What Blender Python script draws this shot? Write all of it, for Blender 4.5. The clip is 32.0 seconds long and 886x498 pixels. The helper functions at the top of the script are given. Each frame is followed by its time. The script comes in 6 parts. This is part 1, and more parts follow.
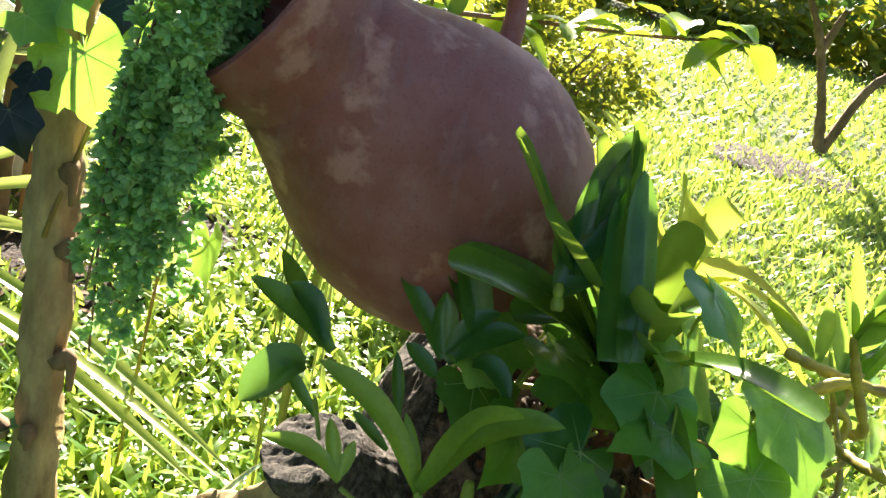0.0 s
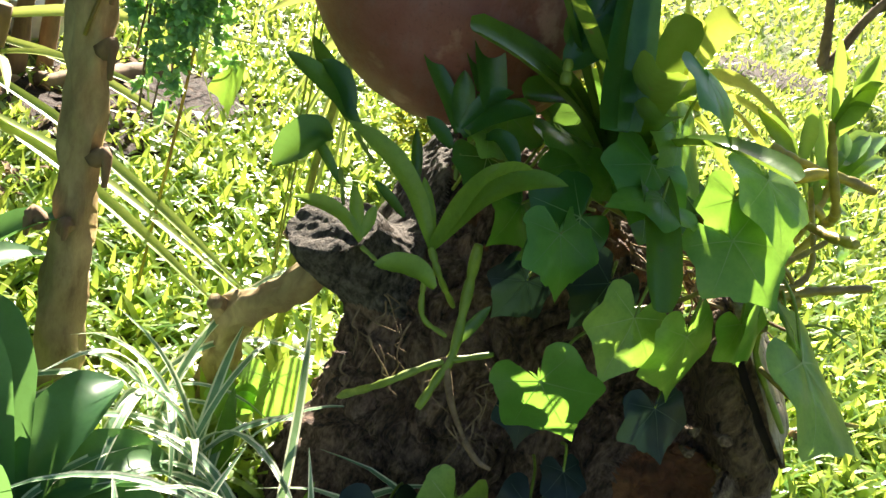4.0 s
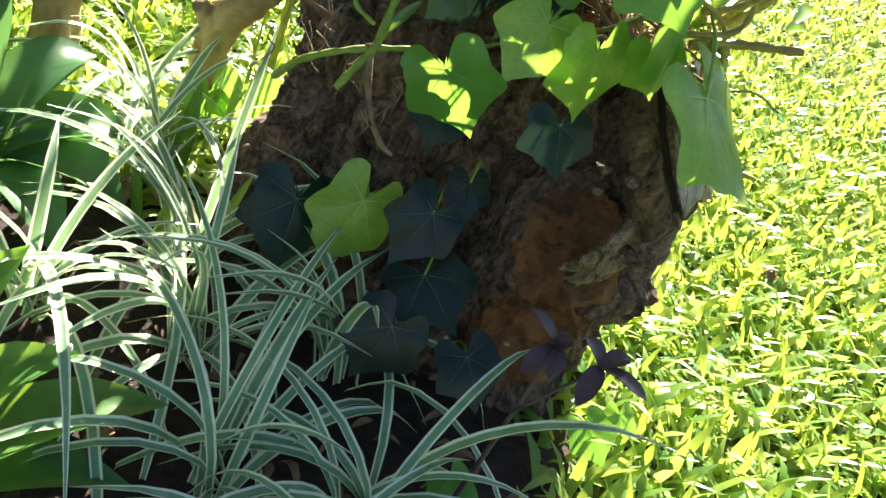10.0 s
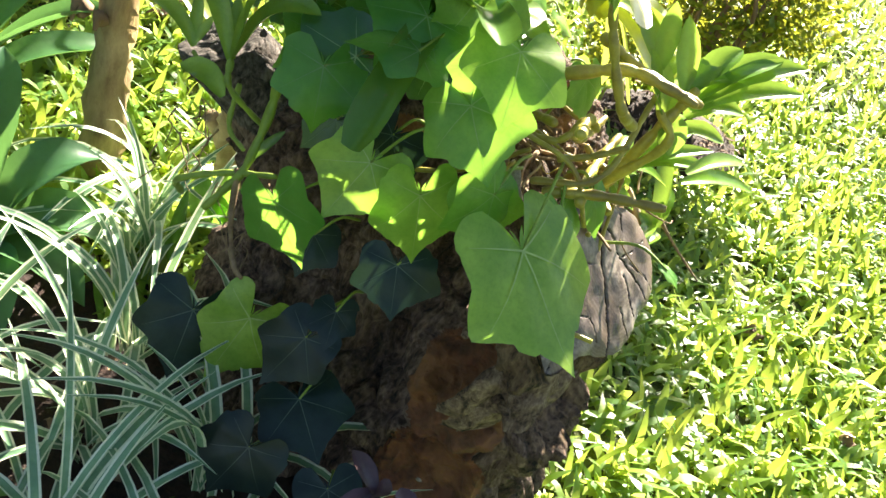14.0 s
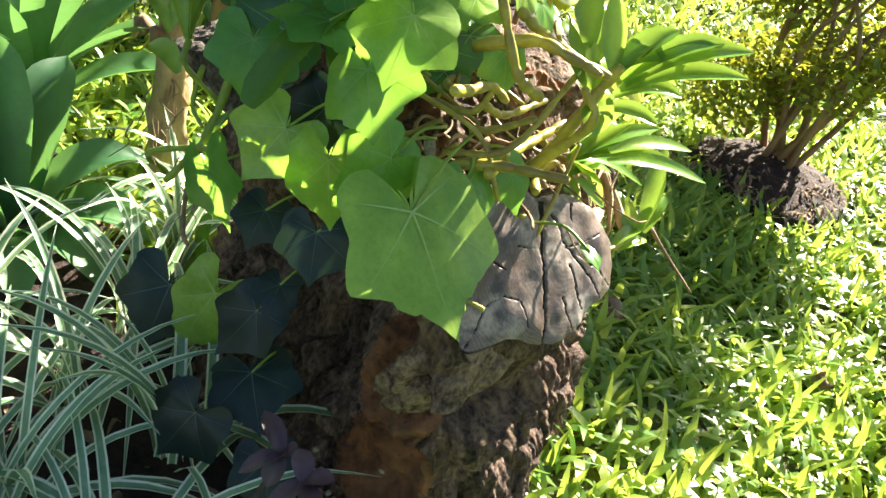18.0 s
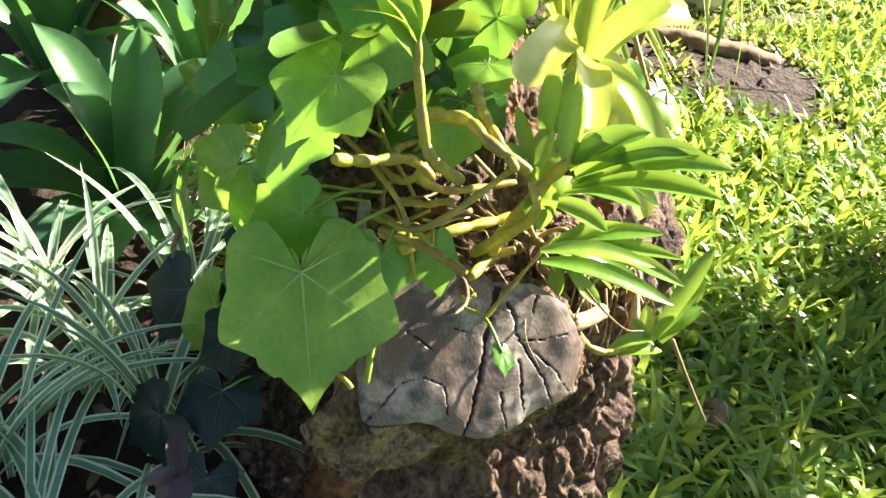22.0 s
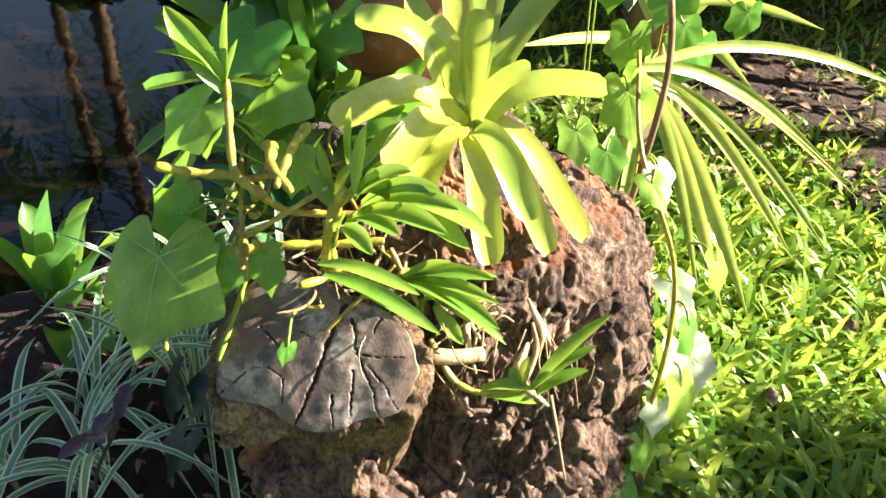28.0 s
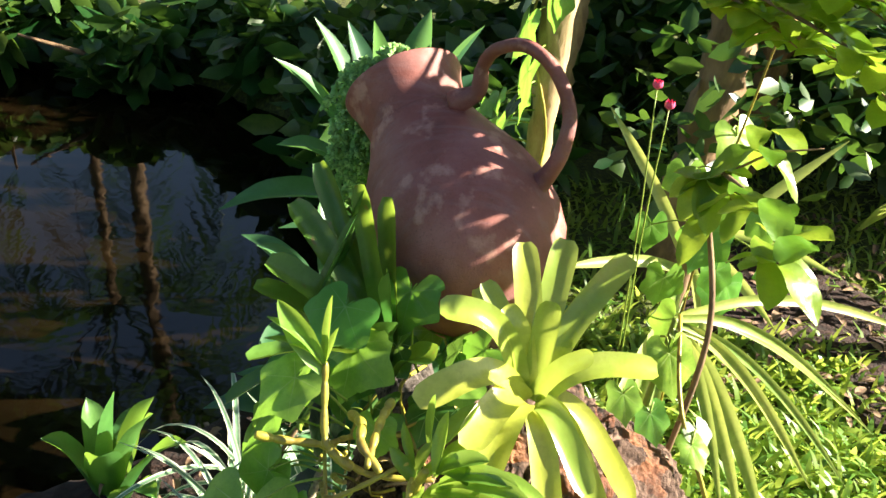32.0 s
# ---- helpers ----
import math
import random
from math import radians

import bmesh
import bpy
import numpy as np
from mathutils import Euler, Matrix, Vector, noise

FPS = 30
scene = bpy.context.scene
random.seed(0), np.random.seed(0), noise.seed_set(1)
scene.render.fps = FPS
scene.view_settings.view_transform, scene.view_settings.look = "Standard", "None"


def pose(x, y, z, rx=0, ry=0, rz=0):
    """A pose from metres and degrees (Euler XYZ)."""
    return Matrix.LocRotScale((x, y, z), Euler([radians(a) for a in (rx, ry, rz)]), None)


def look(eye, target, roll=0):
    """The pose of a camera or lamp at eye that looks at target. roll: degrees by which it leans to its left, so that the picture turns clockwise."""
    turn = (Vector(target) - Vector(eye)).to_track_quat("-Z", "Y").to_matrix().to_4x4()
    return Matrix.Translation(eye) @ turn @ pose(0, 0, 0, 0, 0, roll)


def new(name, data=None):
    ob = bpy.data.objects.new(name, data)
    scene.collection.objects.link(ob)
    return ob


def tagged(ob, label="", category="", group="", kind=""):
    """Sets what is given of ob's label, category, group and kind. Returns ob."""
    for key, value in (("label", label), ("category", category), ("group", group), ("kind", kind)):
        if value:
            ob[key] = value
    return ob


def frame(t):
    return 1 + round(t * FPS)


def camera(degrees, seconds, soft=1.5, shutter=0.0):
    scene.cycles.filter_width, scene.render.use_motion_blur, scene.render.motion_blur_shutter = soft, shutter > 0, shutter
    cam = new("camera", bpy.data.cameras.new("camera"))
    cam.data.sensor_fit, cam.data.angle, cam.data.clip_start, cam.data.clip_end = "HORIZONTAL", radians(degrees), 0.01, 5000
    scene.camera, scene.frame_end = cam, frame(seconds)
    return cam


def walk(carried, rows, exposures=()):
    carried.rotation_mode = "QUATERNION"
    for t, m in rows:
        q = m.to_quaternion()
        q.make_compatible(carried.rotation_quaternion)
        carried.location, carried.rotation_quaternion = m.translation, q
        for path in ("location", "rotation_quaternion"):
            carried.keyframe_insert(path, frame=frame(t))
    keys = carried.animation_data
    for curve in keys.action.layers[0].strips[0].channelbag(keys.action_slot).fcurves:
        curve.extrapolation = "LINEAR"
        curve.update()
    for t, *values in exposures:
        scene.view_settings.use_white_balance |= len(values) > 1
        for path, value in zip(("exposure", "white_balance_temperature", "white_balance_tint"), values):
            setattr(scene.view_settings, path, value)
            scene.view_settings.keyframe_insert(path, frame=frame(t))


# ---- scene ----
cam = camera(47.83, 32.0)
ROWS = [
    (0.0, -0.3226, -0.7962, 0.9317, 70.88, -14.05, 4.28),
    (0.5, -0.3198, -0.8022, 0.9164, 69.93, -14.37, 4.43),
    (1.0, -0.3158, -0.8008, 0.9028, 68.88, -14.84, 4.32),
    (1.5, -0.3127, -0.8124, 0.8910, 67.50, -15.02, 4.03),
    (2.0, -0.3222, -0.8336, 0.8849, 66.53, -14.70, 4.03),
    (2.5, -0.3188, -0.8544, 0.8870, 67.08, -14.39, 4.02),
    (4.5, -0.2984, -0.9314, 0.8216, 65.15, -17.32, 5.29),
    (5.0, -0.2892, -0.9370, 0.8087, 63.73, -18.19, 5.36),
    (5.5, -0.2805, -0.9420, 0.8054, 62.95, -18.54, 5.32),
    (6.0, -0.2645, -0.9557, 0.7992, 62.37, -19.59, 5.73),
    (6.5, -0.2523, -0.9663, 0.7880, 61.44, -20.42, 6.51),
    (7.0, -0.2392, -0.9782, 0.7836, 60.24, -21.17, 7.67),
    (7.5, -0.2183, -0.9876, 0.7810, 59.54, -21.11, 8.24),
    (8.0, -0.2026, -0.9965, 0.7762, 58.42, -22.06, 9.14),
    (8.5, -0.1844, -1.0000, 0.7722, 57.58, -22.43, 9.58),
    (9.0, -0.1570, -0.9970, 0.7751, 56.74, -22.69, 10.47),
    (9.5, -0.1400, -0.9988, 0.7741, 56.28, -23.22, 12.25),
    (10.0, -0.1094, -0.9945, 0.7753, 55.33, -22.99, 14.12),
    (10.5, -0.0767, -0.9722, 0.7870, 55.92, -23.27, 15.60),
    (11.0, -0.0381, -0.9598, 0.7939, 55.82, -22.75, 16.99),
    (11.5, 0.0123, -0.9354, 0.8076, 55.76, -22.11, 18.74),
    (12.0, 0.0621, -0.9134, 0.8307, 55.61, -21.58, 21.86),
    (12.5, 0.1088, -0.8865, 0.8466, 55.63, -21.23, 24.82),
    (13.0, 0.1464, -0.8593, 0.8562, 55.48, -20.10, 27.64),
    (13.5, 0.1929, -0.8274, 0.8881, 54.89, -19.37, 29.54),
    (14.0, 0.2103, -0.8197, 0.9369, 54.73, -19.02, 30.90),
    (14.5, 0.2268, -0.8281, 0.9430, 54.69, -19.81, 31.49),
    (16.5, 0.3571, -0.8373, 0.8976, 56.99, -16.92, 35.91),
    (17.0, 0.4080, -0.8088, 0.9129, 57.43, -16.38, 37.17),
    (17.5, 0.4379, -0.7736, 0.9106, 56.67, -15.99, 38.83),
    (18.0, 0.4587, -0.7176, 0.9376, 56.07, -15.12, 41.84),
    (18.5, 0.4975, -0.6652, 0.9516, 55.15, -15.28, 44.44),
    (19.0, 0.5374, -0.6129, 0.9812, 54.06, -15.78, 49.17),
    (19.5, 0.5625, -0.5580, 0.9954, 53.50, -15.75, 51.18),
    (20.0, 0.5730, -0.5163, 1.0060, 53.46, -15.09, 54.39),
    (20.5, 0.5807, -0.4804, 1.0148, 52.32, -14.39, 58.12),
    (21.0, 0.5803, -0.4492, 1.0227, 52.22, -13.73, 61.78),
    (21.5, 0.5836, -0.4251, 1.0330, 51.52, -13.81, 63.97),
    (22.0, 0.6099, -0.4152, 1.0412, 51.52, -13.93, 63.97),
    (22.5, 0.6612, -0.4049, 1.0538, 52.12, -13.00, 65.79),
    (23.0, 0.7421, -0.3614, 1.0931, 52.79, -10.96, 67.53),
    (23.5, 0.7777, -0.3069, 1.1024, 52.99, -10.91, 70.23),
    (24.0, 0.8061, -0.2122, 1.1029, 51.70, -9.90, 75.82),
    (24.5, 0.8305, -0.1672, 1.1082, 50.90, -9.02, 79.24),
    (25.0, 0.8446, -0.1067, 1.1158, 49.92, -8.57, 82.91),
    (25.5, 0.8365, -0.0416, 1.1239, 49.33, -7.79, 86.11),
    (27.5, 0.9066, 0.1360, 1.1320, 52.24, -4.40, 91.71),
    (28.0, 0.8948, 0.1515, 1.1512, 53.95, -3.60, 91.29),
    (28.5, 0.8862, 0.1474, 1.1637, 55.39, -3.31, 91.34),
    (29.0, 0.8763, 0.1471, 1.1762, 56.63, -2.80, 91.58),
    (29.5, 0.8601, 0.1402, 1.1837, 57.82, -2.53, 91.82),
    (30.0, 0.8563, 0.1293, 1.2050, 58.76, -2.46, 92.18),
    (30.5, 0.8525, 0.1238, 1.2376, 59.58, -2.88, 92.23),
    (31.0, 0.8644, 0.1079, 1.2686, 59.98, -4.17, 92.70),
    (31.5, 0.8867, 0.0762, 1.3066, 60.40, -5.10, 93.02),
    (32.0, 0.9045, 0.0487, 1.3493, 60.89, -6.35, 92.79),
]
walk(cam, [(t, pose(x, y, z, rx, ry, rz)) for t, x, y, z, rx, ry, rz in ROWS],
     exposures=[(0, 2.46), (1, 2.46), (2, 2.22), (2.5, 2.22), (4.5, 2.34), (6, 2.46), (8, 2.64), (12, 2.7), (18, 2.64), (22, 2.6), (25, 2.5), (28, 2.48), (30, 2.26), (32, 2.24)])

# ---- daylight ----
SUN = Vector((-0.12, 0.84, 0.48)).normalized()
world = bpy.data.worlds.new("sky")
scene.world = world
world.use_nodes = True
wn, wl = world.node_tree.nodes, world.node_tree.links
sky = wn.new("ShaderNodeTexSky")
sky.sky_type, sky.sun_disc = "NISHITA", False
sky.sun_elevation, sky.sun_rotation = math.asin(SUN.z), math.atan2(SUN.x, SUN.y)
wl.new(sky.outputs[0], wn["Background"].inputs[0])
wn["Background"].inputs[1].default_value = 0.042
sun = new("sun", bpy.data.lights.new("sun", "SUN"))
sun.data.energy, sun.data.angle, sun.data.color = 5.8, radians(0.6), (1.0, 0.90, 0.74)
sun.matrix_world = look(SUN * 30, (0, 0, 0))


# ---- materials ----
def material(name):
    m = bpy.data.materials.new(name)
    m.use_nodes = True
    return m, m.node_tree.nodes, m.node_tree.links, m.node_tree.nodes["Principled BSDF"]


def noise_tex(n, l, scale, detail=4.0, rough=0.55, stretch=(1, 1, 1), space="Object"):
    co, mp, tx = n.new("ShaderNodeTexCoord"), n.new("ShaderNodeMapping"), n.new("ShaderNodeTexNoise")
    mp.inputs["Scale"].default_value = stretch
    tx.inputs["Scale"].default_value, tx.inputs["Detail"].default_value, tx.inputs["Roughness"].default_value = scale, detail, rough
    l.new(co.outputs[space], mp.inputs[0])
    l.new(mp.outputs[0], tx.inputs["Vector"])
    return tx


def ramp(n, l, src, stops):
    r = n.new("ShaderNodeValToRGB")
    while len(r.color_ramp.elements) < len(stops):
        r.color_ramp.elements.new(0.5)
    for e, (p, c) in zip(r.color_ramp.elements, stops):
        e.position, e.color = p, (*c, 1)
    l.new(src, r.inputs[0])
    return r.outputs[0]


def mixed(n, l, fac, a, b, mode="MIX"):
    m = n.new("ShaderNodeMix")
    m.data_type, m.blend_type = "RGBA", mode
    for sock, val in ((m.inputs[0], fac), (m.inputs[6], a), (m.inputs[7], b)):
        if isinstance(val, (int, float)):
            sock.default_value = val
        elif isinstance(val, tuple):
            sock.default_value = (*val, 1)
        else:
            l.new(val, sock)
    return m.outputs[2]


def bump(n, l, src, bsdf, strength, dist):
    b = n.new("ShaderNodeBump")
    b.inputs["Strength"].default_value, b.inputs["Distance"].default_value = strength, dist
    l.new(src, b.inputs["Height"])
    l.new(b.outputs[0], bsdf.inputs["Normal"])
    return b


def leafy(name, dark, light, back, rough=0.35, shine=0.4, blotch=None, scale=40, spread=0.25, island=False, specular=0.5):
    """Living leaf: waxy front, light shining through."""
    m, n, l, b = material(name)
    tx = noise_tex(n, l, scale, 5)
    col = ramp(n, l, tx.outputs[0], [(0.3, dark), (0.7, light)])
    if island:
        rnd = n.new("ShaderNodeNewGeometry").outputs["Random Per Island"]
    else:
        rnd = n.new("ShaderNodeObjectInfo").outputs["Random"]
    hv = n.new("ShaderNodeHueSaturation")
    mr = n.new("ShaderNodeMapRange")
    mr.inputs[3].default_value, mr.inputs[4].default_value = 1 - spread, 1 + spread
    l.new(rnd, mr.inputs[0])
    l.new(mr.outputs[0], hv.inputs["Value"])
    mh = n.new("ShaderNodeMapRange")
    mh.inputs[3].default_value, mh.inputs[4].default_value = 0.5 + 0.03 * spread / 0.25, 0.5 - 0.03 * spread / 0.25
    l.new(rnd, mh.inputs[0])
    l.new(mh.outputs[0], hv.inputs["Hue"])
    l.new(col, hv.inputs["Color"])
    out = hv.outputs[0]
    fine = noise_tex(n, l, scale * 6, 4, 0.7)
    out = mixed(n, l, ramp(n, l, fine.outputs[0], [(0.32, (0.3, 0.3, 0.3)), (0.55, (0, 0, 0))]), out, tuple(0.6 * c for c in dark))
    if blotch:
        sp = noise_tex(n, l, scale * 2.5, 3)
        f = ramp(n, l, sp.outputs[0], [(0.66, (0, 0, 0)), (0.74, (1, 1, 1))])
        out = mixed(n, l, f, out, blotch)
    l.new(out, b.inputs["Base Color"])
    b.inputs["Roughness"].default_value = rough
    b.inputs["Specular IOR Level"].default_value = specular
    bump(n, l, tx.outputs[0], b, 0.35, 0.003)
    tr = n.new("ShaderNodeBsdfTranslucent")
    l.new(mixed(n, l, 0.5, out, back), tr.inputs[0])
    mx = n.new("ShaderNodeMixShader")
    mx.inputs[0].default_value = shine
    l.new(b.outputs[0], mx.inputs[1])
    l.new(tr.outputs[0], mx.inputs[2])
    l.new(mx.outputs[0], n["Material Output"].inputs[0])
    return m


def barky(name, dark, light, scale=30, stretch=(1, 1, 0.25), depth=0.012, rough=0.9, tint=None, strength=0.9):
    m, n, l, b = material(name)
    tx = noise_tex(n, l, scale, 8, 0.65, stretch)
    big = noise_tex(n, l, scale * 0.2, 4)
    col = ramp(n, l, tx.outputs[0], [(0.32, dark), (0.68, light)])
    if tint:
        f = ramp(n, l, big.outputs[0], [(0.42, (0, 0, 0)), (0.6, (1, 1, 1))])
        col = mixed(n, l, f, col, mixed(n, l, 0.65, col, tint))
    l.new(col, b.inputs["Base Color"])
    b.inputs["Roughness"].default_value = rough
    bump(n, l, tx.outputs[0], b, strength, depth)
    return m


def rugged(name, gap, mid, ridge, scale=36, stretch=(1, 1, 0.3), depth=0.016):
    """Thick furrowed bark: long torn ridges parted by dark gaps with crevice shade in their colour, flaking at finer
    sizes.
    """
    m, n, l, b = material(name)
    rough = noise_tex(n, l, scale, 11, 0.72, stretch)
    rough.inputs["Distortion"].default_value = 0.9
    flake = noise_tex(n, l, scale * 4.5, 6, 0.65, (1, 1, 0.55))
    big = noise_tex(n, l, 8, 4)
    relief = mixed(n, l, 0.35, rough.outputs[0], flake.outputs[0])
    # Low relief gets the near-black gap colour, painting in the crevice shade.
    col = ramp(n, l, relief, [(0.40, gap), (0.48, mid), (0.60, ridge)])
    col = mixed(n, l, ramp(n, l, big.outputs[0], [(0.45, (0, 0, 0)), (0.65, (0.55, 0.55, 0.55))]), col, mixed(n, l, 0.5, col, tuple(0.6 * c for c in mid)))
    l.new(col, b.inputs["Base Color"])
    b.inputs["Roughness"].default_value = 0.9
    bump(n, l, relief, b, 1.0, depth * 1.6)
    return m


M_GRASS = leafy("lawn_blades", (0.12, 0.25, 0.04), (0.27, 0.41, 0.065), (0.75, 0.85, 0.12), 0.38, 0.5, scale=25, spread=0.35, island=True)
M_IVY = leafy("ivy_leaf", (0.10, 0.27, 0.035), (0.25, 0.46, 0.075), (0.40, 0.72, 0.07), 0.3, 0.44, scale=30, spread=0.28, specular=0.6)
# Copy of the ivy leaf with shade put into its near-black base colour.
M_IVYSHADE = leafy("ivy_leaf_shaded", (0.0055, 0.015, 0.013), (0.014, 0.031, 0.027), (0.03, 0.07, 0.02), 0.4, 0.12, scale=35, spread=0.25, specular=0.35)
M_VEIN = leafy("leaf_vein", (0.27, 0.43, 0.12), (0.36, 0.52, 0.18), (0.4, 0.6, 0.1), 0.45, 0.3)
M_STRAP = leafy("orchid_leaf", (0.03, 0.105, 0.022), (0.07, 0.19, 0.045), (0.34, 0.58, 0.07), 0.24, 0.33, scale=30, spread=0.25)
# Ivy leaf whitened so its base colour carries the sun's glare.
M_PALE = leafy("glare_leaf", (0.3, 0.36, 0.25), (0.48, 0.53, 0.42), (0.5, 0.56, 0.35), 0.4, 0.25)
M_ORCHL = leafy("young_orchid_leaf", (0.14, 0.28, 0.035), (0.22, 0.38, 0.06), (0.52, 0.68, 0.09), 0.22, 0.4, scale=30, spread=0.15)
M_BROM = leafy("bromeliad_leaf", (0.30, 0.39, 0.05), (0.45, 0.53, 0.10), (0.64, 0.7, 0.1), 0.23, 0.36, scale=18, spread=0.22, specular=0.9)
M_BROMD = leafy("bromeliad_leaf_spotted", (0.055, 0.145, 0.022), (0.10, 0.22, 0.038), (0.45, 0.6, 0.05), 0.22, 0.36, (0.16, 0.10, 0.045), scale=22, spread=0.2)
M_AGAVE = leafy("agave_leaf", (0.04, 0.125, 0.05), (0.085, 0.215, 0.085), (0.28, 0.56, 0.11), 0.38, 0.36, scale=14, spread=0.2)
M_LIRI = leafy("lily_turf_green", (0.13, 0.26, 0.15), (0.25, 0.41, 0.25), (0.3, 0.45, 0.12), 0.35, 0.3, scale=50, spread=0.25, island=True)
M_LIRIW = leafy("lily_turf_cream", (0.74, 0.78, 0.6), (0.86, 0.88, 0.74), (0.92, 0.94, 0.55), 0.35, 0.36, scale=50, spread=0.2, island=True)
M_FLAX = leafy("striped_strap_leaf", (0.12, 0.24, 0.05), (0.5, 0.56, 0.16), (0.6, 0.65, 0.15), 0.4, 0.35, scale=9, spread=0.2)
M_PURPLE = leafy("plum_leaf", (0.05, 0.024, 0.036), (0.10, 0.055, 0.065), (0.12, 0.04, 0.04), 0.35, 0.15, scale=40)
M_SEDUM = leafy("stonecrop_leaf", (0.26, 0.52, 0.16), (0.46, 0.74, 0.30), (0.7, 0.92, 0.2), 0.45, 0.45, scale=60, spread=0.3, island=True)
M_SHRUB = leafy("shrub_leaf", (0.10, 0.17, 0.02), (0.2, 0.27, 0.03), (0.55, 0.5, 0.04), 0.45, 0.45, scale=40, spread=0.4, island=True)
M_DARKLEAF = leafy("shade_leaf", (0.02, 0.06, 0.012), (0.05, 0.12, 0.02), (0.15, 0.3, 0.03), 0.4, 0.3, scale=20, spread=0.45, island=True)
M_TREELEAF = leafy("branch_leaf", (0.12, 0.24, 0.02), (0.2, 0.33, 0.03), (0.5, 0.62, 0.05), 0.3, 0.45, scale=40, spread=0.25)
M_DEAD = barky("dead_leaf", (0.10, 0.05, 0.03), (0.30, 0.2, 0.12), 40, (1, 1, 1), 0.003)
M_CANE = barky("cane", (0.22, 0.18, 0.02), (0.5, 0.44, 0.06), 50, (1, 1, 1), 0.003, 0.4, (0.15, 0.085, 0.03), 0.4)
M_CANEG = barky("cane_green", (0.13, 0.2, 0.02), (0.25, 0.34, 0.04), 45, (1, 1, 1), 0.002, 0.5, None, 0.3)
M_NODE = barky("cane_node", (0.09, 0.055, 0.03), (0.5, 0.42, 0.3), 90, (1, 1, 1), 0.002)
M_ROOT = barky("root", (0.12, 0.07, 0.035), (0.32, 0.22, 0.12), 60, (1, 1, 1), 0.002)
M_BARK = rugged("stump_bark", (0.008, 0.004, 0.0025), (0.105, 0.058, 0.039), (0.34, 0.22, 0.16))
M_ROT = barky("rotten_wood", (0.008, 0.003, 0.002), (0.27, 0.088, 0.034), 46, (1, 1, 1), 0.018, 0.75, (0.34, 0.15, 0.06), 1.0)
M_SIDE = rugged("limb_side_wood", (0.010, 0.006, 0.004), (0.13, 0.075, 0.042), (0.31, 0.20, 0.11), 40, (1, 1, 0.5), 0.012)
M_LIP = rugged("weathered_lip", (0.022, 0.012, 0.008), (0.17, 0.105, 0.065), (0.42, 0.30, 0.20), 46, (1, 1, 1), 0.008)
M_KNOB = rugged("knob_wood", (0.012, 0.009, 0.007), (0.085, 0.068, 0.055), (0.24, 0.20, 0.17), 48, (1, 1, 0.6), 0.012)
M_TRUNK = barky("smooth_trunk", (0.16, 0.10, 0.045), (0.6, 0.47, 0.24), 22, (1, 1, 0.4), 0.006, 0.8, (0.2, 0.13, 0.06), 0.7)
M_TRUNKB = barky("brown_trunk", (0.10, 0.06, 0.03), (0.3, 0.19, 0.10), 14, (1, 1, 0.4), 0.01, 0.85, None, 0.6)
# Mulch and bed soil, darkened to include the black shade between bed plants.
M_SOIL = barky("mulch", (0.004, 0.002, 0.0015), (0.05, 0.019, 0.012), 50, (1, 1, 1), 0.02)


def clay():
    m, n, l, b = material("terracotta")
    fine = noise_tex(n, l, 60, 6, 0.6, (1, 1, 0.35))
    grit = noise_tex(n, l, 320, 5, 0.7)
    big = noise_tex(n, l, 9, 5, 0.6)
    patch = noise_tex(n, l, 21, 5, 0.55)
    streak = noise_tex(n, l, 70, 4, 0.6, (1.2, 0.12, 0.5))
    col = ramp(n, l, big.outputs[0], [(0.3, (0.15, 0.044, 0.034)), (0.5, (0.245, 0.078, 0.060)), (0.7, (0.32, 0.13, 0.115))])
    col = mixed(n, l, ramp(n, l, patch.outputs[0], [(0.57, (0, 0, 0)), (0.66, (0.7, 0.7, 0.7))]), col, (0.48, 0.25, 0.20))
    col = mixed(n, l, ramp(n, l, streak.outputs[0], [(0.5, (0, 0, 0)), (0.7, (0.28, 0.28, 0.28))]), col, (0.27, 0.18, 0.19))
    col = mixed(n, l, ramp(n, l, grit.outputs[0], [(0.3, (0.45, 0.45, 0.45)), (0.45, (0, 0, 0))]), col, (0.06, 0.028, 0.024))
    l.new(col, b.inputs["Base Color"])
    b.inputs["Roughness"].default_value = 0.6
    bump(n, l, mixed(n, l, 0.5, fine.outputs["Color"], grit.outputs["Color"]), b, 0.45, 0.004)
    return m


M_CLAY = clay()


def ground_mat():
    m, n, l, b = material("lawn_ground")
    a = noise_tex(n, l, 55, 6, 0.7)
    c = noise_tex(n, l, 0.9, 5, 0.6)
    col = ramp(n, l, a.outputs[0], [(0.35, (0.02, 0.02, 0.006)), (0.55, (0.08, 0.11, 0.012)), (0.8, (0.2, 0.26, 0.03))])
    col = mixed(n, l, ramp(n, l, c.outputs[0], [(0.5, (0, 0, 0)), (0.75, (0.5, 0.5, 0.5))]), col, (0.09, 0.06, 0.03))
    l.new(col, b.inputs["Base Color"])
    b.inputs["Roughness"].default_value = 0.9
    bump(n, l, a.outputs[0], b, 0.8, 0.03)
    return m


M_GROUND = ground_mat()


def water_mat():
    m, n, l, b = material("pond_water")
    tx = noise_tex(n, l, 6, 3)
    mud = noise_tex(n, l, 3, 5)
    l.new(ramp(n, l, mud.outputs[0], [(0.35, (0.003, 0.0019, 0.0008)), (0.7, (0.007, 0.0043, 0.0017))]), b.inputs["Base Color"])
    b.inputs["Roughness"].default_value = 0.04
    b.inputs["IOR"].default_value = 1.4
    bump(n, l, tx.outputs[0], b, 0.12, 0.01)
    return m


M_WATER = water_mat()


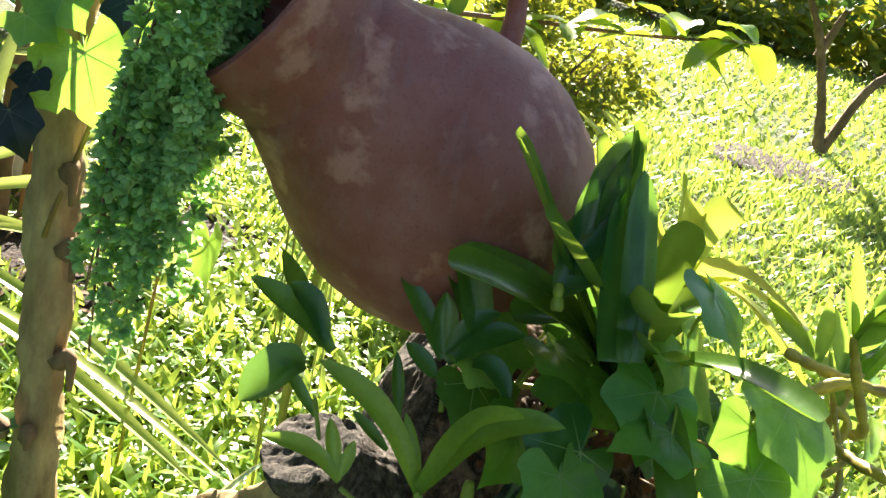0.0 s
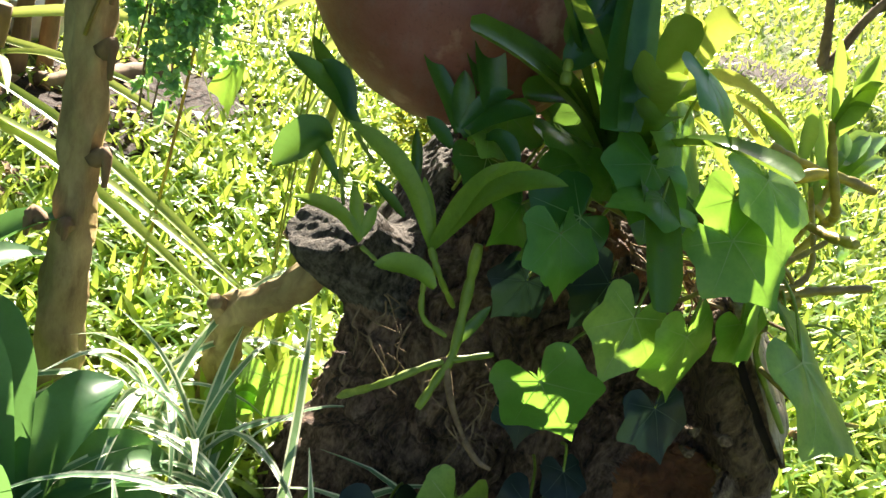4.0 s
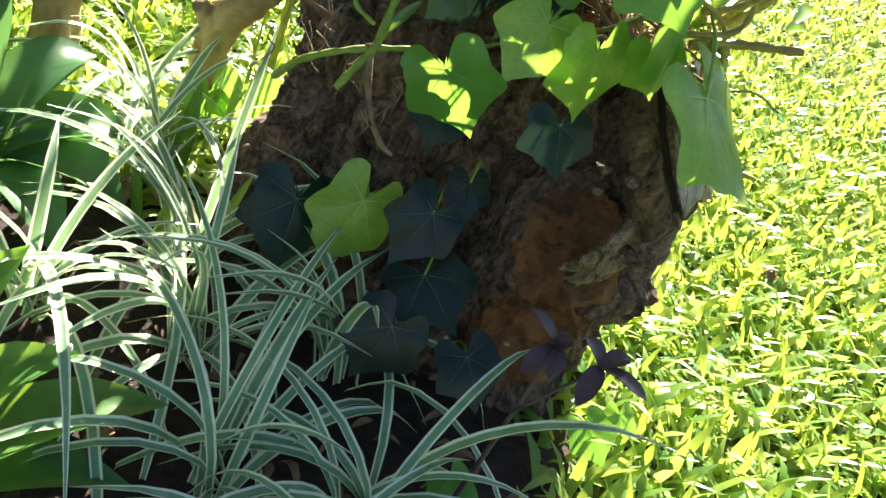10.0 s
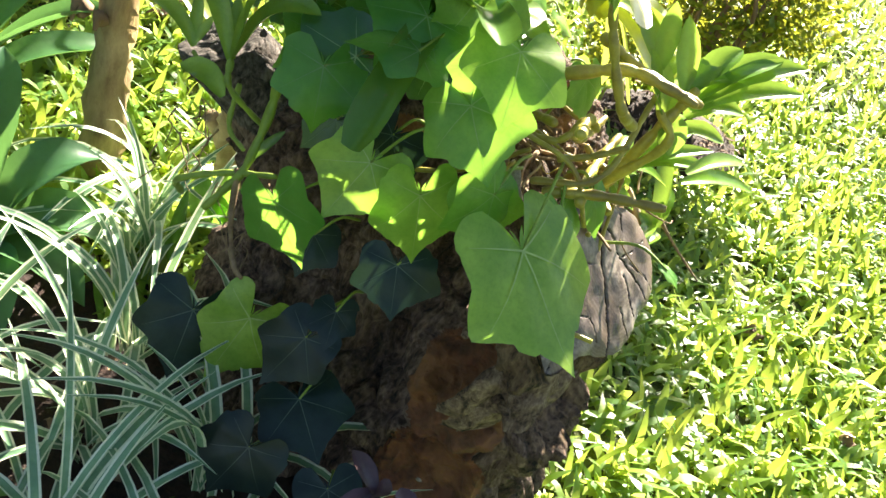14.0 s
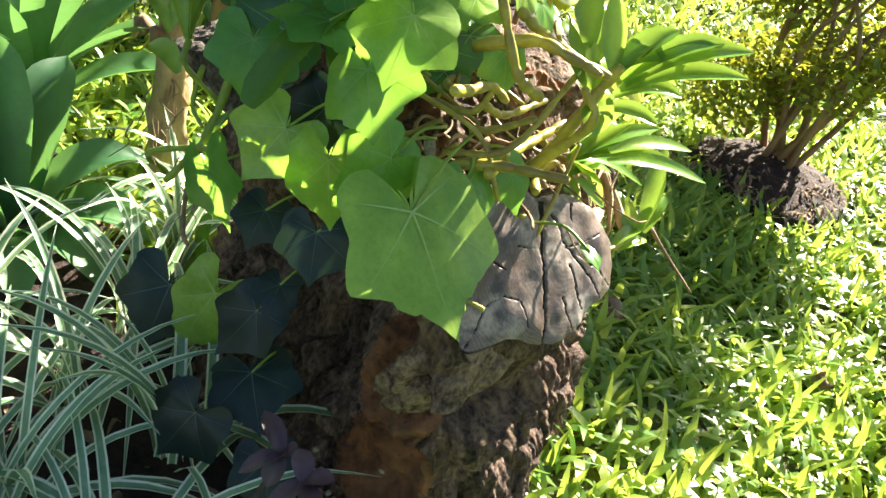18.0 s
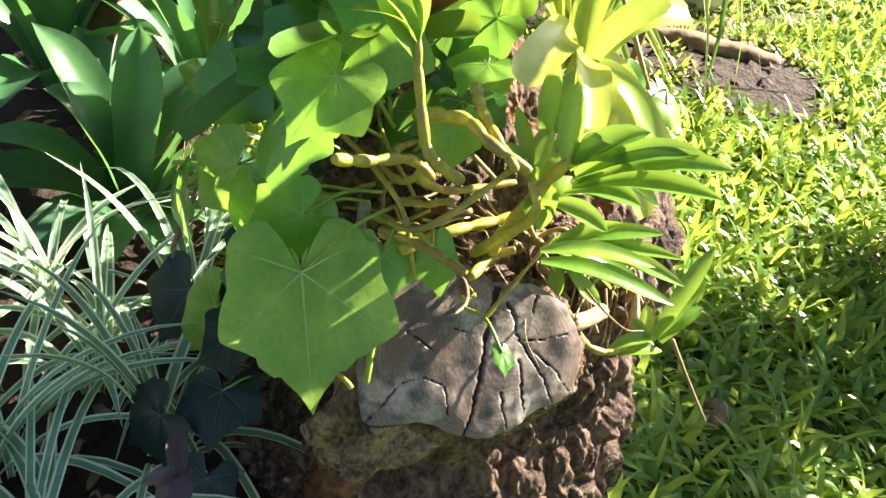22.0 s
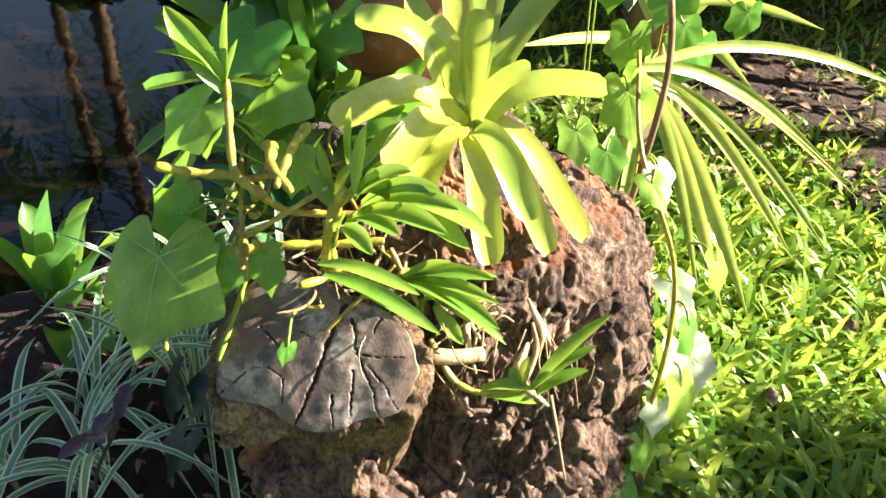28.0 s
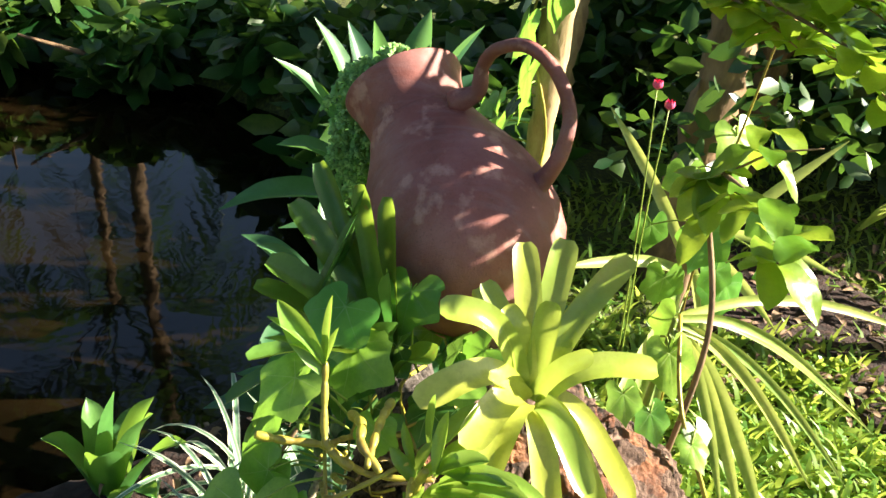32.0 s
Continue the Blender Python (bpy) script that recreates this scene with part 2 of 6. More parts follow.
# ---- mesh tools ----
def mesh_of(name, verts, faces, mats, idx=None, smooth=True):
    me = bpy.data.meshes.new(name)
    me.from_pydata([tuple(v) for v in verts], [], faces)
    for m in mats if isinstance(mats, (list, tuple)) else [mats]:
        me.materials.append(m)
    if idx is not None:
        me.polygons.foreach_set("material_index", idx)
    me.polygons.foreach_set("use_smooth", [smooth] * len(me.polygons))
    me.update()
    return me


def thing(name, at, label, category, group="", kind=""):
    ob = new(name)
    ob.empty_display_size = 0.05
    ob.location = at
    return tagged(ob, label, category, group, kind)


def part(name, data, parent, label=""):
    """A mesh in world metres, hung under a thing or a part."""
    ob = new(name, data)
    ob.parent = parent
    root, off = parent, Vector((0, 0, 0))
    while root:
        off += root.location
        root = root.parent
    ob.matrix_parent_inverse = Matrix.Translation(-off)
    if label:
        ob["label"] = label
    return ob


def solo(name, data, label, category, group="", kind=""):
    return tagged(new(name, data), label, category, group, kind)


def spline(pts, n):
    """Catmull-Rom through the points."""
    p = [np.array(q, float) for q in pts]
    if len(p) == 2:
        return np.array([p[0] + (p[1] - p[0]) * i / (n - 1) for i in range(n)])
    p = [2 * p[0] - p[1], *p, 2 * p[-1] - p[-2]]
    out = []
    for i in range(n):
        u = i / (n - 1) * (len(p) - 3)
        k = min(int(u), len(p) - 4)
        t = u - k
        a, b, c, d = p[k:k + 4]
        out.append(0.5 * (2 * b + (c - a) * t + (2 * a - 5 * b + 4 * c - d) * t * t + (3 * b - a - 3 * c + d) * t ** 3))
    return np.array(out)


def tube(pts, radii, n=24, sides=10, wob=0.0, seed=0, cap=True):
    """A bent round stem; returns verts and faces."""
    c = spline(pts, n)
    rr = np.interp(np.linspace(0, 1, n), np.linspace(0, 1, len(radii)), radii)
    tan = np.gradient(c, axis=0)
    tan /= np.linalg.norm(tan, axis=1)[:, None] + 1e-12
    ref = np.array([0.31, 0.17, 0.93]) if abs(tan[0][2]) < 0.9 else np.array([1.0, 0.1, 0.0])
    v, f = [], []
    for i in range(n):
        s = np.cross(tan[i], ref)
        s /= np.linalg.norm(s)
        q = np.cross(s, tan[i])
        for j in range(sides):
            a = 2 * math.pi * j / sides
            r = rr[i]
            if wob:
                r *= 1 + wob * noise.noise((c[i] * 22 + np.array([3 * math.cos(a), 3 * math.sin(a), seed])).tolist())
            v.append(c[i] + r * (math.cos(a) * s + math.sin(a) * q))
    for i in range(n - 1):
        for j in range(sides):
            k = (j + 1) % sides
            f.append((i * sides + j, i * sides + k, (i + 1) * sides + k, (i + 1) * sides + j))
    if cap:
        f.append(tuple(range(sides))[::-1])
        f.append(tuple(range((n - 1) * sides, n * sides)))
    return v, f


SHAPES = {
    "strap": [(0, 0.75), (0.15, 0.95), (0.5, 1.0), (0.8, 0.85), (0.93, 0.5), (1, 0.04)],
    "lance": [(0, 0.35), (0.2, 0.75), (0.5, 1.0), (0.75, 0.8), (0.92, 0.4), (1, 0.03)],
    "oval": [(0, 0.25), (0.15, 0.7), (0.4, 1.0), (0.7, 0.92), (0.9, 0.5), (1, 0.05)],
    "blunt": [(0, 0.8), (0.2, 0.85), (0.55, 0.97), (0.88, 0.98), (0.965, 0.84), (1, 0.5)],
    "agave": [(0, 0.6), (0.2, 0.72), (0.48, 1.0), (0.7, 0.8), (0.88, 0.38), (1, 0.01)],
    "blade": [(0, 0.7), (0.3, 1.0), (0.7, 0.8), (1, 0.05)],
}


def strap(pts, width, shape="strap", fold=0.25, n=14, across=4, up=(0, 0, 1), twist=0.0, wave=0.0, seed=0):
    """A leaf along the points: width in metres, folded like a shallow trough. Returns verts and faces."""
    c = spline(pts, n)
    tan = np.gradient(c, axis=0)
    tan /= np.linalg.norm(tan, axis=1)[:, None] + 1e-12
    prof = SHAPES[shape]
    v, f = [], []
    prev = None
    for i in range(n):
        u = i / (n - 1)
        s = np.cross(tan[i], np.array(up, float))
        if np.linalg.norm(s) < 0.15 and prev is not None:
            s = prev - tan[i] * (prev @ tan[i])
        s = s / (np.linalg.norm(s) + 1e-9)
        if prev is not None and s @ prev < 0:
            s = -s
        prev = s
        q = np.cross(s, tan[i])
        if twist:
            a = twist * u
            s, q = s * math.cos(a) + q * math.sin(a), q * math.cos(a) - s * math.sin(a)
        w = width * 0.5 * np.interp(u, [p[0] for p in prof], [p[1] for p in prof])
        for j in range(across + 1):
            x = 2 * j / across - 1
            lift = fold * w * (x * x) + (wave * w * math.sin(9 * u + seed + 2.5 * x) if wave else 0)
            v.append(c[i] + s * (w * x) + q * lift)
    for i in range(n - 1):
        for j in range(across):
            a = i * (across + 1) + j
            f.append((a, a + 1, a + across + 2, a + across + 1))
    return v, f


def joined(pieces):
    """Several (verts, faces) as one."""
    V, F = [], []
    for v, f in pieces:
        o = len(V)
        V.extend(v)
        F.extend([tuple(i + o for i in q) for q in f])
    return V, F


def arch(base, tip, rise, n=5, drop=0.0):
    """Points from base to tip that bow upwards by rise."""
    b, t = np.array(base, float), np.array(tip, float)
    return [b + (t - b) * u + np.array([0, 0, rise * math.sin(math.pi * u ** 0.8) - drop * u ** 3]) for u in np.linspace(0, 1, n)]


# ---- ground and pond ----
def pond(x, y):
    """Below 1 inside the pond."""
    return abs((x + 1.58) / 1.25) ** 3 + abs((y + 1.72) / 1.46) ** 3


def smooth(a, b, x):
    t = min(1, max(0, (x - a) / (b - a)))
    return t * t * (3 - 2 * t)


def ground_z(x, y):
    p = pond(x, y)
    z = -0.45 * (1 - smooth(0.55, 1.25, p))
    r = math.hypot(x, y)
    z -= 0.045 * smooth(0.3, 0.6, math.hypot(x + 0.1, y - 0.15)) * smooth(0.0, 0.3, max(x, y)) * (1 - 0.5 * smooth(2.0, 3.5, r))
    z += 0.012 * noise.noise((x * 2.2, y * 2.2, 0.3)) * min(1, r)
    z += 0.05 * noise.noise((x * 0.3, y * 0.3, 4.0)) * smooth(2, 8, r)
    return z


def build_ground():
    k = np.linspace(-1, 1, 201)
    g = np.sign(k) * (1.6 * np.abs(k) + 1.2 * np.abs(k) ** 3 + 420 * np.abs(k) ** 11)
    gx, gy = g - 0.5, g - 0.3
    v = [(x, y, ground_z(x, y)) for y in gy for x in gx]
    N = len(g)
    f = [(j * N + i, j * N + i + 1, (j + 1) * N + i + 1, (j + 1) * N + i) for j in range(N - 1) for i in range(N - 1)]
    return solo("ground", mesh_of("ground", v, f, M_GROUND), "grassy garden ground sloping into a muddy pond", "ground", "", "structure")


ground = build_ground()
wv = [(-3.0 + 2.75 * i / 24, -3.3 + 3.15 * j / 24, -0.11) for j in range(25) for i in range(25)]
wf = [(j * 25 + i, j * 25 + i + 1, (j + 1) * 25 + i + 1, (j + 1) * 25 + i) for j in range(24) for i in range(24)]
solo("water", mesh_of("water", wv, wf, M_WATER), "still brown pond water mirroring trees and sky", "pond", "", "structure")


def bedded(x, y):
    """Planted soil round the stump and pond, where no lawn grows."""
    if pond(x, y) < 2.2 or any((x - a) ** 2 + (y - b) ** 2 < r * r for a, b, r in ((-1.05, 1.65, 0.2), (-1.55, 1.05, 0.16), (-1.2, 1.3, 0.12), (-0.14, 1.57, 0.19))):
        return True
    return y < 0.02 - 0.25 * max(0, x) and x < 0.25 and x > -1.5 and not (x > 0.12 and y > -0.25)


def grass_patch(name, count, box, length, width, seed, label, keep=lambda x, y: True, seg=3):
    rng = np.random.default_rng(seed)
    x0, x1, y0, y1 = box
    V, F = [], []
    for _ in range(count):
        x, y = rng.uniform(x0, x1), rng.uniform(y0, y1)
        if bedded(x, y) or not keep(x, y):
            continue
        if noise.noise((x * 3.1, y * 3.1, 7.0)) < rng.uniform(-1.3, 0.0):
            continue
        L, w, a = rng.uniform(*length), rng.uniform(*width), rng.uniform(0, 2 * math.pi)
        lean = rng.uniform(0.35, 1.45)
        d = np.array([math.cos(a), math.sin(a), 0])
        s = np.array([-d[1], d[0], 0]) * w * 0.5
        p = np.array([x, y, ground_z(x, y) - 0.004])
        o = len(V)
        for i in range(seg + 1):
            u = i / seg
            th = lean * (0.5 + 0.8 * u)
            c = p + L * u * (d * math.sin(th) + np.array([0, 0, math.cos(th)]))
            ww = (0.75, 1.0, 0.8, 0.06)[i] if seg == 3 else (0.9, 1.0, 0.06)[i]
            V.append(c - s * ww)
            V.append(c + s * ww)
        for i in range(seg):
            F.append((o + 2 * i, o + 2 * i + 1, o + 2 * i + 3, o + 2 * i + 2))
    return solo(name, mesh_of(name, V, F, M_GRASS), label, "grass", "", "stuff")


grass_patch("lawn_grass", 40000, (-1.3, 1.15, -0.25, 2.3), (0.03, 0.095), (0.008, 0.018), 11, "short broad-bladed lawn grass, sunlit bright green")
grass_patch("lawn_grass", 22000, (-1.0, 3.2, -2.6, 2.4), (0.03, 0.075), (0.008, 0.014), 14, "short broad-bladed lawn grass, sunlit bright green", lambda x, y: x > 1.1 or y < -0.25, 2)
grass_patch("lawn_grass", 12000, (-3.4, -1.2, 0.2, 3.2), (0.03, 0.09), (0.008, 0.014), 15, "patchy grass and low weeds under the trees", lambda x, y: x > -2.2 or y > 0.8, 2)
grass_patch("lawn_grass", 38000, (-2.2, 3.2, 2.3, 6.0), (0.05, 0.11), (0.009, 0.016), 12, "short broad-bladed lawn grass, sunlit bright green", seg=2)
grass_patch("lawn_grass", 26000, (-4, 8, 6.0, 16.0), (0.07, 0.16), (0.02, 0.04), 13, "short broad-bladed lawn grass, sunlit bright green", seg=2)


# ---- stump ----
CUT, CUTN = np.array([0.10, 0.06, 0.41]), np.array([0.75, -0.15, 0.645])
CUTN = CUTN / np.linalg.norm(CUTN)
CU = np.cross([0, 0, 1.0], CUTN)
CU = CU / np.linalg.norm(CU)
CV = np.cross(CUTN, CU)


def capsule(p, a, b, r):
    a, b = np.array(a, float), np.array(b, float)
    t = np.clip(((p - a) @ (b - a)) / ((b - a) @ (b - a)), 0, 1)
    return np.linalg.norm(p - a - t[:, None] * (b - a), axis=1) - r


def blend(d1, d2, k):
    h = np.clip(0.5 + 0.5 * (d2 - d1) / k, 0, 1)
    return d2 * (1 - h) + d1 * h - k * h * (1 - h)


def hollow_gap(p):
    a = (np.linalg.norm((p - np.array([0.005, -0.112, 0.290])) / np.array([0.118, 0.10, 0.130]), axis=1) - 1) * 0.1
    b = (np.linalg.norm((p - np.array([0.045, -0.06, 0.12])) / np.array([0.065, 0.06, 0.07]), axis=1) - 1) * 0.06
    return np.minimum(a, b)


def stump_field(p):
    d = capsule(p, (-0.15, 0.19, 0.0), (-0.17, 0.17, 0.36), 0.185)
    for a, b, r, k in (((-0.13, 0.30, 0.05), (-0.16, 0.29, 0.33), 0.175, 0.06), ((-0.05, 0.10, 0.30), (0.11, 0.06, 0.40), 0.072, 0.035),
                       ((0.02, 0.09, -0.03), (0.05, 0.04, 0.24), 0.094, 0.04), ((-0.26, 0.10, 0.33), (-0.385, 0.015, 0.435), 0.05, 0.04),
                       ((-0.26, 0.08, 0.0), (-0.26, 0.07, 0.33), 0.08, 0.05), ((-0.22, 0.17, 0.40), (-0.22, 0.18, 0.46), 0.105, 0.05),
                       ((-0.14, 0.2, -0.06), (-0.14, 0.2, -0.05), 0.27, 0.1)):
        d = blend(d, capsule(p, a, b, r), k)
    d = np.maximum(d, (p - CUT) @ CUTN)
    d = np.maximum(d, ((p - np.array([-0.385, 0.015, 0.445])) @ np.array([-0.35, -0.25, 0.9])))
    return np.maximum(d, -hollow_gap(p))


def stump_body():
    """Gnarled stump: lobes for the sawn limb and the knob, a rotten hollow in its front."""
    NT, NP = 680, 350
    c = np.array([-0.13, 0.16, 0.20])
    th, ph = np.linspace(0, 2 * math.pi, NT, endpoint=False), np.linspace(0.03, math.pi - 0.5, NP)
    P, T = np.meshgrid(ph, th, indexing="ij")
    d = np.stack([np.sin(P) * np.cos(T), np.sin(P) * np.sin(T), np.cos(P)], -1).reshape(-1, 3)
    r = np.full(len(d), 0.02)
    live = np.arange(len(d))
    for _ in range(240):
        f = stump_field(c + d[live] * r[live][:, None])
        live, f = live[f <= -0.0008], f[f <= -0.0008]
        r[live] += np.clip(-f * 0.6, 0.0006, 0.02)
        if not len(live):
            break
    q = c + d * r[:, None]
    h = 0.004
    nrm = np.stack([stump_field(q + np.array(e) * h) - stump_field(q - np.array(e) * h) for e in ((1, 0, 0), (0, 1, 0), (0, 0, 1))], -1)
    nrm = nrm / (np.linalg.norm(nrm, axis=1)[:, None] + 1e-9) * 0.8 + d * 0.2
    gap, cut = hollow_gap(q), (q - CUT) @ CUTN
    v = []
    rot = gap < 0.012
    flat = cut > -0.006
    for k in range(len(q)):
        x, y, z = q[k]
        if flat[k]:
            amp = 0.0
        elif rot[k]:
            amp = 0.016 * noise.noise((x * 36, y * 36, z * 36)) + 0.014 * noise.noise((x * 14, y * 14, z * 14 + 3)) - 0.012 * abs(noise.noise((x * 85, y * 85, z * 60)))
        else:
            w, w2 = noise.noise((x * 9, y * 9, z * 9 + 9)), noise.noise((x * 21, y * 21, z * 21))
            e = noise.voronoi((x * 17 + 1.3 * w + 0.6 * w2, y * 17 - 1.3 * w + 0.6 * w2, z * 4.5 + 1.3 * w + 0.4 * w2))[0]
            plate = min(1.0, (e[1] - e[0]) / 0.5)
            rag = 1 - 2 * abs(noise.noise((x * 62 + 2 * w2, y * 62 - 2 * w2, z * 19 + 2 * w)))
            amp = -0.021 + 0.020 * plate ** 0.55 + 0.008 * rag * (0.4 + 0.6 * plate) + 0.0045 * noise.noise((x * 140, y * 140, z * 70)) + 0.026 * noise.noise((x * 7, y * 7, z * 7)) + 0.007 * w2
        if x < -0.29 and z > 0.34:
            amp *= 0.3
        elif z > 0.42:
            amp *= 0.6
        g = q[k] - CUT
        u, t = (g @ CU + 0.014, g @ CV - 0.003) if cut[k] > -0.09 and x > 0.0 else (0.0, 0.0)
        over = math.hypot(u, t) - 0.82 * heart_radius(math.atan2(t, u))
        if cut[k] > -0.09 and over > 0 and x > 0.0:
            fade = 1 - smooth(0.03, 0.09, -cut[k])
            dd = cut[k] - fade * min(0.06, 0.5 * over + 0.026)
            grain = 0.007 * noise.noise((u * 12, t * 12, dd * 150)) + 0.007 * abs(noise.noise((u * 35, t * 35, dd * 300))) - 0.004
            v.append(q[k] + nrm[k] * (amp * (1 - fade) + grain) - CUTN * fade * min(0.06, 0.5 * over + 0.026))
        else:
            v.append(q[k] + nrm[k] * amp)
    f, idx = [], []
    for i in range(NP - 1):
        for j in range(NT):
            k = (j + 1) % NT
            f.append((i * NT + j, (i + 1) * NT + j, (i + 1) * NT + k, i * NT + k))
            m = i * NT + j
            x, y, z = q[m]
            idx.append(1 if rot[m] or (z > 0.46 and x > -0.3 and noise.noise((x * 20, y * 20, z * 20)) > 0.15) else (3 if x < -0.29 and z > 0.37 else 2 if flat[m] or (cut[m] > -0.08 and x > 0.05 and y < 0.14) else 0))
    f.append(tuple(range(NT)))
    idx.append(1)
    return mesh_of("stump_body", v, f, [M_BARK, M_ROT, M_SIDE, M_KNOB], idx)


def sawn_mat():
    """Weathered end grain: rings about the pith, pale polished patches, brown stains and grey dirt."""
    m, n, l, b = material("sawn_wood")
    co = n.new("ShaderNodeTexCoord")
    warp = noise_tex(n, l, 16, 3)
    add = n.new("ShaderNodeMixRGB")
    add.blend_type, add.inputs[0].default_value = "ADD", 0.03
    l.new(co.outputs["Object"], add.inputs[1])
    l.new(warp.outputs["Color"], add.inputs[2])
    mp = n.new("ShaderNodeMapping")
    mp.inputs["Location"].default_value = (-0.107, -0.102, -0.44)
    l.new(add.outputs[0], mp.inputs[0])
    wv = n.new("ShaderNodeTexWave")
    wv.wave_type, wv.rings_direction = "RINGS", "SPHERICAL"
    wv.inputs["Scale"].default_value, wv.inputs["Distortion"].default_value, wv.inputs["Detail"].default_value = 75, 2.5, 5
    l.new(mp.outputs[0], wv.inputs["Vector"])
    big, mid, fine = noise_tex(n, l, 17, 4), noise_tex(n, l, 55, 5), noise_tex(n, l, 300, 5, 0.7)
    col = ramp(n, l, wv.outputs[0], [(0.0, (0.135, 0.098, 0.080)), (0.5, (0.165, 0.122, 0.10)), (1.0, (0.185, 0.14, 0.115))])
    col = mixed(n, l, ramp(n, l, big.outputs[0], [(0.36, (0.75, 0.75, 0.75)), (0.5, (0, 0, 0))]), col, (0.11, 0.06, 0.036))
    col = mixed(n, l, ramp(n, l, big.outputs[0], [(0.52, (0, 0, 0)), (0.66, (0.7, 0.7, 0.7))]), col, (0.56, 0.46, 0.39))
    col = mixed(n, l, ramp(n, l, mid.outputs[0], [(0.38, (0.8, 0.8, 0.8)), (0.52, (0, 0, 0))]), col, (0.05, 0.035, 0.028))
    col = mixed(n, l, ramp(n, l, fine.outputs[0], [(0.3, (0.5, 0.5, 0.5)), (0.5, (0, 0, 0))]), col, (0.05, 0.036, 0.03))
    l.new(col, b.inputs["Base Color"])
    l.new(ramp(n, l, mid.outputs[0], [(0.3, (0.36, 0.36, 0.36)), (0.7, (0.6, 0.6, 0.6))]), b.inputs["Roughness"])
    bump(n, l, mixed(n, l, 0.5, mid.outputs["Color"], fine.outputs["Color"]), b, 0.4, 0.003)
    return m


M_SAWN = sawn_mat()
M_CRACK = barky("crack", (0.012, 0.008, 0.006), (0.04, 0.028, 0.02), 60, (1, 1, 1), 0.002)
M_SPLINT = barky("pale_splinter", (0.2, 0.13, 0.07), (0.48, 0.36, 0.22), 50, (1, 1, 0.3), 0.004)


def on_cut(u, v, h=0.0):
    return CUT + CU * u + CV * v + CUTN * h


RIM = [(-0.128, 0.0), (-0.121, 0.041), (-0.103, 0.075), (-0.068, 0.092), (-0.022, 0.085), (0.000, 0.070), (0.043, 0.069), (0.077, 0.047), (0.093, 0.014), (0.090, -0.015),
       (0.076, -0.040), (0.045, -0.047), (0.018, -0.067), (-0.004, -0.073), (-0.033, -0.069), (-0.062, -0.056), (-0.080, -0.055), (-0.107, -0.063), (-0.121, -0.060), (-0.128, -0.033)]
RIMA = sorted((math.atan2(v - 0.003, u + 0.014), math.hypot(u + 0.014, v - 0.003)) for u, v in RIM)
RIMA = [(RIMA[-1][0] - 2 * math.pi, RIMA[-1][1]), *RIMA, (RIMA[0][0] + 2 * math.pi, RIMA[0][1])]


TURN = np.linspace(-math.pi, math.pi, 1441)
ROUND = sum(np.interp(TURN + e, [p[0] for p in RIMA], [p[1] for p in RIMA]) for e in (-0.06, 0.0, 0.06)) / 3 * (1 + 0.012 * np.sin(23 * TURN) * np.sin(7 * TURN + 1))


def heart_radius(a):
    """Outline of the sawn face: a notch above, two lobes, a wavy foot."""
    return ROUND[int((a + math.pi) / (2 * math.pi) * 1440) % 1441]


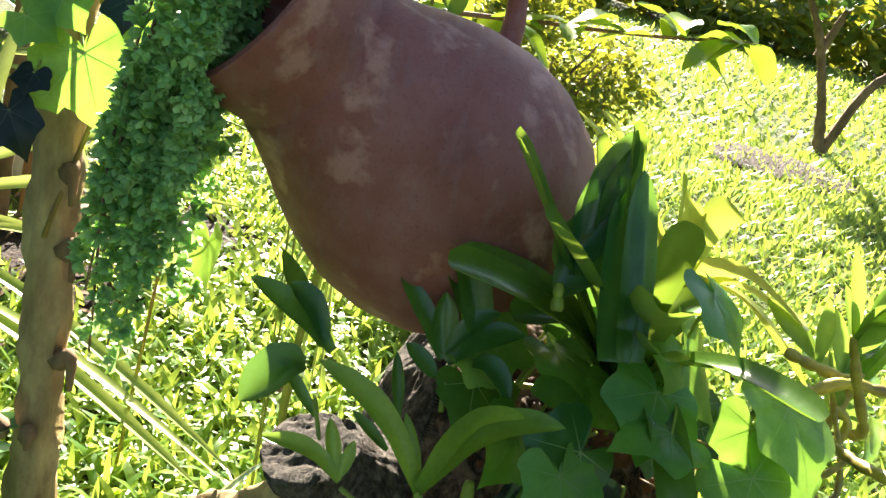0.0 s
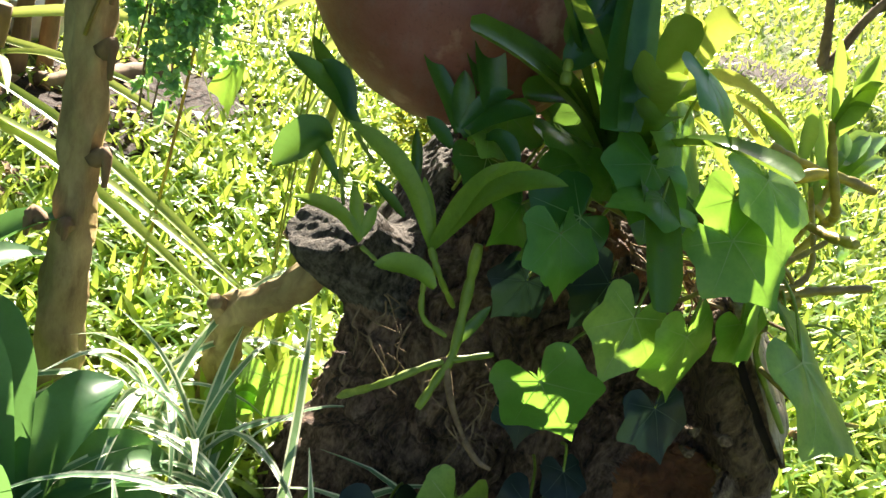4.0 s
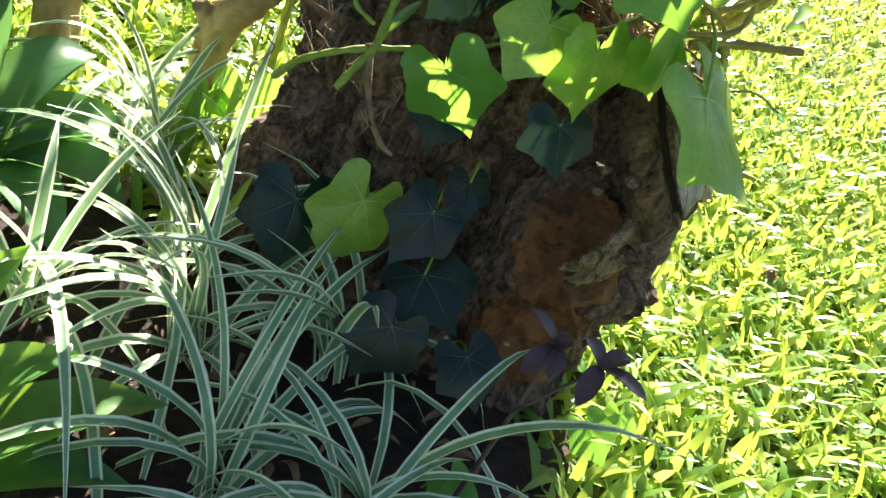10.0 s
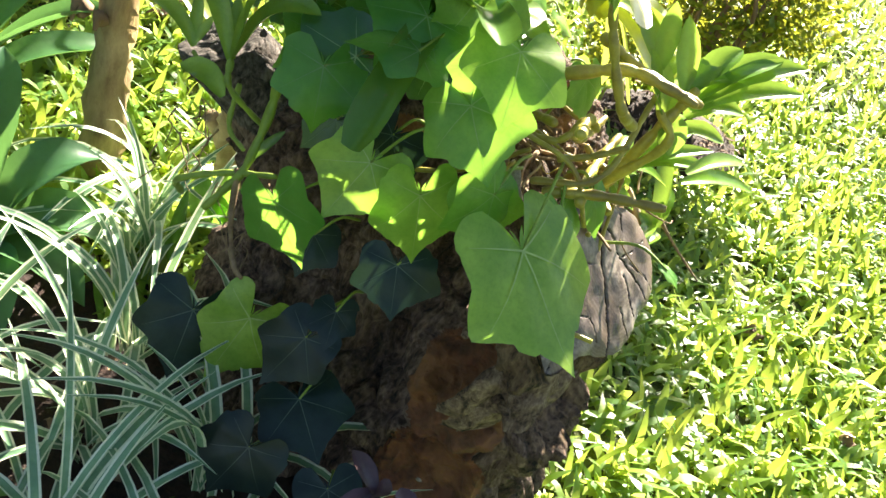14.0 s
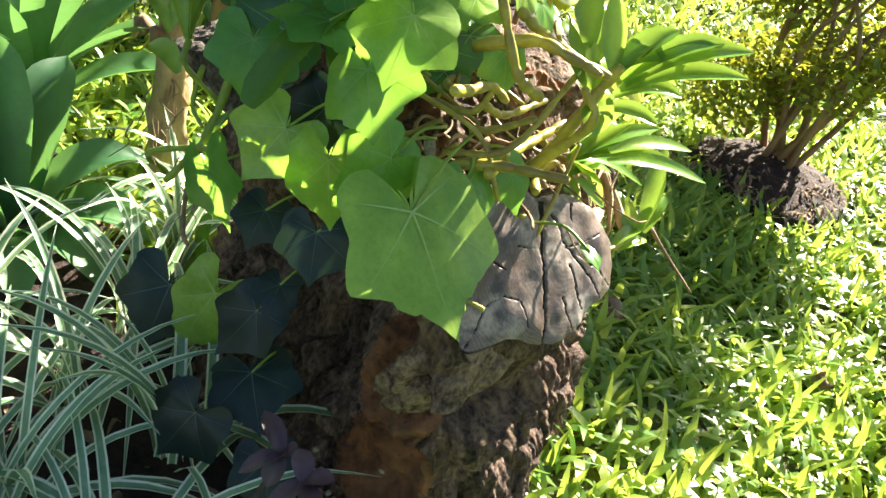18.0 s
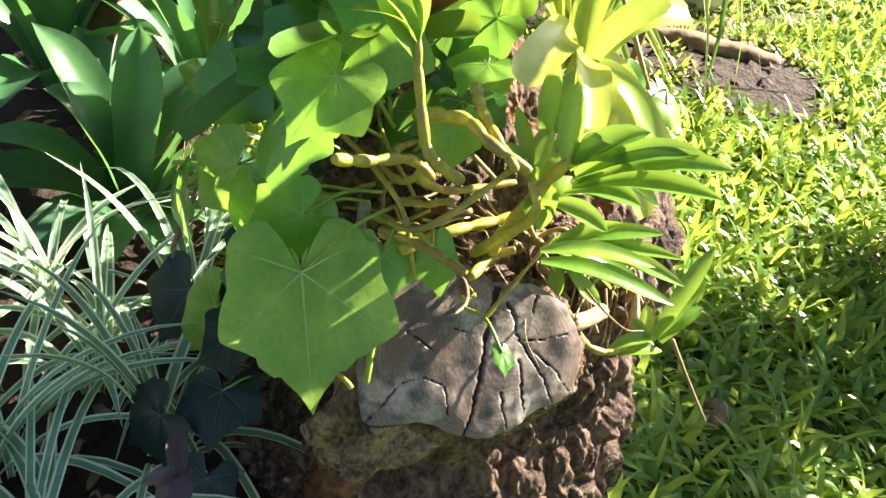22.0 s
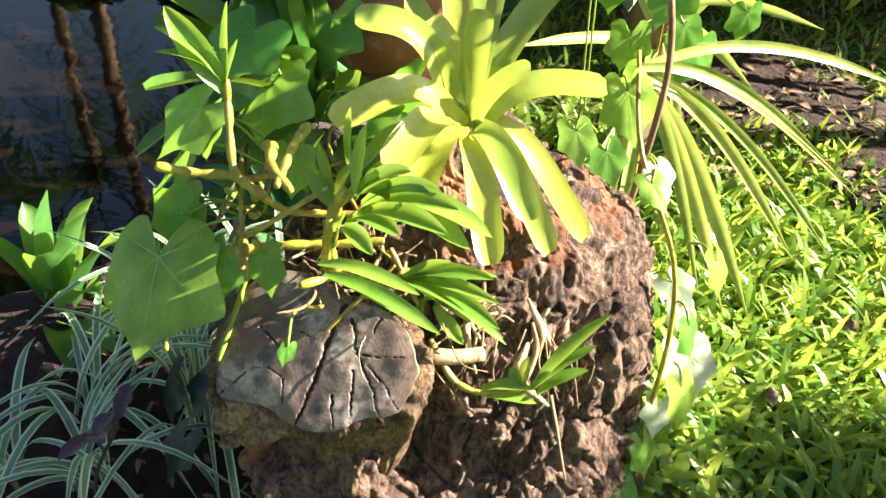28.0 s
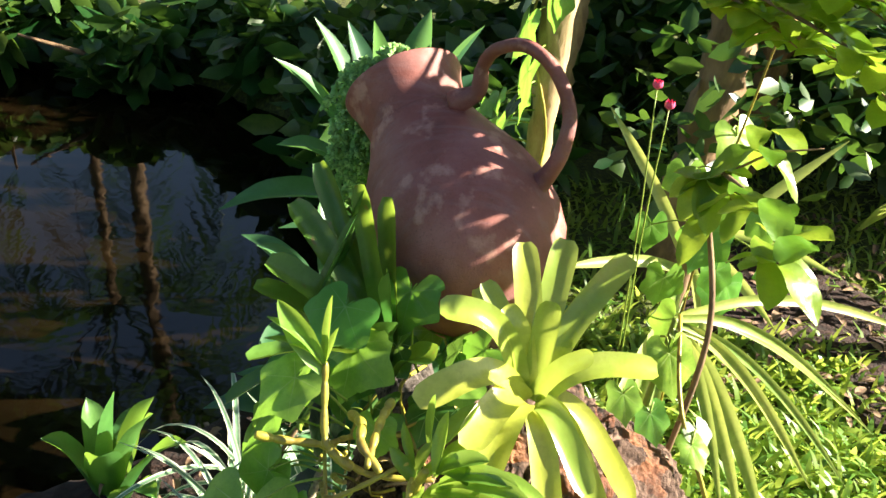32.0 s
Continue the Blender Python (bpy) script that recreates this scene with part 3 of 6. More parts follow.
def sawn_face():
    NA, NR = 560, 110
    v, f, idx, dist = [], [], [], []
    cracks = [((0.002, 0.066), (-0.008, 0.023), (-0.011, -0.006), (-0.019, -0.038), (-0.025, -0.069)), ((0.013, 0.053), (0.025, 0.023), (0.035, 0.004), (0.052, -0.019), (0.06, -0.042)),
              ((0.026, 0.018), (0.049, 0.018), (0.083, 0.025)), ((0.04, 0.007), (0.064, -0.012), (0.08, -0.032)), ((0.025, -0.001), (0.032, -0.048)), ((0.008, -0.031), (0.015, -0.066)),
              ((0.044, 0.059), (0.037, 0.04)), ((-0.039, 0.029), (-0.011, 0.022)), ((-0.083, 0.026), (-0.06, 0.009)), ((-0.119, -0.055), (-0.105, -0.041), (-0.089, -0.02), (-0.068, -0.015), (-0.047, -0.024), (-0.045, -0.05))]
    wide = [0.0030, 0.0012, 0.0010, 0.0010, 0.0011, 0.0009, 0.0009, 0.0008, 0.0012, 0.0009]

    def near_crack(u, w):
        """Distance to the nearest crack in units of its half width."""
        best = 99.0
        wob = 0.003 * noise.noise((u * 60, w * 60, 1)) + 0.0016 * noise.noise((u * 220, w * 220, 1))
        for line, half in zip(cracks, wide):
            n = len(line) - 1
            for q, ((x0, y0), (x1, y1)) in enumerate(zip(line, line[1:])):
                t = max(0, min(1, ((u - x0) * (x1 - x0) + (w - y0) * (y1 - y0)) / ((x1 - x0) ** 2 + (y1 - y0) ** 2)))
                along = (q + t) / n
                taper = half * (1.05 - 0.75 * along if half < 0.004 else max(0.22, math.sin(math.pi * min(1, 0.12 + 1.15 * along)) if along < 0.75 else 0.22))
                best = min(best, math.hypot(u - x0 - t * (x1 - x0) + wob, w - y0 - t * (y1 - y0)) / taper)
        return best

    for k in range(NR + 1):
        for j in range(NA):
            a = -math.pi + 2 * math.pi * j / NA
            r = heart_radius(a) * k / NR
            u, w = -0.014 + r * math.cos(a), 0.003 + r * math.sin(a)
            dc = near_crack(u, w)
            dist.append(dc)
            h = 0.006 + 0.002 * noise.noise((u * 40, w * 40, 5)) - 0.0035 * math.exp(-(dc / 1.1) ** 2) - 0.004 * (k / NR) ** 8 - 0.008 * smooth(0.05, 0.12, -u) * smooth(-0.03, 0.05, -w)
            v.append(on_cut(u, w, h))
    for k in range(NR):
        for j in range(NA):
            m = (j + 1) % NA
            f.append((k * NA + j, (k + 1) * NA + j, (k + 1) * NA + m, k * NA + m))
            a = -math.pi + 2 * math.pi * (j + 0.5) / NA
            r = heart_radius(a) * (k + 0.5) / NR
            idx.append(1 if min(dist[k * NA + j], dist[(k + 1) * NA + m]) < 0.75 else 0)
    o = len(v)
    for q, (s, h, down) in enumerate(((1.0, -0.002, 0), (0.99, -0.005, 0), (0.90, -0.008, 0), (0.93, -0.014, 0), (1.09, -0.014, 0), (1.13, -0.018, 0.003), (1.13, -0.024, 0.010), (1.10, -0.029, 0.022), (1.07, -0.033, 0.038),
                                      (1.03, -0.036, 0.058), (0.99, -0.040, 0.080), (0.94, -0.043, 0.104), (0.89, -0.046, 0.130), (0.83, -0.05, 0.158), (0.76, -0.05, 0.190))):
        for j in range(NA):
            a = -math.pi + 2 * math.pi * j / NA
            c, e = math.cos(a), math.sin(a)
            rough = 0.03 * noise.noise((c * 5, e * 5, q * 0.7)) + (0.05 * noise.noise((c * 9, e * 9, q * 0.35 + 4)) + 0.025 * noise.noise((c * 30, e * 30, q * 0.5)) if q > 3 else 0)
            r = heart_radius(a) * s * (1 + rough) * (1 - 0.62 * smooth(-0.1, 0.6, -c) * smooth(0.015, 0.06, down))
            p = on_cut(-0.014 + r * c, 0.003 + r * e, h + (0.006 * noise.noise((c * 7, e * 7, q * 0.2 + 8)) if q > 3 else 0))
            v.append(p + np.array([-0.2, 0.0, -0.98]) * down)
        b = NR * NA if q == 0 else o + (q - 1) * NA
        for j in range(NA):
            m = (j + 1) % NA
            f.append((b + j, o + q * NA + j, o + q * NA + m, b + m))
            idx.append(1 if q in (2, 3) else 2)
    return mesh_of("sawn_face", v, f, [M_SAWN, M_CRACK, M_SIDE], idx)


stump = thing("stump", (-0.14, 0.2, 0.0), "gnarled old tree stump with sawn grey limb and rotten hollow", "tree stump")
part("trunk", stump_body(), stump, "rough dark bark round a crumbling brown hollow")
part("sawn_face", sawn_face(), stump, "weathered grey sawn wood with cracks and growth rings")
for q, (pts, w) in enumerate([
        ([on_cut(-0.060, -0.035, -0.004), on_cut(-0.098, -0.050, -0.006), on_cut(-0.118, -0.075, -0.022), (0.078, -0.068, 0.316), (0.056, -0.074, 0.272), (0.032, -0.068, 0.252)], 0.052),
        ([on_cut(-0.060, -0.058, -0.020), on_cut(-0.092, -0.078, -0.026), on_cut(-0.112, -0.100, -0.040), (0.084, -0.058, 0.288), (0.062, -0.066, 0.250), (0.040, -0.060, 0.232)], 0.036),
        ([on_cut(-0.040, -0.072, -0.024), on_cut(-0.076, -0.092, -0.032), (0.100, -0.046, 0.300), (0.082, -0.052, 0.262), (0.058, -0.054, 0.232)], 0.030)]):
    v, f = strap(pts, w, "strap", -0.45, 48, 12, up=tuple(CUTN), wave=0.10, seed=q * 2)
    v = [p + CUTN * 0.0035 * noise.noise((p[0] * 60, p[1] * 60, p[2] * 160)) for p in v]
    f = f + [tuple(k + len(v) for k in reversed(p)) for p in f]
    v = v + [p - CUTN * 0.006 for p in v]
    part("lip", mesh_of("lip", v, f, M_LIP), stump, "pale weathered rim of the hollow")
for q, (x, y, z, s) in enumerate([(0.045, -0.068, 0.376, 0.009), (0.015, -0.06, 0.37, 0.007), (0.02, -0.06, 0.345, 0.006)]):
    v, f = tube([(x - s, y + 0.015, z - s * 0.3), (x, y, z), (x + s, y + 0.008, z + s * 0.3)], [s * 0.4, s * 0.75, s * 0.35], 8, 8, 0.5, q)
    part("wood_chip", mesh_of("wood_chip", v, f, M_LIP), stump)
rng = random.Random(4)
for q in range(16):
    x, y = rng.uniform(-0.10, 0.05), rng.uniform(0.15, 0.32)
    z = 0.44 - 0.55 * max(0, x) - 0.5 * max(0, y - 0.24)
    v, f = tube([(x, y, z + 0.012), (x + rng.uniform(0.01, 0.03), y + rng.uniform(-0.01, 0.02), z - 0.015), (x + rng.uniform(0.03, 0.05), y + rng.uniform(-0.01, 0.03), z - 0.05)], [0.002, rng.uniform(0.004, 0.009), 0.002], 8, 6, 0.5, q)
    part("splinter", mesh_of("splinter", v, f, M_SPLINT), stump)
v, f = tube([(0.07, 0.165, 0.405), (0.065, 0.195, 0.402), (0.055, 0.225, 0.40)], [0.010, 0.009, 0.008], 10, 12, 0.12)
part("twig_stub", mesh_of("twig_stub", v, f, M_SPLINT), stump, "short pale broken twig stub")

# ---- jar ----
JB, JM = Vector((-0.338, 0.088, 0.702)), Vector((-0.505, -0.018, 0.828))
AX = (JM - JB).normalized()


def turned(profile, origin, axis, n=84):
    """A body of revolution: (distance along the axis, radius) pairs."""
    rot = axis.to_track_quat("Z", "Y").to_matrix()
    v, f = [], []
    for s, r in profile:
        for j in range(n):
            a = 2 * math.pi * j / n
            w = 1 + 0.012 * noise.noise((math.cos(a) * 2, math.sin(a) * 2, s * 9)) + 0.004 * noise.noise((math.cos(a) * 3, math.sin(a) * 3, s * 45))
            v.append(origin + rot @ Vector((r * w * math.cos(a), r * w * math.sin(a), s)))
    for i in range(len(profile) - 1):
        for j in range(n):
            k = (j + 1) % n
            f.append((i * n + j, i * n + k, (i + 1) * n + k, (i + 1) * n + j))
    return v, f


prof = [(-0.155, 0.0), (-0.155, 0.05), (-0.150, 0.066), (-0.13, 0.09), (-0.10, 0.112), (-0.06, 0.131), (-0.02, 0.139), (0.02, 0.137), (0.06, 0.126), (0.095, 0.111), (0.125, 0.096), (0.15, 0.085), (0.165, 0.080), (0.172, 0.076), (0.178, 0.076), (0.20, 0.079), (0.222, 0.084), (0.238, 0.090), (0.244, 0.091), (0.246, 0.086), (0.236, 0.078), (0.2, 0.066), (0.17, 0.062), (0.12, 0.08), (0.05, 0.11), (-0.05, 0.115), (-0.13, 0.07), (-0.135, 0.0)]
at = np.linspace(0, 1, 109)
own = np.linspace(0, 1, len(prof))
rings = list(zip(np.interp(at, own, [p[0] for p in prof]), np.interp(at, own, [p[1] for p in prof])))
jar = thing("jar", JB, "tilted terracotta jar of patchy weathered clay on the stump", "jar")
v, f = turned(rings, JB, AX)
part("body", mesh_of("jar_body", v, f, M_CLAY), jar)
v, f = tube([(-0.412, 0.055, 0.855), (-0.401, 0.085, 0.88), (-0.399, 0.088, 0.916), (-0.379, 0.103, 0.949), (-0.355, 0.141, 0.965), (-0.332, 0.181, 0.942), (-0.314, 0.204, 0.898), (-0.303, 0.202, 0.85), (-0.305, 0.187, 0.807), (-0.312, 0.165, 0.775)], [0.018, 0.012, 0.0095, 0.009, 0.009, 0.009, 0.0095, 0.0105, 0.013, 0.02], 64, 16, 0.12)
part("handle", mesh_of("jar_handle", v, f, M_CLAY), jar, "thin looped clay handle")


# ---- stonecrop spilling from the jar ----
def stonecrop():
    rng = random.Random(8)
    ob = thing("stonecrop", JM, "blue-green stonecrop trailing out of the jar mouth", "succulent")
    V, F = [], []
    m = np.array(JM)
    for s in range(105):
        a, rr = rng.uniform(0, 6.28), 0.075 * math.sqrt(rng.random())
        p0 = m + np.array([-0.01 + 0.35 * rr * math.cos(a), 0.85 * rr * math.sin(a), 0.75 * rr * math.cos(a)])
        L = rng.uniform(0.04, 0.2) if s % 8 else rng.uniform(0.22, 0.31)
        out = rng.uniform(0.0, 0.042)
        n = int(L / 0.011) + 2
        pts = [p0 + np.array([-out * min(1, 2.2 * t), rng.uniform(-0.004, 0.004) - 0.05 * t, 0.02 * math.sin(3 * t) - L * max(0, t - 0.12)]) for t in np.linspace(0, 1, n)]
        for k, p in enumerate(pts):
            axis = np.array([rng.uniform(-1, 0.5), rng.uniform(-1.2, 0.1), rng.uniform(-0.2, 0.9)])
            axis = axis / np.linalg.norm(axis)
            p = p + axis * 0.006
            for w in range(15):
                d = np.array([rng.gauss(0, 1), rng.gauss(0, 1), rng.gauss(0, 1)])
                d = d / np.linalg.norm(d) + axis * 0.75
                d = d / np.linalg.norm(d)
                l, wd = rng.uniform(0.009, 0.0135), 0.003
                sd = np.cross(d, [0.2, 0.1, 1.0])
                sd = sd / np.linalg.norm(sd)
                up = np.cross(sd, d)
                o = len(V)
                V += [p, p + d * l * 0.75 + sd * wd, p + d * l, p + d * l * 0.75 - sd * wd, p + d * l * 0.7 + up * wd * 1.2]
                F += [(o, o + 1, o + 4), (o + 1, o + 2, o + 4), (o + 2, o + 3, o + 4), (o + 3, o, o + 4)]
    part("leaves", mesh_of("leaves", V, F, M_SEDUM), ob)["kind"] = "stuff"
    for s in range(9):
        y = rng.uniform(-0.07, 0.05)
        L = rng.uniform(0.16, 0.33)
        v, f = tube([m + np.array([0.0, y, 0.02]), m + np.array([-0.05, y, 0.01]), m + np.array([-0.068, y - 0.01, -0.12]), m + np.array([-0.07 + rng.uniform(-0.01, 0.015), y - 0.02, -L])], [0.0016, 0.0014, 0.001], 16, 5)
        part("stem", mesh_of("stem", v, f, M_ROOT), ob)


stonecrop()

# ---- leaf things ----
def ivy_leaf(c, tip, normal, wide=1.0, mats=None, lobes=1.0, cup=0.12, seed=0):
    """Five-lobed ivy blade round its stalk's end c, with raised pale veins."""
    c, tip = np.array(c, float), np.array(tip, float)
    y = tip - c
    L = np.linalg.norm(y)
    y = y / L
    n = np.array(normal, float)
    n = n - y * (n @ y)
    n = n / np.linalg.norm(n)
    x = np.cross(y, n)
    rim = [(0, 1.0), (0.09, 0.86), (0.24, 0.72), (0.40, 0.61), (0.56, 0.53), (0.78, 0.43), (0.75, 0.26), (0.65, 0.07), (0.65, -0.13), (0.58, -0.30), (0.42, -0.40), (0.24, -0.38), (0.09, -0.20), (0.015, -0.03)]
    keys = sorted((math.degrees(math.atan2(px, py)), math.hypot(px, py)) for px, py in rim) + [(180, 0.04)]
    rng = random.Random(seed)
    jit = [rng.uniform(0.93, 1.07) for _ in range(5)]
    NA, NR = 96, 6
    v, f, idx = [c.copy()], [], []

    def rad(deg):
        a = abs(deg)
        r = float(np.interp(a, [k[0] for k in keys], [k[1] for k in keys]))
        return r * jit[int((deg + 180) // 72.1)] ** (1 if a > 20 else 0)

    def place(u, w, h):
        rr = math.hypot(u, w)
        return c + L * (x * u * wide * 0.8 + y * w + n * (h - cup * rr * rr + 0.08 * math.sin(3.4 * u + seed) * rr + 0.05 * math.sin(5 * w + 2 * seed) * rr))

    for k in range(1, NR + 1):
        for j in range(NA):
            d = -180 + 360 * j / NA
            a = math.radians(d)
            r = rad(d) * k / NR
            ridge = 0.025 * (0.5 - 0.5 * math.cos(6 * a)) * (k / NR)
            v.append(place(r * math.sin(a), r * math.cos(a), ridge))
    for j in range(NA):
        m = (j + 1) % NA
        f.append((0, 1 + j, 1 + m))
        for k in range(NR - 1):
            b = 1 + k * NA
            f.append((b + j, b + NA + j, b + NA + m, b + m))
    idx = [0] * len(f)
    for d, e in ((0, 0.95), (54.5, 0.92), (-54.5, 0.92), (110, 0.85), (-110, 0.85)):
        a = math.radians(d)
        o = len(v)
        for t in np.linspace(0.0, e, 6):
            r = rad(d) * t
            w = 0.009 * (1.05 - t)
            for s in (-1, 1):
                u, q = r * math.sin(a) + s * w * math.cos(a), r * math.cos(a) - s * w * math.sin(a)
                v.append(place(u, q, 0.012 + 0.025 * (0.5 - 0.5 * math.cos(6 * a)) * t))
        for k in range(5):
            f.append((o + 2 * k, o + 2 * k + 1, o + 2 * k + 3, o + 2 * k + 2))
            idx.append(1)
    return mesh_of("leaf", v, f, list(mats or (M_IVY, M_VEIN)), idx)


# Veins for the darkened ivy copy, shade in their colour too.
M_VEINSHADE = leafy("leaf_vein_shaded", (0.035, 0.06, 0.045), (0.07, 0.10, 0.075), (0.1, 0.2, 0.08), 0.45, 0.1)
GREEN, SHADED = (M_IVY, M_VEIN), (M_IVYSHADE, M_VEINSHADE)
EYE = np.array([0.25, -0.75, 1.0])


def ivy(label, leaves, stems, category="ivy", stem_r=0.0028):
    """leaves: (stalk end, tip, facing, width, tone, stalk foot)."""
    ob = thing("ivy", leaves[0][0], label, category)
    for q, (c, tip, face, wide, tone, foot) in enumerate(leaves):
        n = np.array(face, float) if face else EYE - np.array(c)
        part("leaf", ivy_leaf(c, tip, n, wide, tone, seed=q * 3 + 1), ob)
        if foot:
            mid = (np.array(c) + np.array(foot)) / 2 + np.array([0, 0, 0.012])
            v, f = tube([c, mid, foot], [0.0014, 0.0016, 0.0018], 10, 6)
            part("stalk", mesh_of("stalk", v, f, M_CANEG), ob)
    for pts in stems:
        v, f = tube(pts, [stem_r, stem_r * 0.8], 24, 8, 0.2)
        part("vine", mesh_of("vine", v, f, M_CANE), ob)
    return ob


U = (0.2, -0.6, 0.75)
ivy("glossy green ivy hanging over the front of the stump", [
    ((0.051, -0.127, 0.504), (0.142, -0.138, 0.434), (0.54, -0.35, 0.77), 1.04, GREEN, (0.03, -0.04, 0.55)),
    ((-0.103, -0.134, 0.502), (-0.111, -0.172, 0.449), (0.52, -0.73, 0.44), 1.20, GREEN, (-0.08, -0.06, 0.53)),
    ((-0.044, -0.112, 0.587), (0.006, -0.147, 0.55), (-0.13, -0.80, 0.58), 1.15, GREEN, (-0.04, -0.03, 0.57)),
    ((-0.165, -0.165, 0.433), (-0.12, -0.174, 0.384), (-0.09, -0.99, 0.10), 1.20, GREEN, (-0.12, -0.07, 0.45)),
    ((-0.052, -0.126, 0.496), (-0.036, -0.121, 0.421), (0.35, -0.73, 0.59), 0.85, GREEN, (-0.03, -0.05, 0.52)),
    ((0.004, -0.112, 0.527), (-0.006, -0.16, 0.498), (0.93, -0.31, 0.19), 1.10, GREEN, (0.0, -0.04, 0.54)),
    ((-0.005, -0.106, 0.514), (0.018, -0.101, 0.469), (0.30, -0.76, 0.57), 1.15, GREEN, (0.0, -0.05, 0.53)),
    ((-0.11, -0.1, 0.6), (-0.16, -0.137, 0.599), (0.19, -0.28, 0.94), 1.05, GREEN, (-0.1, -0.04, 0.6)),
    ((-0.185, -0.114, 0.548), (-0.165, -0.135, 0.495), (0.49, -0.71, 0.51), 1.20, GREEN, (-0.15, -0.03, 0.55)),
    ((-0.048, -0.085, 0.615), (-0.052, -0.112, 0.572), (0.36, -0.81, 0.47), 1.20, GREEN, (-0.05, -0.03, 0.6)),
    ((-0.22, -0.06, 0.545), (-0.235, -0.11, 0.52), (0.49, -0.73, 0.48), 1.10, GREEN, (-0.16, 0.0, 0.55)),
], [[(-0.16, -0.02, 0.56), (-0.10, -0.06, 0.56), (-0.02, -0.05, 0.56), (0.04, -0.04, 0.55), (0.07, -0.03, 0.50)], [(-0.12, -0.06, 0.46), (-0.05, -0.06, 0.5), (0.0, -0.05, 0.55)], [(0.03, -0.10, 0.475), (0.09, -0.115, 0.452), (0.135, -0.105, 0.45)]])
ivy("bright green ivy leaves beside the orchid canes on the stump", [
    ((-0.104, -0.031, 0.643), (-0.057, -0.04, 0.585), (0.7, -0.5, 0.6), 1.2, GREEN, (-0.08, 0.0, 0.56)),
    ((-0.125, -0.075, 0.62), (-0.13, -0.13, 0.585), (0.4, -0.6, 0.7), 1.25, GREEN, (-0.1, -0.02, 0.56)),
    ((0.004, 0.010, 0.608), (0.022, 0.008, 0.568), (0.8, -0.3, 0.6), 1.1, GREEN, (-0.02, 0.02, 0.55)),
    ((0.063, -0.013, 0.522), (0.088, -0.006, 0.484), (0.75, -0.15, 0.6), 0.75, GREEN, (0.03, -0.01, 0.53)),
    ((0.05, -0.055, 0.515), (0.085, -0.06, 0.475), (0.7, -0.3, 0.6), 0.8, GREEN, (0.03, -0.03, 0.53)),
    ((-0.03, -0.09, 0.64), (0.0, -0.14, 0.60), (0.5, -0.5, 0.8), 1.1, GREEN, (-0.04, -0.02, 0.58)),
    ((-0.10, -0.045, 0.70), (-0.06, -0.075, 0.66), (0.7, -0.4, 0.6), 1.2, GREEN, (-0.1, 0.0, 0.6)),
    ((-0.17, 0.03, 0.69), (-0.145, 0.02, 0.63), (0.8, -0.2, 0.5), 1.15, GREEN, (-0.15, 0.04, 0.6)),
    ((0.150, 0.022, 0.478), (0.170, 0.018, 0.47), (0.6, -0.2, 0.8), 0.7, GREEN, (0.085, 0.02, 0.47)),
], [[(-0.12, 0.0, 0.56), (-0.05, -0.02, 0.56), (0.02, -0.02, 0.55)]], stem_r=0.002)
ivy("near-black ivy leaves with pale veins in the stump's hollow side, shade in their colour", [
    ((-0.050, -0.121, 0.416), (-0.029, -0.140, 0.372), None, 1.3, SHADED, (-0.03, -0.05, 0.45)),
    ((-0.120, -0.105, 0.262), (-0.135, -0.145, 0.205), None, 1.0, SHADED, (-0.12, -0.04, 0.28)),
    ((-0.255, -0.110, 0.205), (-0.240, -0.150, 0.135), None, 1.2, SHADED, (-0.24, -0.04, 0.2)),
    ((-0.099, -0.115, 0.195), (-0.04, -0.150, 0.175), None, 1.2, SHADED, (-0.1, -0.06, 0.2)),
    ((-0.105, -0.180, 0.165), (-0.12, -0.215, 0.105), None, 1.1, SHADED, (-0.1, -0.1, 0.12)),
    ((-0.020, -0.150, 0.150), (0.020, -0.175, 0.11), None, 1.1, SHADED, (-0.04, -0.1, 0.12)),
    ((-0.160, -0.08, 0.36), (-0.15, -0.11, 0.325), None, 1.1, SHADED, (-0.14, -0.03, 0.37)),
    ((-0.10, -0.10, 0.31), (-0.085, -0.13, 0.285), None, 1.0, SHADED, (-0.1, -0.05, 0.31)),
    ((-0.12, -0.07, 0.50), (-0.14, -0.09, 0.45), None, 1.2, SHADED, (-0.11, -0.02, 0.5)),
    ((-0.19, -0.05, 0.47), (-0.21, -0.07, 0.43), None, 1.2, SHADED, (-0.17, 0.0, 0.48)),
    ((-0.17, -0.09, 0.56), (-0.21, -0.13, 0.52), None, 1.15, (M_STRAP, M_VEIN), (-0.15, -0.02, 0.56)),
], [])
ivy("single sunlit green ivy leaves among lily turf at the stump's foot", [
    ((-0.191, -0.10, 0.235), (-0.205, -0.135, 0.15), None, 0.85, GREEN, (-0.18, -0.05, 0.2)),
    ((-0.425, 0.20, 0.125), (-0.405, 0.185, 0.055), (0.1, -0.85, 0.5), 1.2, GREEN, (-0.44, 0.22, 0.06)),
    ((-0.47, 0.19, 0.10), (-0.475, 0.17, 0.05), (0.1, -0.85, 0.5), 1.1, GREEN, (-0.46, 0.22, 0.05)),
    ((0.16, -0.03, 0.05), (0.20, -0.06, 0.03), None, 1.0, GREEN, (0.13, 0.0, 0.02)),
    ((0.20, 0.02, 0.05), (0.22, -0.01, 0.02), None, 0.8, GREEN, (0.16, 0.02, 0.02)),
    ((0.02, -0.22, 0.05), (0.05, -0.26, 0.03), None, 0.9, GREEN, (0.0, -0.2, 0.0)),
], [])
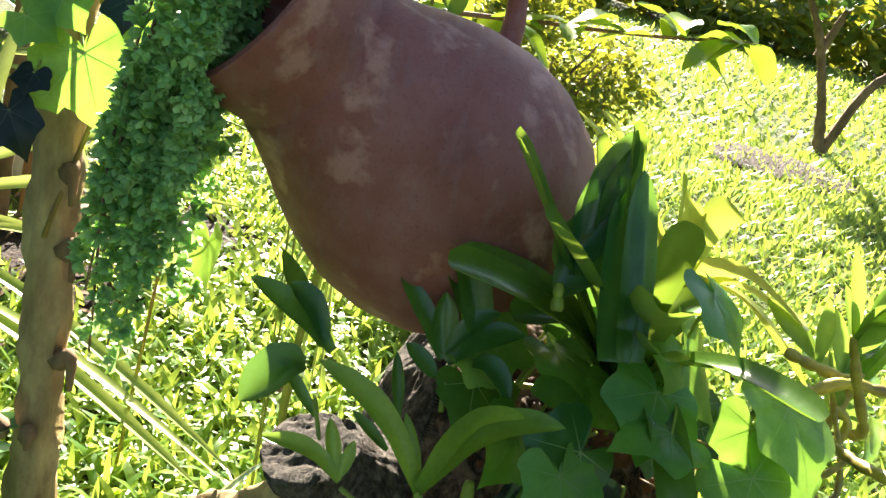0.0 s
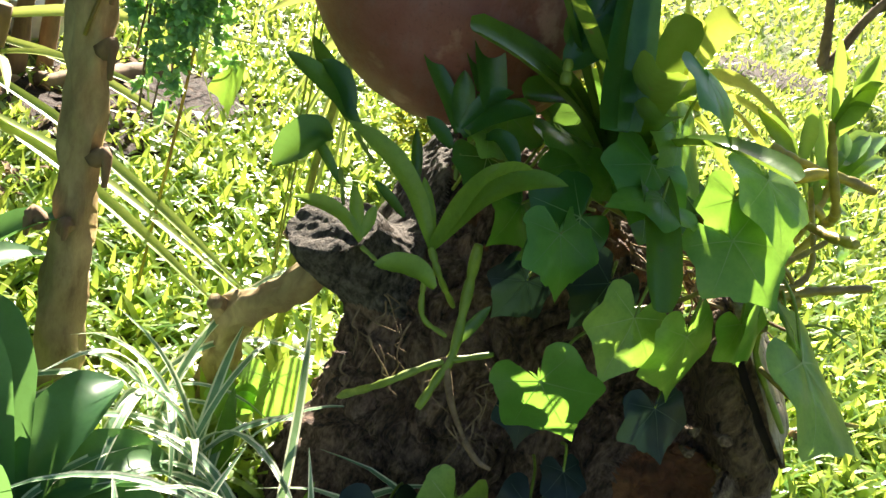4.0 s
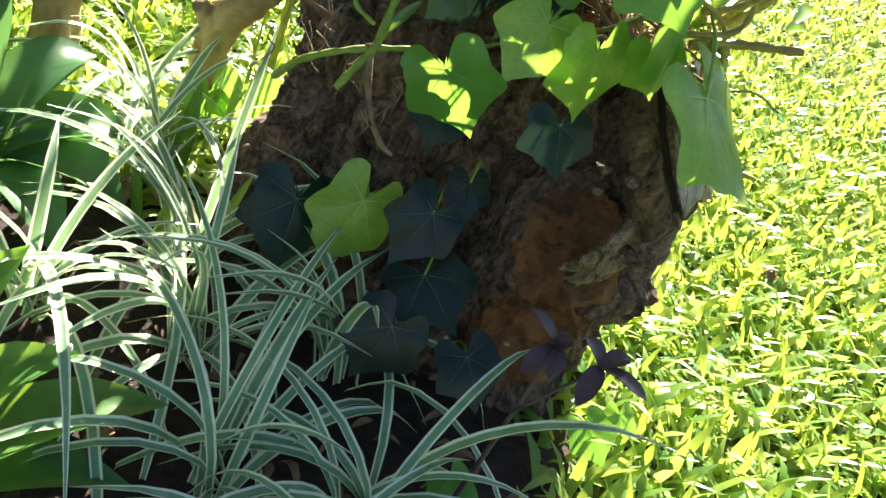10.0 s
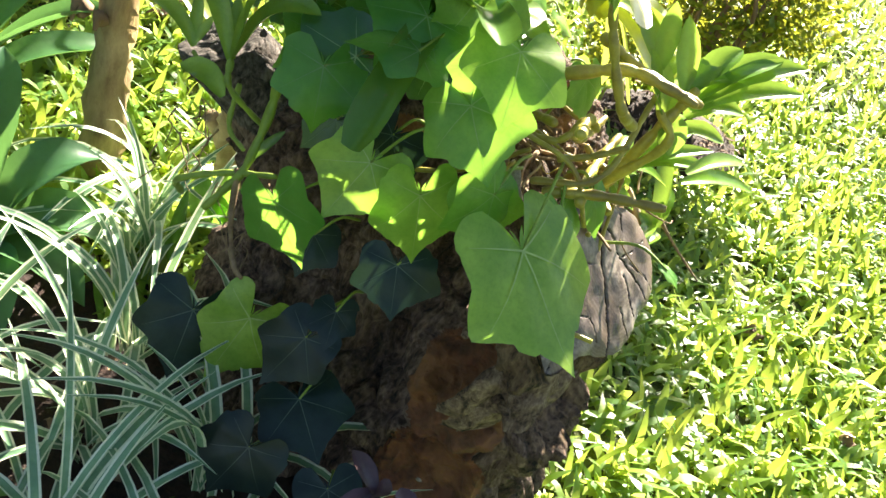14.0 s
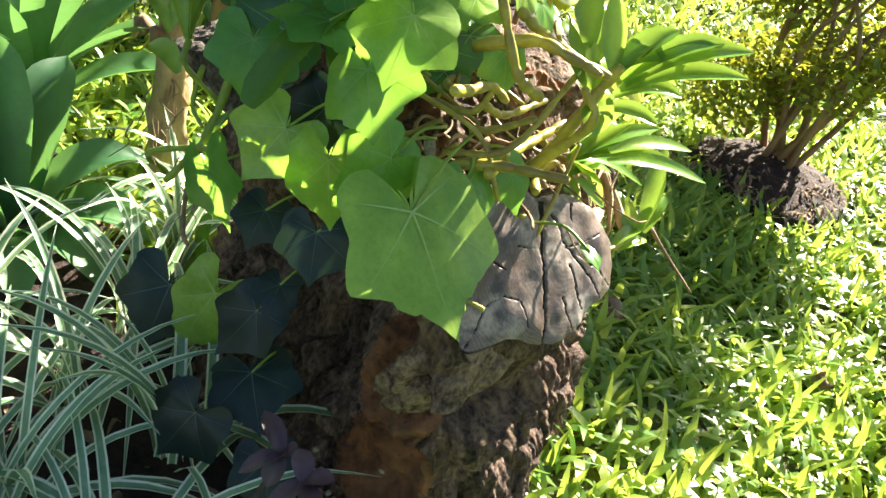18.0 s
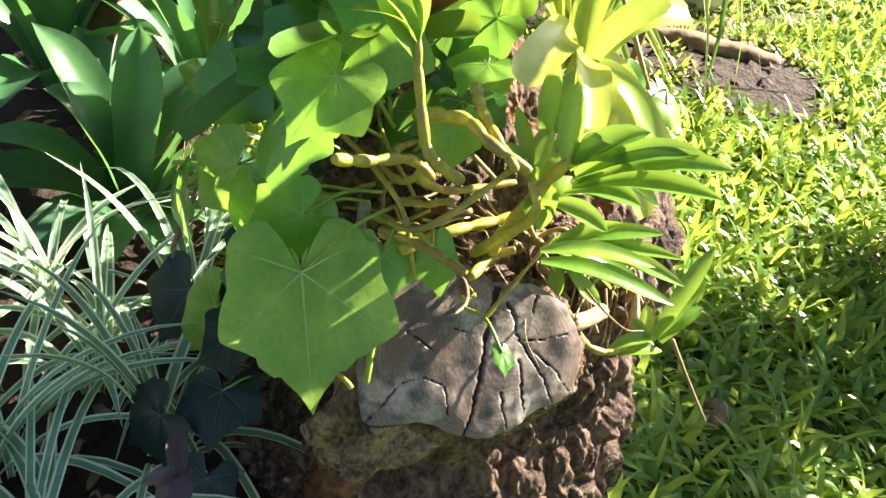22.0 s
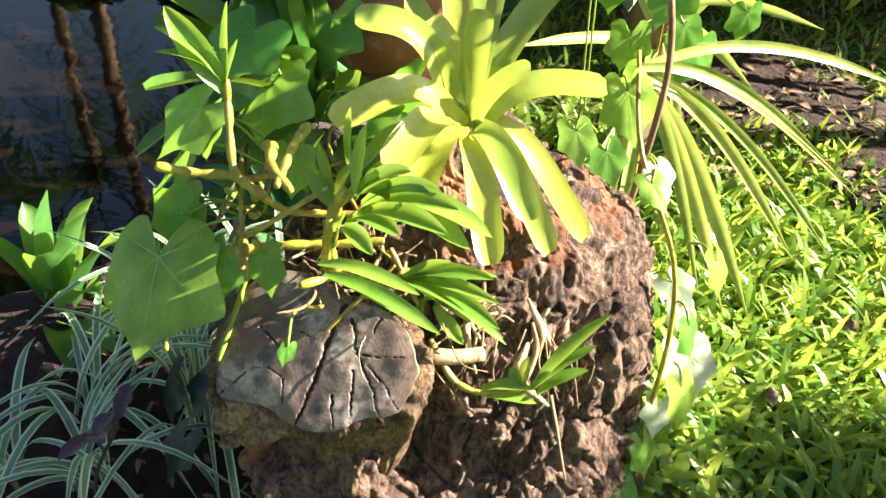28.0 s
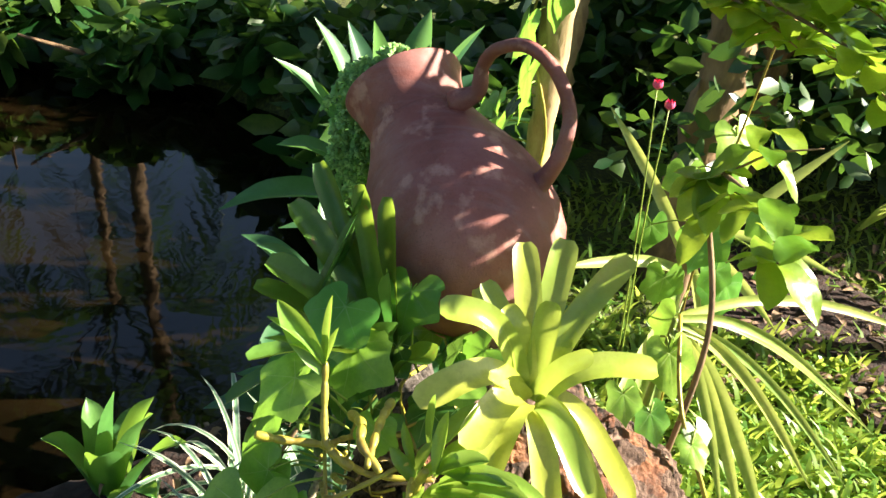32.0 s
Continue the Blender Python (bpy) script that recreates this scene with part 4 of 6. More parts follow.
ivy("small sun-bleached ivy climbing the lawn side of the bark", [
    ((-0.296, 0.406, 0.56), (-0.27, 0.425, 0.49), (0.9, 0.1, 0.4), 0.85, GREEN, (-0.34, 0.4, 0.56)),
    ((-0.19, 0.37, 0.53), (-0.16, 0.385, 0.495), (0.8, 0.1, 0.6), 0.9, GREEN, (-0.22, 0.38, 0.53)),
    ((-0.17, 0.43, 0.50), (-0.14, 0.45, 0.475), (0.8, 0.2, 0.6), 0.9, GREEN, (-0.2, 0.44, 0.5)),
    ((-0.20, 0.33, 0.55), (-0.17, 0.34, 0.515), (0.8, 0.1, 0.6), 0.9, GREEN, (-0.22, 0.36, 0.54)),
    ((-0.10, 0.50, 0.33), (-0.085, 0.515, 0.28), (0.6, 0.7, 0.3), 0.8, GREEN, (-0.14, 0.49, 0.34)),
    ((-0.08, 0.505, 0.24), (-0.06, 0.52, 0.18), (0.6, 0.7, 0.3), 0.8, GREEN, (-0.12, 0.5, 0.25)),
    ((-0.07, 0.47, 0.14), (-0.045, 0.485, 0.09), (0.6, 0.6, 0.4), 0.9, GREEN, (-0.12, 0.46, 0.14)),
    ((-0.03, 0.44, 0.10), (0.0, 0.45, 0.05), (0.6, 0.5, 0.5), 0.9, GREEN, (-0.06, 0.43, 0.08)),
    ((-0.12, 0.52, 0.42), (-0.10, 0.535, 0.37), (0.6, 0.7, 0.3), 0.8, GREEN, (-0.16, 0.49, 0.42)),
], [[(-0.06, 0.44, 0.03), (-0.12, 0.485, 0.2), (-0.15, 0.48, 0.38), (-0.22, 0.42, 0.52), (-0.34, 0.42, 0.6)]], stem_r=0.004)


rc = random.Random(31)
crown = []
for q in range(22):
    c = (rc.uniform(-0.27, -0.05), rc.uniform(-0.06, 0.14), rc.uniform(0.56, 0.64))
    a = rc.uniform(-2.4, 0.2)
    L = rc.uniform(0.04, 0.062)
    crown.append((c, (c[0] + L * math.cos(a), c[1] + L * 0.8 * math.sin(a), c[2] - rc.uniform(0.01, 0.04)), (rc.uniform(0.1, 0.7), rc.uniform(-0.7, -0.1), 0.8), rc.uniform(1.0, 1.25), (M_STRAP, M_VEIN) if q % 3 else GREEN, (c[0] - 0.02, c[1] + 0.03, c[2] - 0.05)))
ivy("dense ivy leaves crowding the shaded top of the stump", crown, [[(-0.24, 0.06, 0.53), (-0.15, 0.03, 0.555), (-0.05, 0.05, 0.56), (0.0, 0.08, 0.54)], [(-0.2, 0.12, 0.54), (-0.1, 0.1, 0.57), (-0.03, 0.0, 0.56)]])


def cane_mesh(pts, r, knots=5, mat=None, n=36):
    """Jointed orchid cane: swollen between its knots."""
    r *= 0.62
    rr = [r * (0.66 + 0.34 * abs(math.sin(math.pi * knots * i / 60)) ** 0.6) * (1.08 - 0.3 * i / 60) for i in range(61)]
    v, f = tube(pts, rr, 60, 10, 0.12, knots)
    return mesh_of("cane", v, f, mat or M_CANE)


def orchid(label, canes, leaves, roots=(), mat=None):
    """canes: (points, radius, knots, material); leaves: (base, tip, width, rise, shape)."""
    ob = thing("orchid", canes[0][0][0] if canes else leaves[0][0], label, "orchid")
    for pts, r, knots, m in canes:
        c = part("cane", cane_mesh(pts, r, knots, m), ob)
        cl = spline(pts, 61)
        for k in range(1, knots):
            i = int(60 * k / knots)
            d = cl[min(60, i + 1)] - cl[i - 1]
            d = d / np.linalg.norm(d) * 0.0022
            v, f = tube([cl[i] - d, cl[i], cl[i] + d], [r * 0.42, r * 0.5, r * 0.36], 5, 10, 0.3, k)
            part("node", mesh_of("node", v, f, M_NODE), c, "papery brown ring")
    for q, (b, t, w, rise, shape) in enumerate(leaves):
        pts = arch(b, t, rise, 5)
        v, f = strap(pts, w, shape, 0.4, 16, 6, seed=q, wave=0.03, up=(0.05, -0.5, 0.85))
        part("leaf", mesh_of("leaf", v, f, mat or M_STRAP), ob)
    for q, (pts, r) in enumerate(roots):
        v, f = tube(pts, [r, r * 0.8, r * 0.5], 16, 6, 0.3, q)
        part("root", mesh_of("root", v, f, M_ROOT), ob)
    return ob

# ---- orchids and bromeliads ----
orchid('young orchid shoot with fresh light green leaves on the stump front', [
    ([(-0.287, -0.104, 0.497), (-0.272, -0.116, 0.477), (-0.250, -0.078, 0.435)], 0.006, 4, M_CANEG),
], [
    ((-0.287, -0.104, 0.497), (-0.387, -0.098, 0.585), 0.024, 0.02, 'lance'),
    ((-0.287, -0.104, 0.497), (-0.229, -0.153, 0.608), 0.022, 0.03, 'lance'),
    ((-0.287, -0.104, 0.497), (-0.194, -0.126, 0.595), 0.028, 0.03, 'lance'),
    ((-0.287, -0.104, 0.497), (-0.311, -0.080, 0.550), 0.014, 0, 'lance'),
    ((-0.274, -0.122, 0.468), (-0.331, -0.119, 0.472), 0.024, 0.01, 'oval'),
], [], M_ORCHL)

orchid('orchid cane leaning across the stump front with hanging roots', [
    ([(-0.246, -0.079, 0.503), (-0.242, -0.087, 0.454), (-0.239, -0.108, 0.404), (-0.246, -0.120, 0.381), (-0.256, -0.136, 0.354)], 0.0085, 6, M_CANEG),
    ([(-0.330, -0.075, 0.304), (-0.295, -0.131, 0.364), (-0.251, -0.114, 0.392), (-0.203, -0.106, 0.414)], 0.0065, 7, M_CANEG),
    ([(-0.285, -0.083, 0.466), (-0.276, -0.097, 0.427), (-0.249, -0.102, 0.415)], 0.005, 4, M_CANEG),
], [
    ((-0.239, -0.104, 0.411), (-0.218, -0.089, 0.452), 0.012, 0, 'lance'),
], [([(-0.245, -0.110, 0.399), (-0.226, -0.131, 0.364), (-0.203, -0.150, 0.339)], 0.004), ([(-0.207, -0.147, 0.342), (-0.191, -0.157, 0.332), (-0.178, -0.161, 0.330)], 0.0035), ([(-0.327, -0.114, 0.401), (-0.313, -0.116, 0.395), (-0.315, -0.123, 0.382), (-0.315, -0.128, 0.373)], 0.00068), ([(-0.318, -0.114, 0.400), (-0.311, -0.118, 0.391), (-0.295, -0.123, 0.377), (-0.286, -0.128, 0.368)], 0.001), ([(-0.315, -0.097, 0.436), (-0.308, -0.098, 0.431), (-0.292, -0.107, 0.408), (-0.286, -0.107, 0.408)], 0.00086), ([(-0.333, -0.126, 0.381), (-0.333, -0.134, 0.368), (-0.323, -0.136, 0.362), (-0.335, -0.152, 0.341)], 0.00099), ([(-0.333, -0.107, 0.420), (-0.335, -0.114, 0.406), (-0.328, -0.115, 0.401), (-0.326, -0.125, 0.382)], 0.00094), ([(-0.284, -0.101, 0.419), (-0.288, -0.108, 0.406), (-0.287, -0.117, 0.388), (-0.275, -0.121, 0.379)], 0.00099), ([(-0.293, -0.104, 0.415), (-0.287, -0.109, 0.402), (-0.292, -0.112, 0.397), (-0.280, -0.113, 0.394)], 0.0006), ([(-0.312, -0.099, 0.431), (-0.309, -0.103, 0.420), (-0.316, -0.108, 0.412), (-0.287, -0.107, 0.407)], 0.00098), ([(-0.296, -0.117, 0.389), (-0.284, -0.119, 0.383), (-0.288, -0.130, 0.366), (-0.277, -0.133, 0.359)], 0.00078), ([(-0.306, -0.115, 0.394), (-0.297, -0.120, 0.383), (-0.296, -0.126, 0.373), (-0.286, -0.126, 0.371)], 0.00065), ([(-0.313, -0.096, 0.437), (-0.298, -0.097, 0.430), (-0.305, -0.102, 0.421), (-0.303, -0.111, 0.403)], 0.00051), ([(-0.206, -0.126, 0.375), (-0.199, -0.132, 0.367), (-0.209, -0.143, 0.347), (-0.194, -0.148, 0.343)], 0.00068), ([(-0.250, -0.113, 0.393), (-0.240, -0.118, 0.384), (-0.257, -0.124, 0.372), (-0.227, -0.135, 0.358)], 0.00063), ([(-0.201, -0.122, 0.384), (-0.197, -0.128, 0.374), (-0.198, -0.135, 0.362), (-0.197, -0.140, 0.354)], 0.0008), ([(-0.203, -0.136, 0.360), (-0.202, -0.142, 0.351), (-0.188, -0.146, 0.348), (-0.186, -0.160, 0.329)], 0.00066), ([(-0.202, -0.137, 0.358), (-0.202, -0.146, 0.345), (-0.203, -0.150, 0.338), (-0.191, -0.161, 0.326)], 0.00055), ([(-0.227, -0.136, 0.356), (-0.226, -0.141, 0.348), (-0.208, -0.149, 0.339), (-0.203, -0.151, 0.338)], 0.00067), ([(-0.221, -0.140, 0.350), (-0.212, -0.148, 0.340), (-0.214, -0.153, 0.333), (-0.223, -0.164, 0.317)], 0.0006), ([(-0.208, -0.110, 0.404), (-0.196, -0.117, 0.394), (-0.210, -0.122, 0.381), (-0.183, -0.129, 0.376)], 0.0009), ([(-0.257, -0.120, 0.379), (-0.257, -0.124, 0.373), (-0.252, -0.138, 0.351), (-0.255, -0.139, 0.350)], 0.00071)], M_STRAP)

orchid('small orchid shoot with three narrow leaves at the knob', [
    ([(-0.348, -0.081, 0.468), (-0.330, -0.086, 0.461)], 0.004, 2, M_CANEG),
], [
    ((-0.350, -0.079, 0.472), (-0.421, -0.075, 0.493), 0.018, 0.012, 'lance'),
    ((-0.354, -0.076, 0.477), (-0.371, -0.058, 0.516), 0.014, 0, 'lance'),
    ((-0.350, -0.077, 0.476), (-0.346, -0.063, 0.504), 0.012, 0, 'lance'),
], [], M_ORCHL)

orchid('dark green orchid clump leaning on the jar', [
    ([(-0.287, -0.054, 0.572), (-0.283, -0.064, 0.550)], 0.005, 2, M_CANEG),
], [
    ((-0.294, -0.048, 0.588), (-0.345, -0.033, 0.649), 0.02, 0.005, 'lance'),
    ((-0.293, -0.046, 0.593), (-0.304, -0.033, 0.641), 0.022, 0, 'oval'),
    ((-0.271, -0.040, 0.618), (-0.306, -0.025, 0.703), 0.03, 0, 'strap'),
    ((-0.284, -0.036, 0.629), (-0.318, -0.026, 0.687), 0.018, 0, 'strap'),
    ((-0.289, -0.048, 0.587), (-0.233, -0.043, 0.625), 0.026, 0.01, 'lance'),
    ((-0.293, -0.046, 0.593), (-0.256, -0.037, 0.636), 0.018, 0.01, 'lance'),
    ((-0.295, -0.053, 0.574), (-0.325, -0.046, 0.594), 0.018, 0, 'oval'),
    ((-0.268, -0.048, 0.591), (-0.232, -0.059, 0.574), 0.022, 0.01, 'lance'),
], [], M_STRAP)

orchid("dark orchid leaves at the jar's shoulder side", [
    ([(-0.385, -0.029, 0.555), (-0.359, -0.037, 0.533)], 0.004, 3, M_CANEG),
    ([(-0.388, -0.044, 0.522), (-0.375, -0.059, 0.493)], 0.004, 2, M_CANEG),
], [
    ((-0.384, -0.027, 0.560), (-0.465, -0.026, 0.608), 0.026, 0.006, 'lance'),
    ((-0.392, -0.025, 0.567), (-0.432, -0.018, 0.608), 0.024, 0.01, 'lance'),
    ((-0.403, -0.034, 0.546), (-0.447, -0.060, 0.511), 0.04, 0.012, 'oval'),
    ((-0.384, -0.050, 0.509), (-0.426, -0.037, 0.550), 0.012, 0, 'lance'),
    ((-0.393, -0.027, 0.562), (-0.453, 0.040, 0.613), 0.022, 0, 'lance'),
    ((-0.316, -0.042, 0.525), (-0.331, -0.021, 0.573), 0.012, 0, 'lance'),
    ((-0.318, -0.056, 0.498), (-0.355, -0.043, 0.520), 0.012, 0, 'lance'),
], [], M_STRAP)

orchid('upright orchid with stacked sheathing leaves beside the jar', [
    ([(-0.219, -0.074, 0.664), (-0.222, -0.065, 0.684)], 0.009, 2, M_CANEG),
], [
    ((-0.214, -0.051, 0.729), (-0.196, -0.042, 0.810), 0.03, 0, 'lance'),
    ((-0.202, -0.054, 0.724), (-0.191, -0.043, 0.803), 0.024, 0, 'lance'),
    ((-0.213, -0.060, 0.700), (-0.208, -0.042, 0.786), 0.032, 0, 'lance'),
    ((-0.220, -0.062, 0.693), (-0.200, -0.047, 0.756), 0.036, 0, 'oval'),
    ((-0.222, -0.068, 0.676), (-0.191, -0.055, 0.730), 0.036, 0, 'oval'),
    ((-0.171, -0.094, 0.643), (-0.192, -0.047, 0.769), 0.034, 0, 'strap'),
    ((-0.227, -0.060, 0.695), (-0.222, -0.049, 0.734), 0.02, 0, 'oval'),
    ((-0.159, -0.095, 0.647), (-0.183, -0.047, 0.783), 0.028, 0, 'strap'),
], [], M_STRAP)

orchid('sunlit yellow-green orchid cane with a fan of pale leaves', [
    ([(0.045, 0.060, 0.490), (0.060, 0.055, 0.530), (0.076, 0.061, 0.587), (0.088, 0.071, 0.628)], 0.011, 5, M_CANE),
], [
    ((0.077, 0.080, 0.611), (0.099, 0.135, 0.660), 0.026, 0.01, 'lance'),
    ((0.080, 0.083, 0.613), (0.086, 0.113, 0.645), 0.024, 0.01, 'lance'),
    ((0.085, 0.087, 0.610), (0.134, 0.164, 0.662), 0.026, 0.012, 'lance'),
    ((0.089, 0.088, 0.607), (0.158, 0.180, 0.660), 0.026, 0.015, 'lance'),
    ((0.089, 0.084, 0.602), (0.166, 0.172, 0.638), 0.024, 0.012, 'lance'),
    ((0.088, 0.079, 0.596), (0.130, 0.127, 0.608), 0.024, 0.01, 'lance'),
    ((0.077, 0.084, 0.617), (0.120, 0.137, 0.635), 0.022, 0.012, 'oval'),
    ((0.088, 0.071, 0.585), (0.129, 0.103, 0.583), 0.02, 0.005, 'lance'),
    ((0.076, 0.082, 0.616), (0.047, 0.088, 0.678), 0.024, 0, 'lance'),
], [], M_ORCHL)

orchid('low orchid with long pale leaves over the sawn limb', [
    ([(0.000, 0.130, 0.450), (0.021, 0.129, 0.480), (0.043, 0.127, 0.489)], 0.008, 5, M_CANE),
], [
    ((0.043, 0.127, 0.489), (0.127, 0.233, 0.498), 0.022, 0.015, 'lance'),
    ((0.043, 0.127, 0.489), (0.042, 0.251, 0.404), 0.022, 0.010, 'lance'),
    ((0.043, 0.127, 0.489), (0.084, 0.225, 0.528), 0.022, 0.010, 'lance'),
    ((0.043, 0.127, 0.489), (0.085, 0.242, 0.451), 0.018, 0.012, 'lance'),
    ((0.043, 0.127, 0.489), (0.113, 0.231, 0.520), 0.018, 0.010, 'lance'),
    ((0.043, 0.127, 0.489), (0.042, 0.210, 0.432), 0.018, 0.004, 'lance'),
    ((0.043, 0.127, 0.489), (0.070, 0.182, 0.535), 0.018, 0.004, 'lance'),
], [], M_ORCHL)

orchid('curling orchid offshoot low on the bark', [
    ([(0.059, 0.164, 0.421), (0.081, 0.192, 0.384), (0.090, 0.224, 0.374), (0.088, 0.270, 0.380)], 0.007, 5, M_CANE),
], [
    ((0.089, 0.280, 0.382), (0.043, 0.362, 0.459), 0.022, 0.008, 'lance'),
    ((0.089, 0.280, 0.382), (0.062, 0.349, 0.429), 0.02, 0.006, 'lance'),
    ((0.093, 0.286, 0.378), (0.079, 0.341, 0.407), 0.02, 0.006, 'lance'),
    ((0.088, 0.270, 0.380), (0.063, 0.275, 0.408), 0.016, 0, 'oval'),
    ((0.088, 0.267, 0.380), (0.070, 0.257, 0.397), 0.014, 0, 'oval'),
    ((0.088, 0.224, 0.376), (0.089, 0.283, 0.382), 0.018, 0.006, 'lance'),
    ((0.093, 0.230, 0.372), (0.100, 0.286, 0.372), 0.018, 0.004, 'lance'),
], [([(0.094, 0.301, 0.380), (0.122, 0.309, 0.357), (0.167, 0.319, 0.326)], 0.0025)], M_ORCHL)

orchid('pale orchid keikis among rotten splinters', [
    ([(0.008, 0.114, 0.504), (0.043, 0.149, 0.455)], 0.006, 3, M_CANE),
], [
    ((0.034, 0.160, 0.465), (0.022, 0.234, 0.485), 0.02, 0.01, 'lance'),
    ((0.038, 0.155, 0.460), (0.050, 0.230, 0.451), 0.018, 0.01, 'lance'),
    ((0.038, 0.155, 0.460), (0.061, 0.147, 0.434), 0.018, 0, 'lance'),
    ((0.042, 0.167, 0.455), (0.070, 0.201, 0.425), 0.018, 0, 'lance'),
    ((0.038, 0.161, 0.460), (0.039, 0.217, 0.461), 0.016, 0.01, 'lance'),
], [], M_ORCHL)

orchid('leafy orchid top over a thick cane', [
    ([(0.040, 0.046, 0.492), (0.088, 0.055, 0.571), (0.067, 0.058, 0.598)], 0.009, 3, M_CANE),
], [
    ((0.070, 0.059, 0.593), (0.042, 0.078, 0.634), 0.02, 0.006, 'lance'),
    ((0.070, 0.062, 0.593), (0.055, 0.029, 0.627), 0.018, 0, 'lance'),
    ((0.069, 0.064, 0.593), (0.055, 0.119, 0.608), 0.026, 0.012, 'oval'),
    ((0.078, 0.071, 0.579), (0.077, 0.125, 0.575), 0.026, 0.012, 'oval'),
    ((0.076, 0.065, 0.584), (0.094, 0.061, 0.562), 0.03, 0.01, 'oval'),
    ((0.061, 0.114, 0.598), (0.083, 0.218, 0.580), 0.03, 0.015, 'lance'),
    ((0.064, 0.115, 0.594), (0.088, 0.196, 0.568), 0.03, 0.01, 'lance'),
    ((0.054, 0.085, 0.612), (0.042, 0.129, 0.628), 0.022, 0.01, 'lance'),
    ((0.047, 0.073, 0.626), (0.034, 0.072, 0.689), 0.022, 0, 'lance'),
    ((0.046, 0.084, 0.626), (0.000, 0.123, 0.658), 0.03, 0, 'lance'),
    ((0.061, 0.058, 0.607), (0.039, 0.041, 0.651), 0.014, 0, 'lance'),
], [], M_ORCHL)

orchid('tall jointed orchid cane topped with narrow leaves', [
    ([(0.065, -0.009, 0.598), (0.059, -0.032, 0.612), (0.051, -0.043, 0.627), (0.027, -0.049, 0.669), (0.013, -0.052, 0.699)], 0.0085, 6, M_CANE),
], [
    ((0.015, -0.052, 0.694), (-0.013, -0.052, 0.769), 0.018, 0, 'lance'),
    ((0.015, -0.052, 0.694), (0.022, -0.119, 0.727), 0.014, 0.012, 'lance'),
    ((0.015, -0.052, 0.694), (0.013, -0.118, 0.749), 0.016, 0.01, 'lance'),
    ((0.018, -0.053, 0.689), (0.005, -0.108, 0.767), 0.03, 0, 'lance'),
    ((0.014, -0.052, 0.697), (-0.004, -0.042, 0.734), 0.014, 0, 'lance'),
], [], M_ORCHL)

orchid('bare yellow-brown orchid canes lying over the stump', [
    ([(0.051, -0.120, 0.618), (0.043, -0.086, 0.608), (0.035, -0.043, 0.600), (0.040, -0.020, 0.584)], 0.0085, 5, M_CANE),
    ([(-0.003, 0.025, 0.645), (0.034, 0.015, 0.640), (0.103, 0.009, 0.636)], 0.009, 5, M_CANE),
    ([(0.060, -0.045, 0.525), (0.047, 0.003, 0.527), (0.039, 0.061, 0.528), (0.036, 0.109, 0.534)], 0.009, 6, M_CANE),
    ([(0.075, 0.024, 0.497), (0.053, 0.057, 0.495), (0.057, 0.078, 0.507)], 0.008, 3, M_CANE),
    ([(0.009, -0.043, 0.580), (-0.034, -0.009, 0.563), (-0.062, 0.076, 0.552)], 0.007, 6, M_CANE),
    ([(0.021, -0.024, 0.571), (0.024, 0.012, 0.555), (0.020, 0.083, 0.555)], 0.007, 5, M_CANE),
    ([(0.039, -0.042, 0.500), (0.044, -0.043, 0.464), (0.094, -0.064, 0.400)], 0.0065, 4, M_CANEG),
    ([(0.082, 0.042, 0.430), (0.053, 0.122, 0.515)], 0.004, 3, M_CANE),
], [
], [], M_STRAP)

orchid('yellow orchid canes jutting from the stump over the lawn', [
    ([(-0.010, -0.021, 0.613), (0.037, -0.005, 0.639), (0.073, -0.001, 0.641), (0.104, 0.023, 0.633)], 0.01, 5, M_CANE),
    ([(0.022, -0.034, 0.547), (0.046, -0.025, 0.561), (0.071, -0.015, 0.583)], 0.006, 4, M_CANE),
    ([(0.025, -0.047, 0.518), (0.067, -0.033, 0.535), (0.126, -0.024, 0.554)], 0.009, 5, M_CANE),
    ([(0.011, -0.048, 0.522), (0.063, -0.027, 0.551), (0.060, 0.052, 0.612)], 0.006, 6, M_CANE),
    ([(-0.007, -0.050, 0.527), (0.014, -0.058, 0.500), (0.038, -0.056, 0.496)], 0.009, 4, M_NODE),
    ([(-0.022, -0.042, 0.556), (0.014, -0.030, 0.561), (0.025, -0.020, 0.587)], 0.006, 4, M_CANE),
], [
    ((0.118, 0.055, 0.548), (0.172, 0.172, 0.526), 0.02, 0.008, 'lance'),
    ((0.118, 0.050, 0.560), (0.153, 0.150, 0.557), 0.018, 0.008, 'lance'),
], [], M_ORCHL)

spotted = [
    ((-0.130, -0.051, 0.650), 0.058, 0.03),
    ((-0.089, -0.024, 0.678), 0.05, 0.03),
    ((-0.027, -0.145, 0.660), 0.034, 0.03),
    ((-0.099, -0.187, 0.536), 0.034, 0.05),
    ((-0.304, -0.069, 0.685), 0.03, 0.03),
    ((-0.247, -0.034, 0.635), 0.035, 0.03),
    ((-0.201, -0.047, 0.815), 0.03, 0),
    ((-0.220, -0.012, 0.793), 0.03, 0),
    ((-0.288, -0.112, 0.797), 0.03, 0),
    ((-0.161, -0.153, 0.713), 0.045, 0.02),
    ((-0.254, -0.138, 0.752), 0.035, 0.02),
    ((-0.122, -0.000, 0.741), 0.035, 0.02),
    ((-0.149, -0.165, 0.683), 0.035, 0.02),
    ((-0.079, 0.066, 0.650), 0.04, 0.02),
    ((-0.309, -0.118, 0.694), 0.04, 0.02),
]

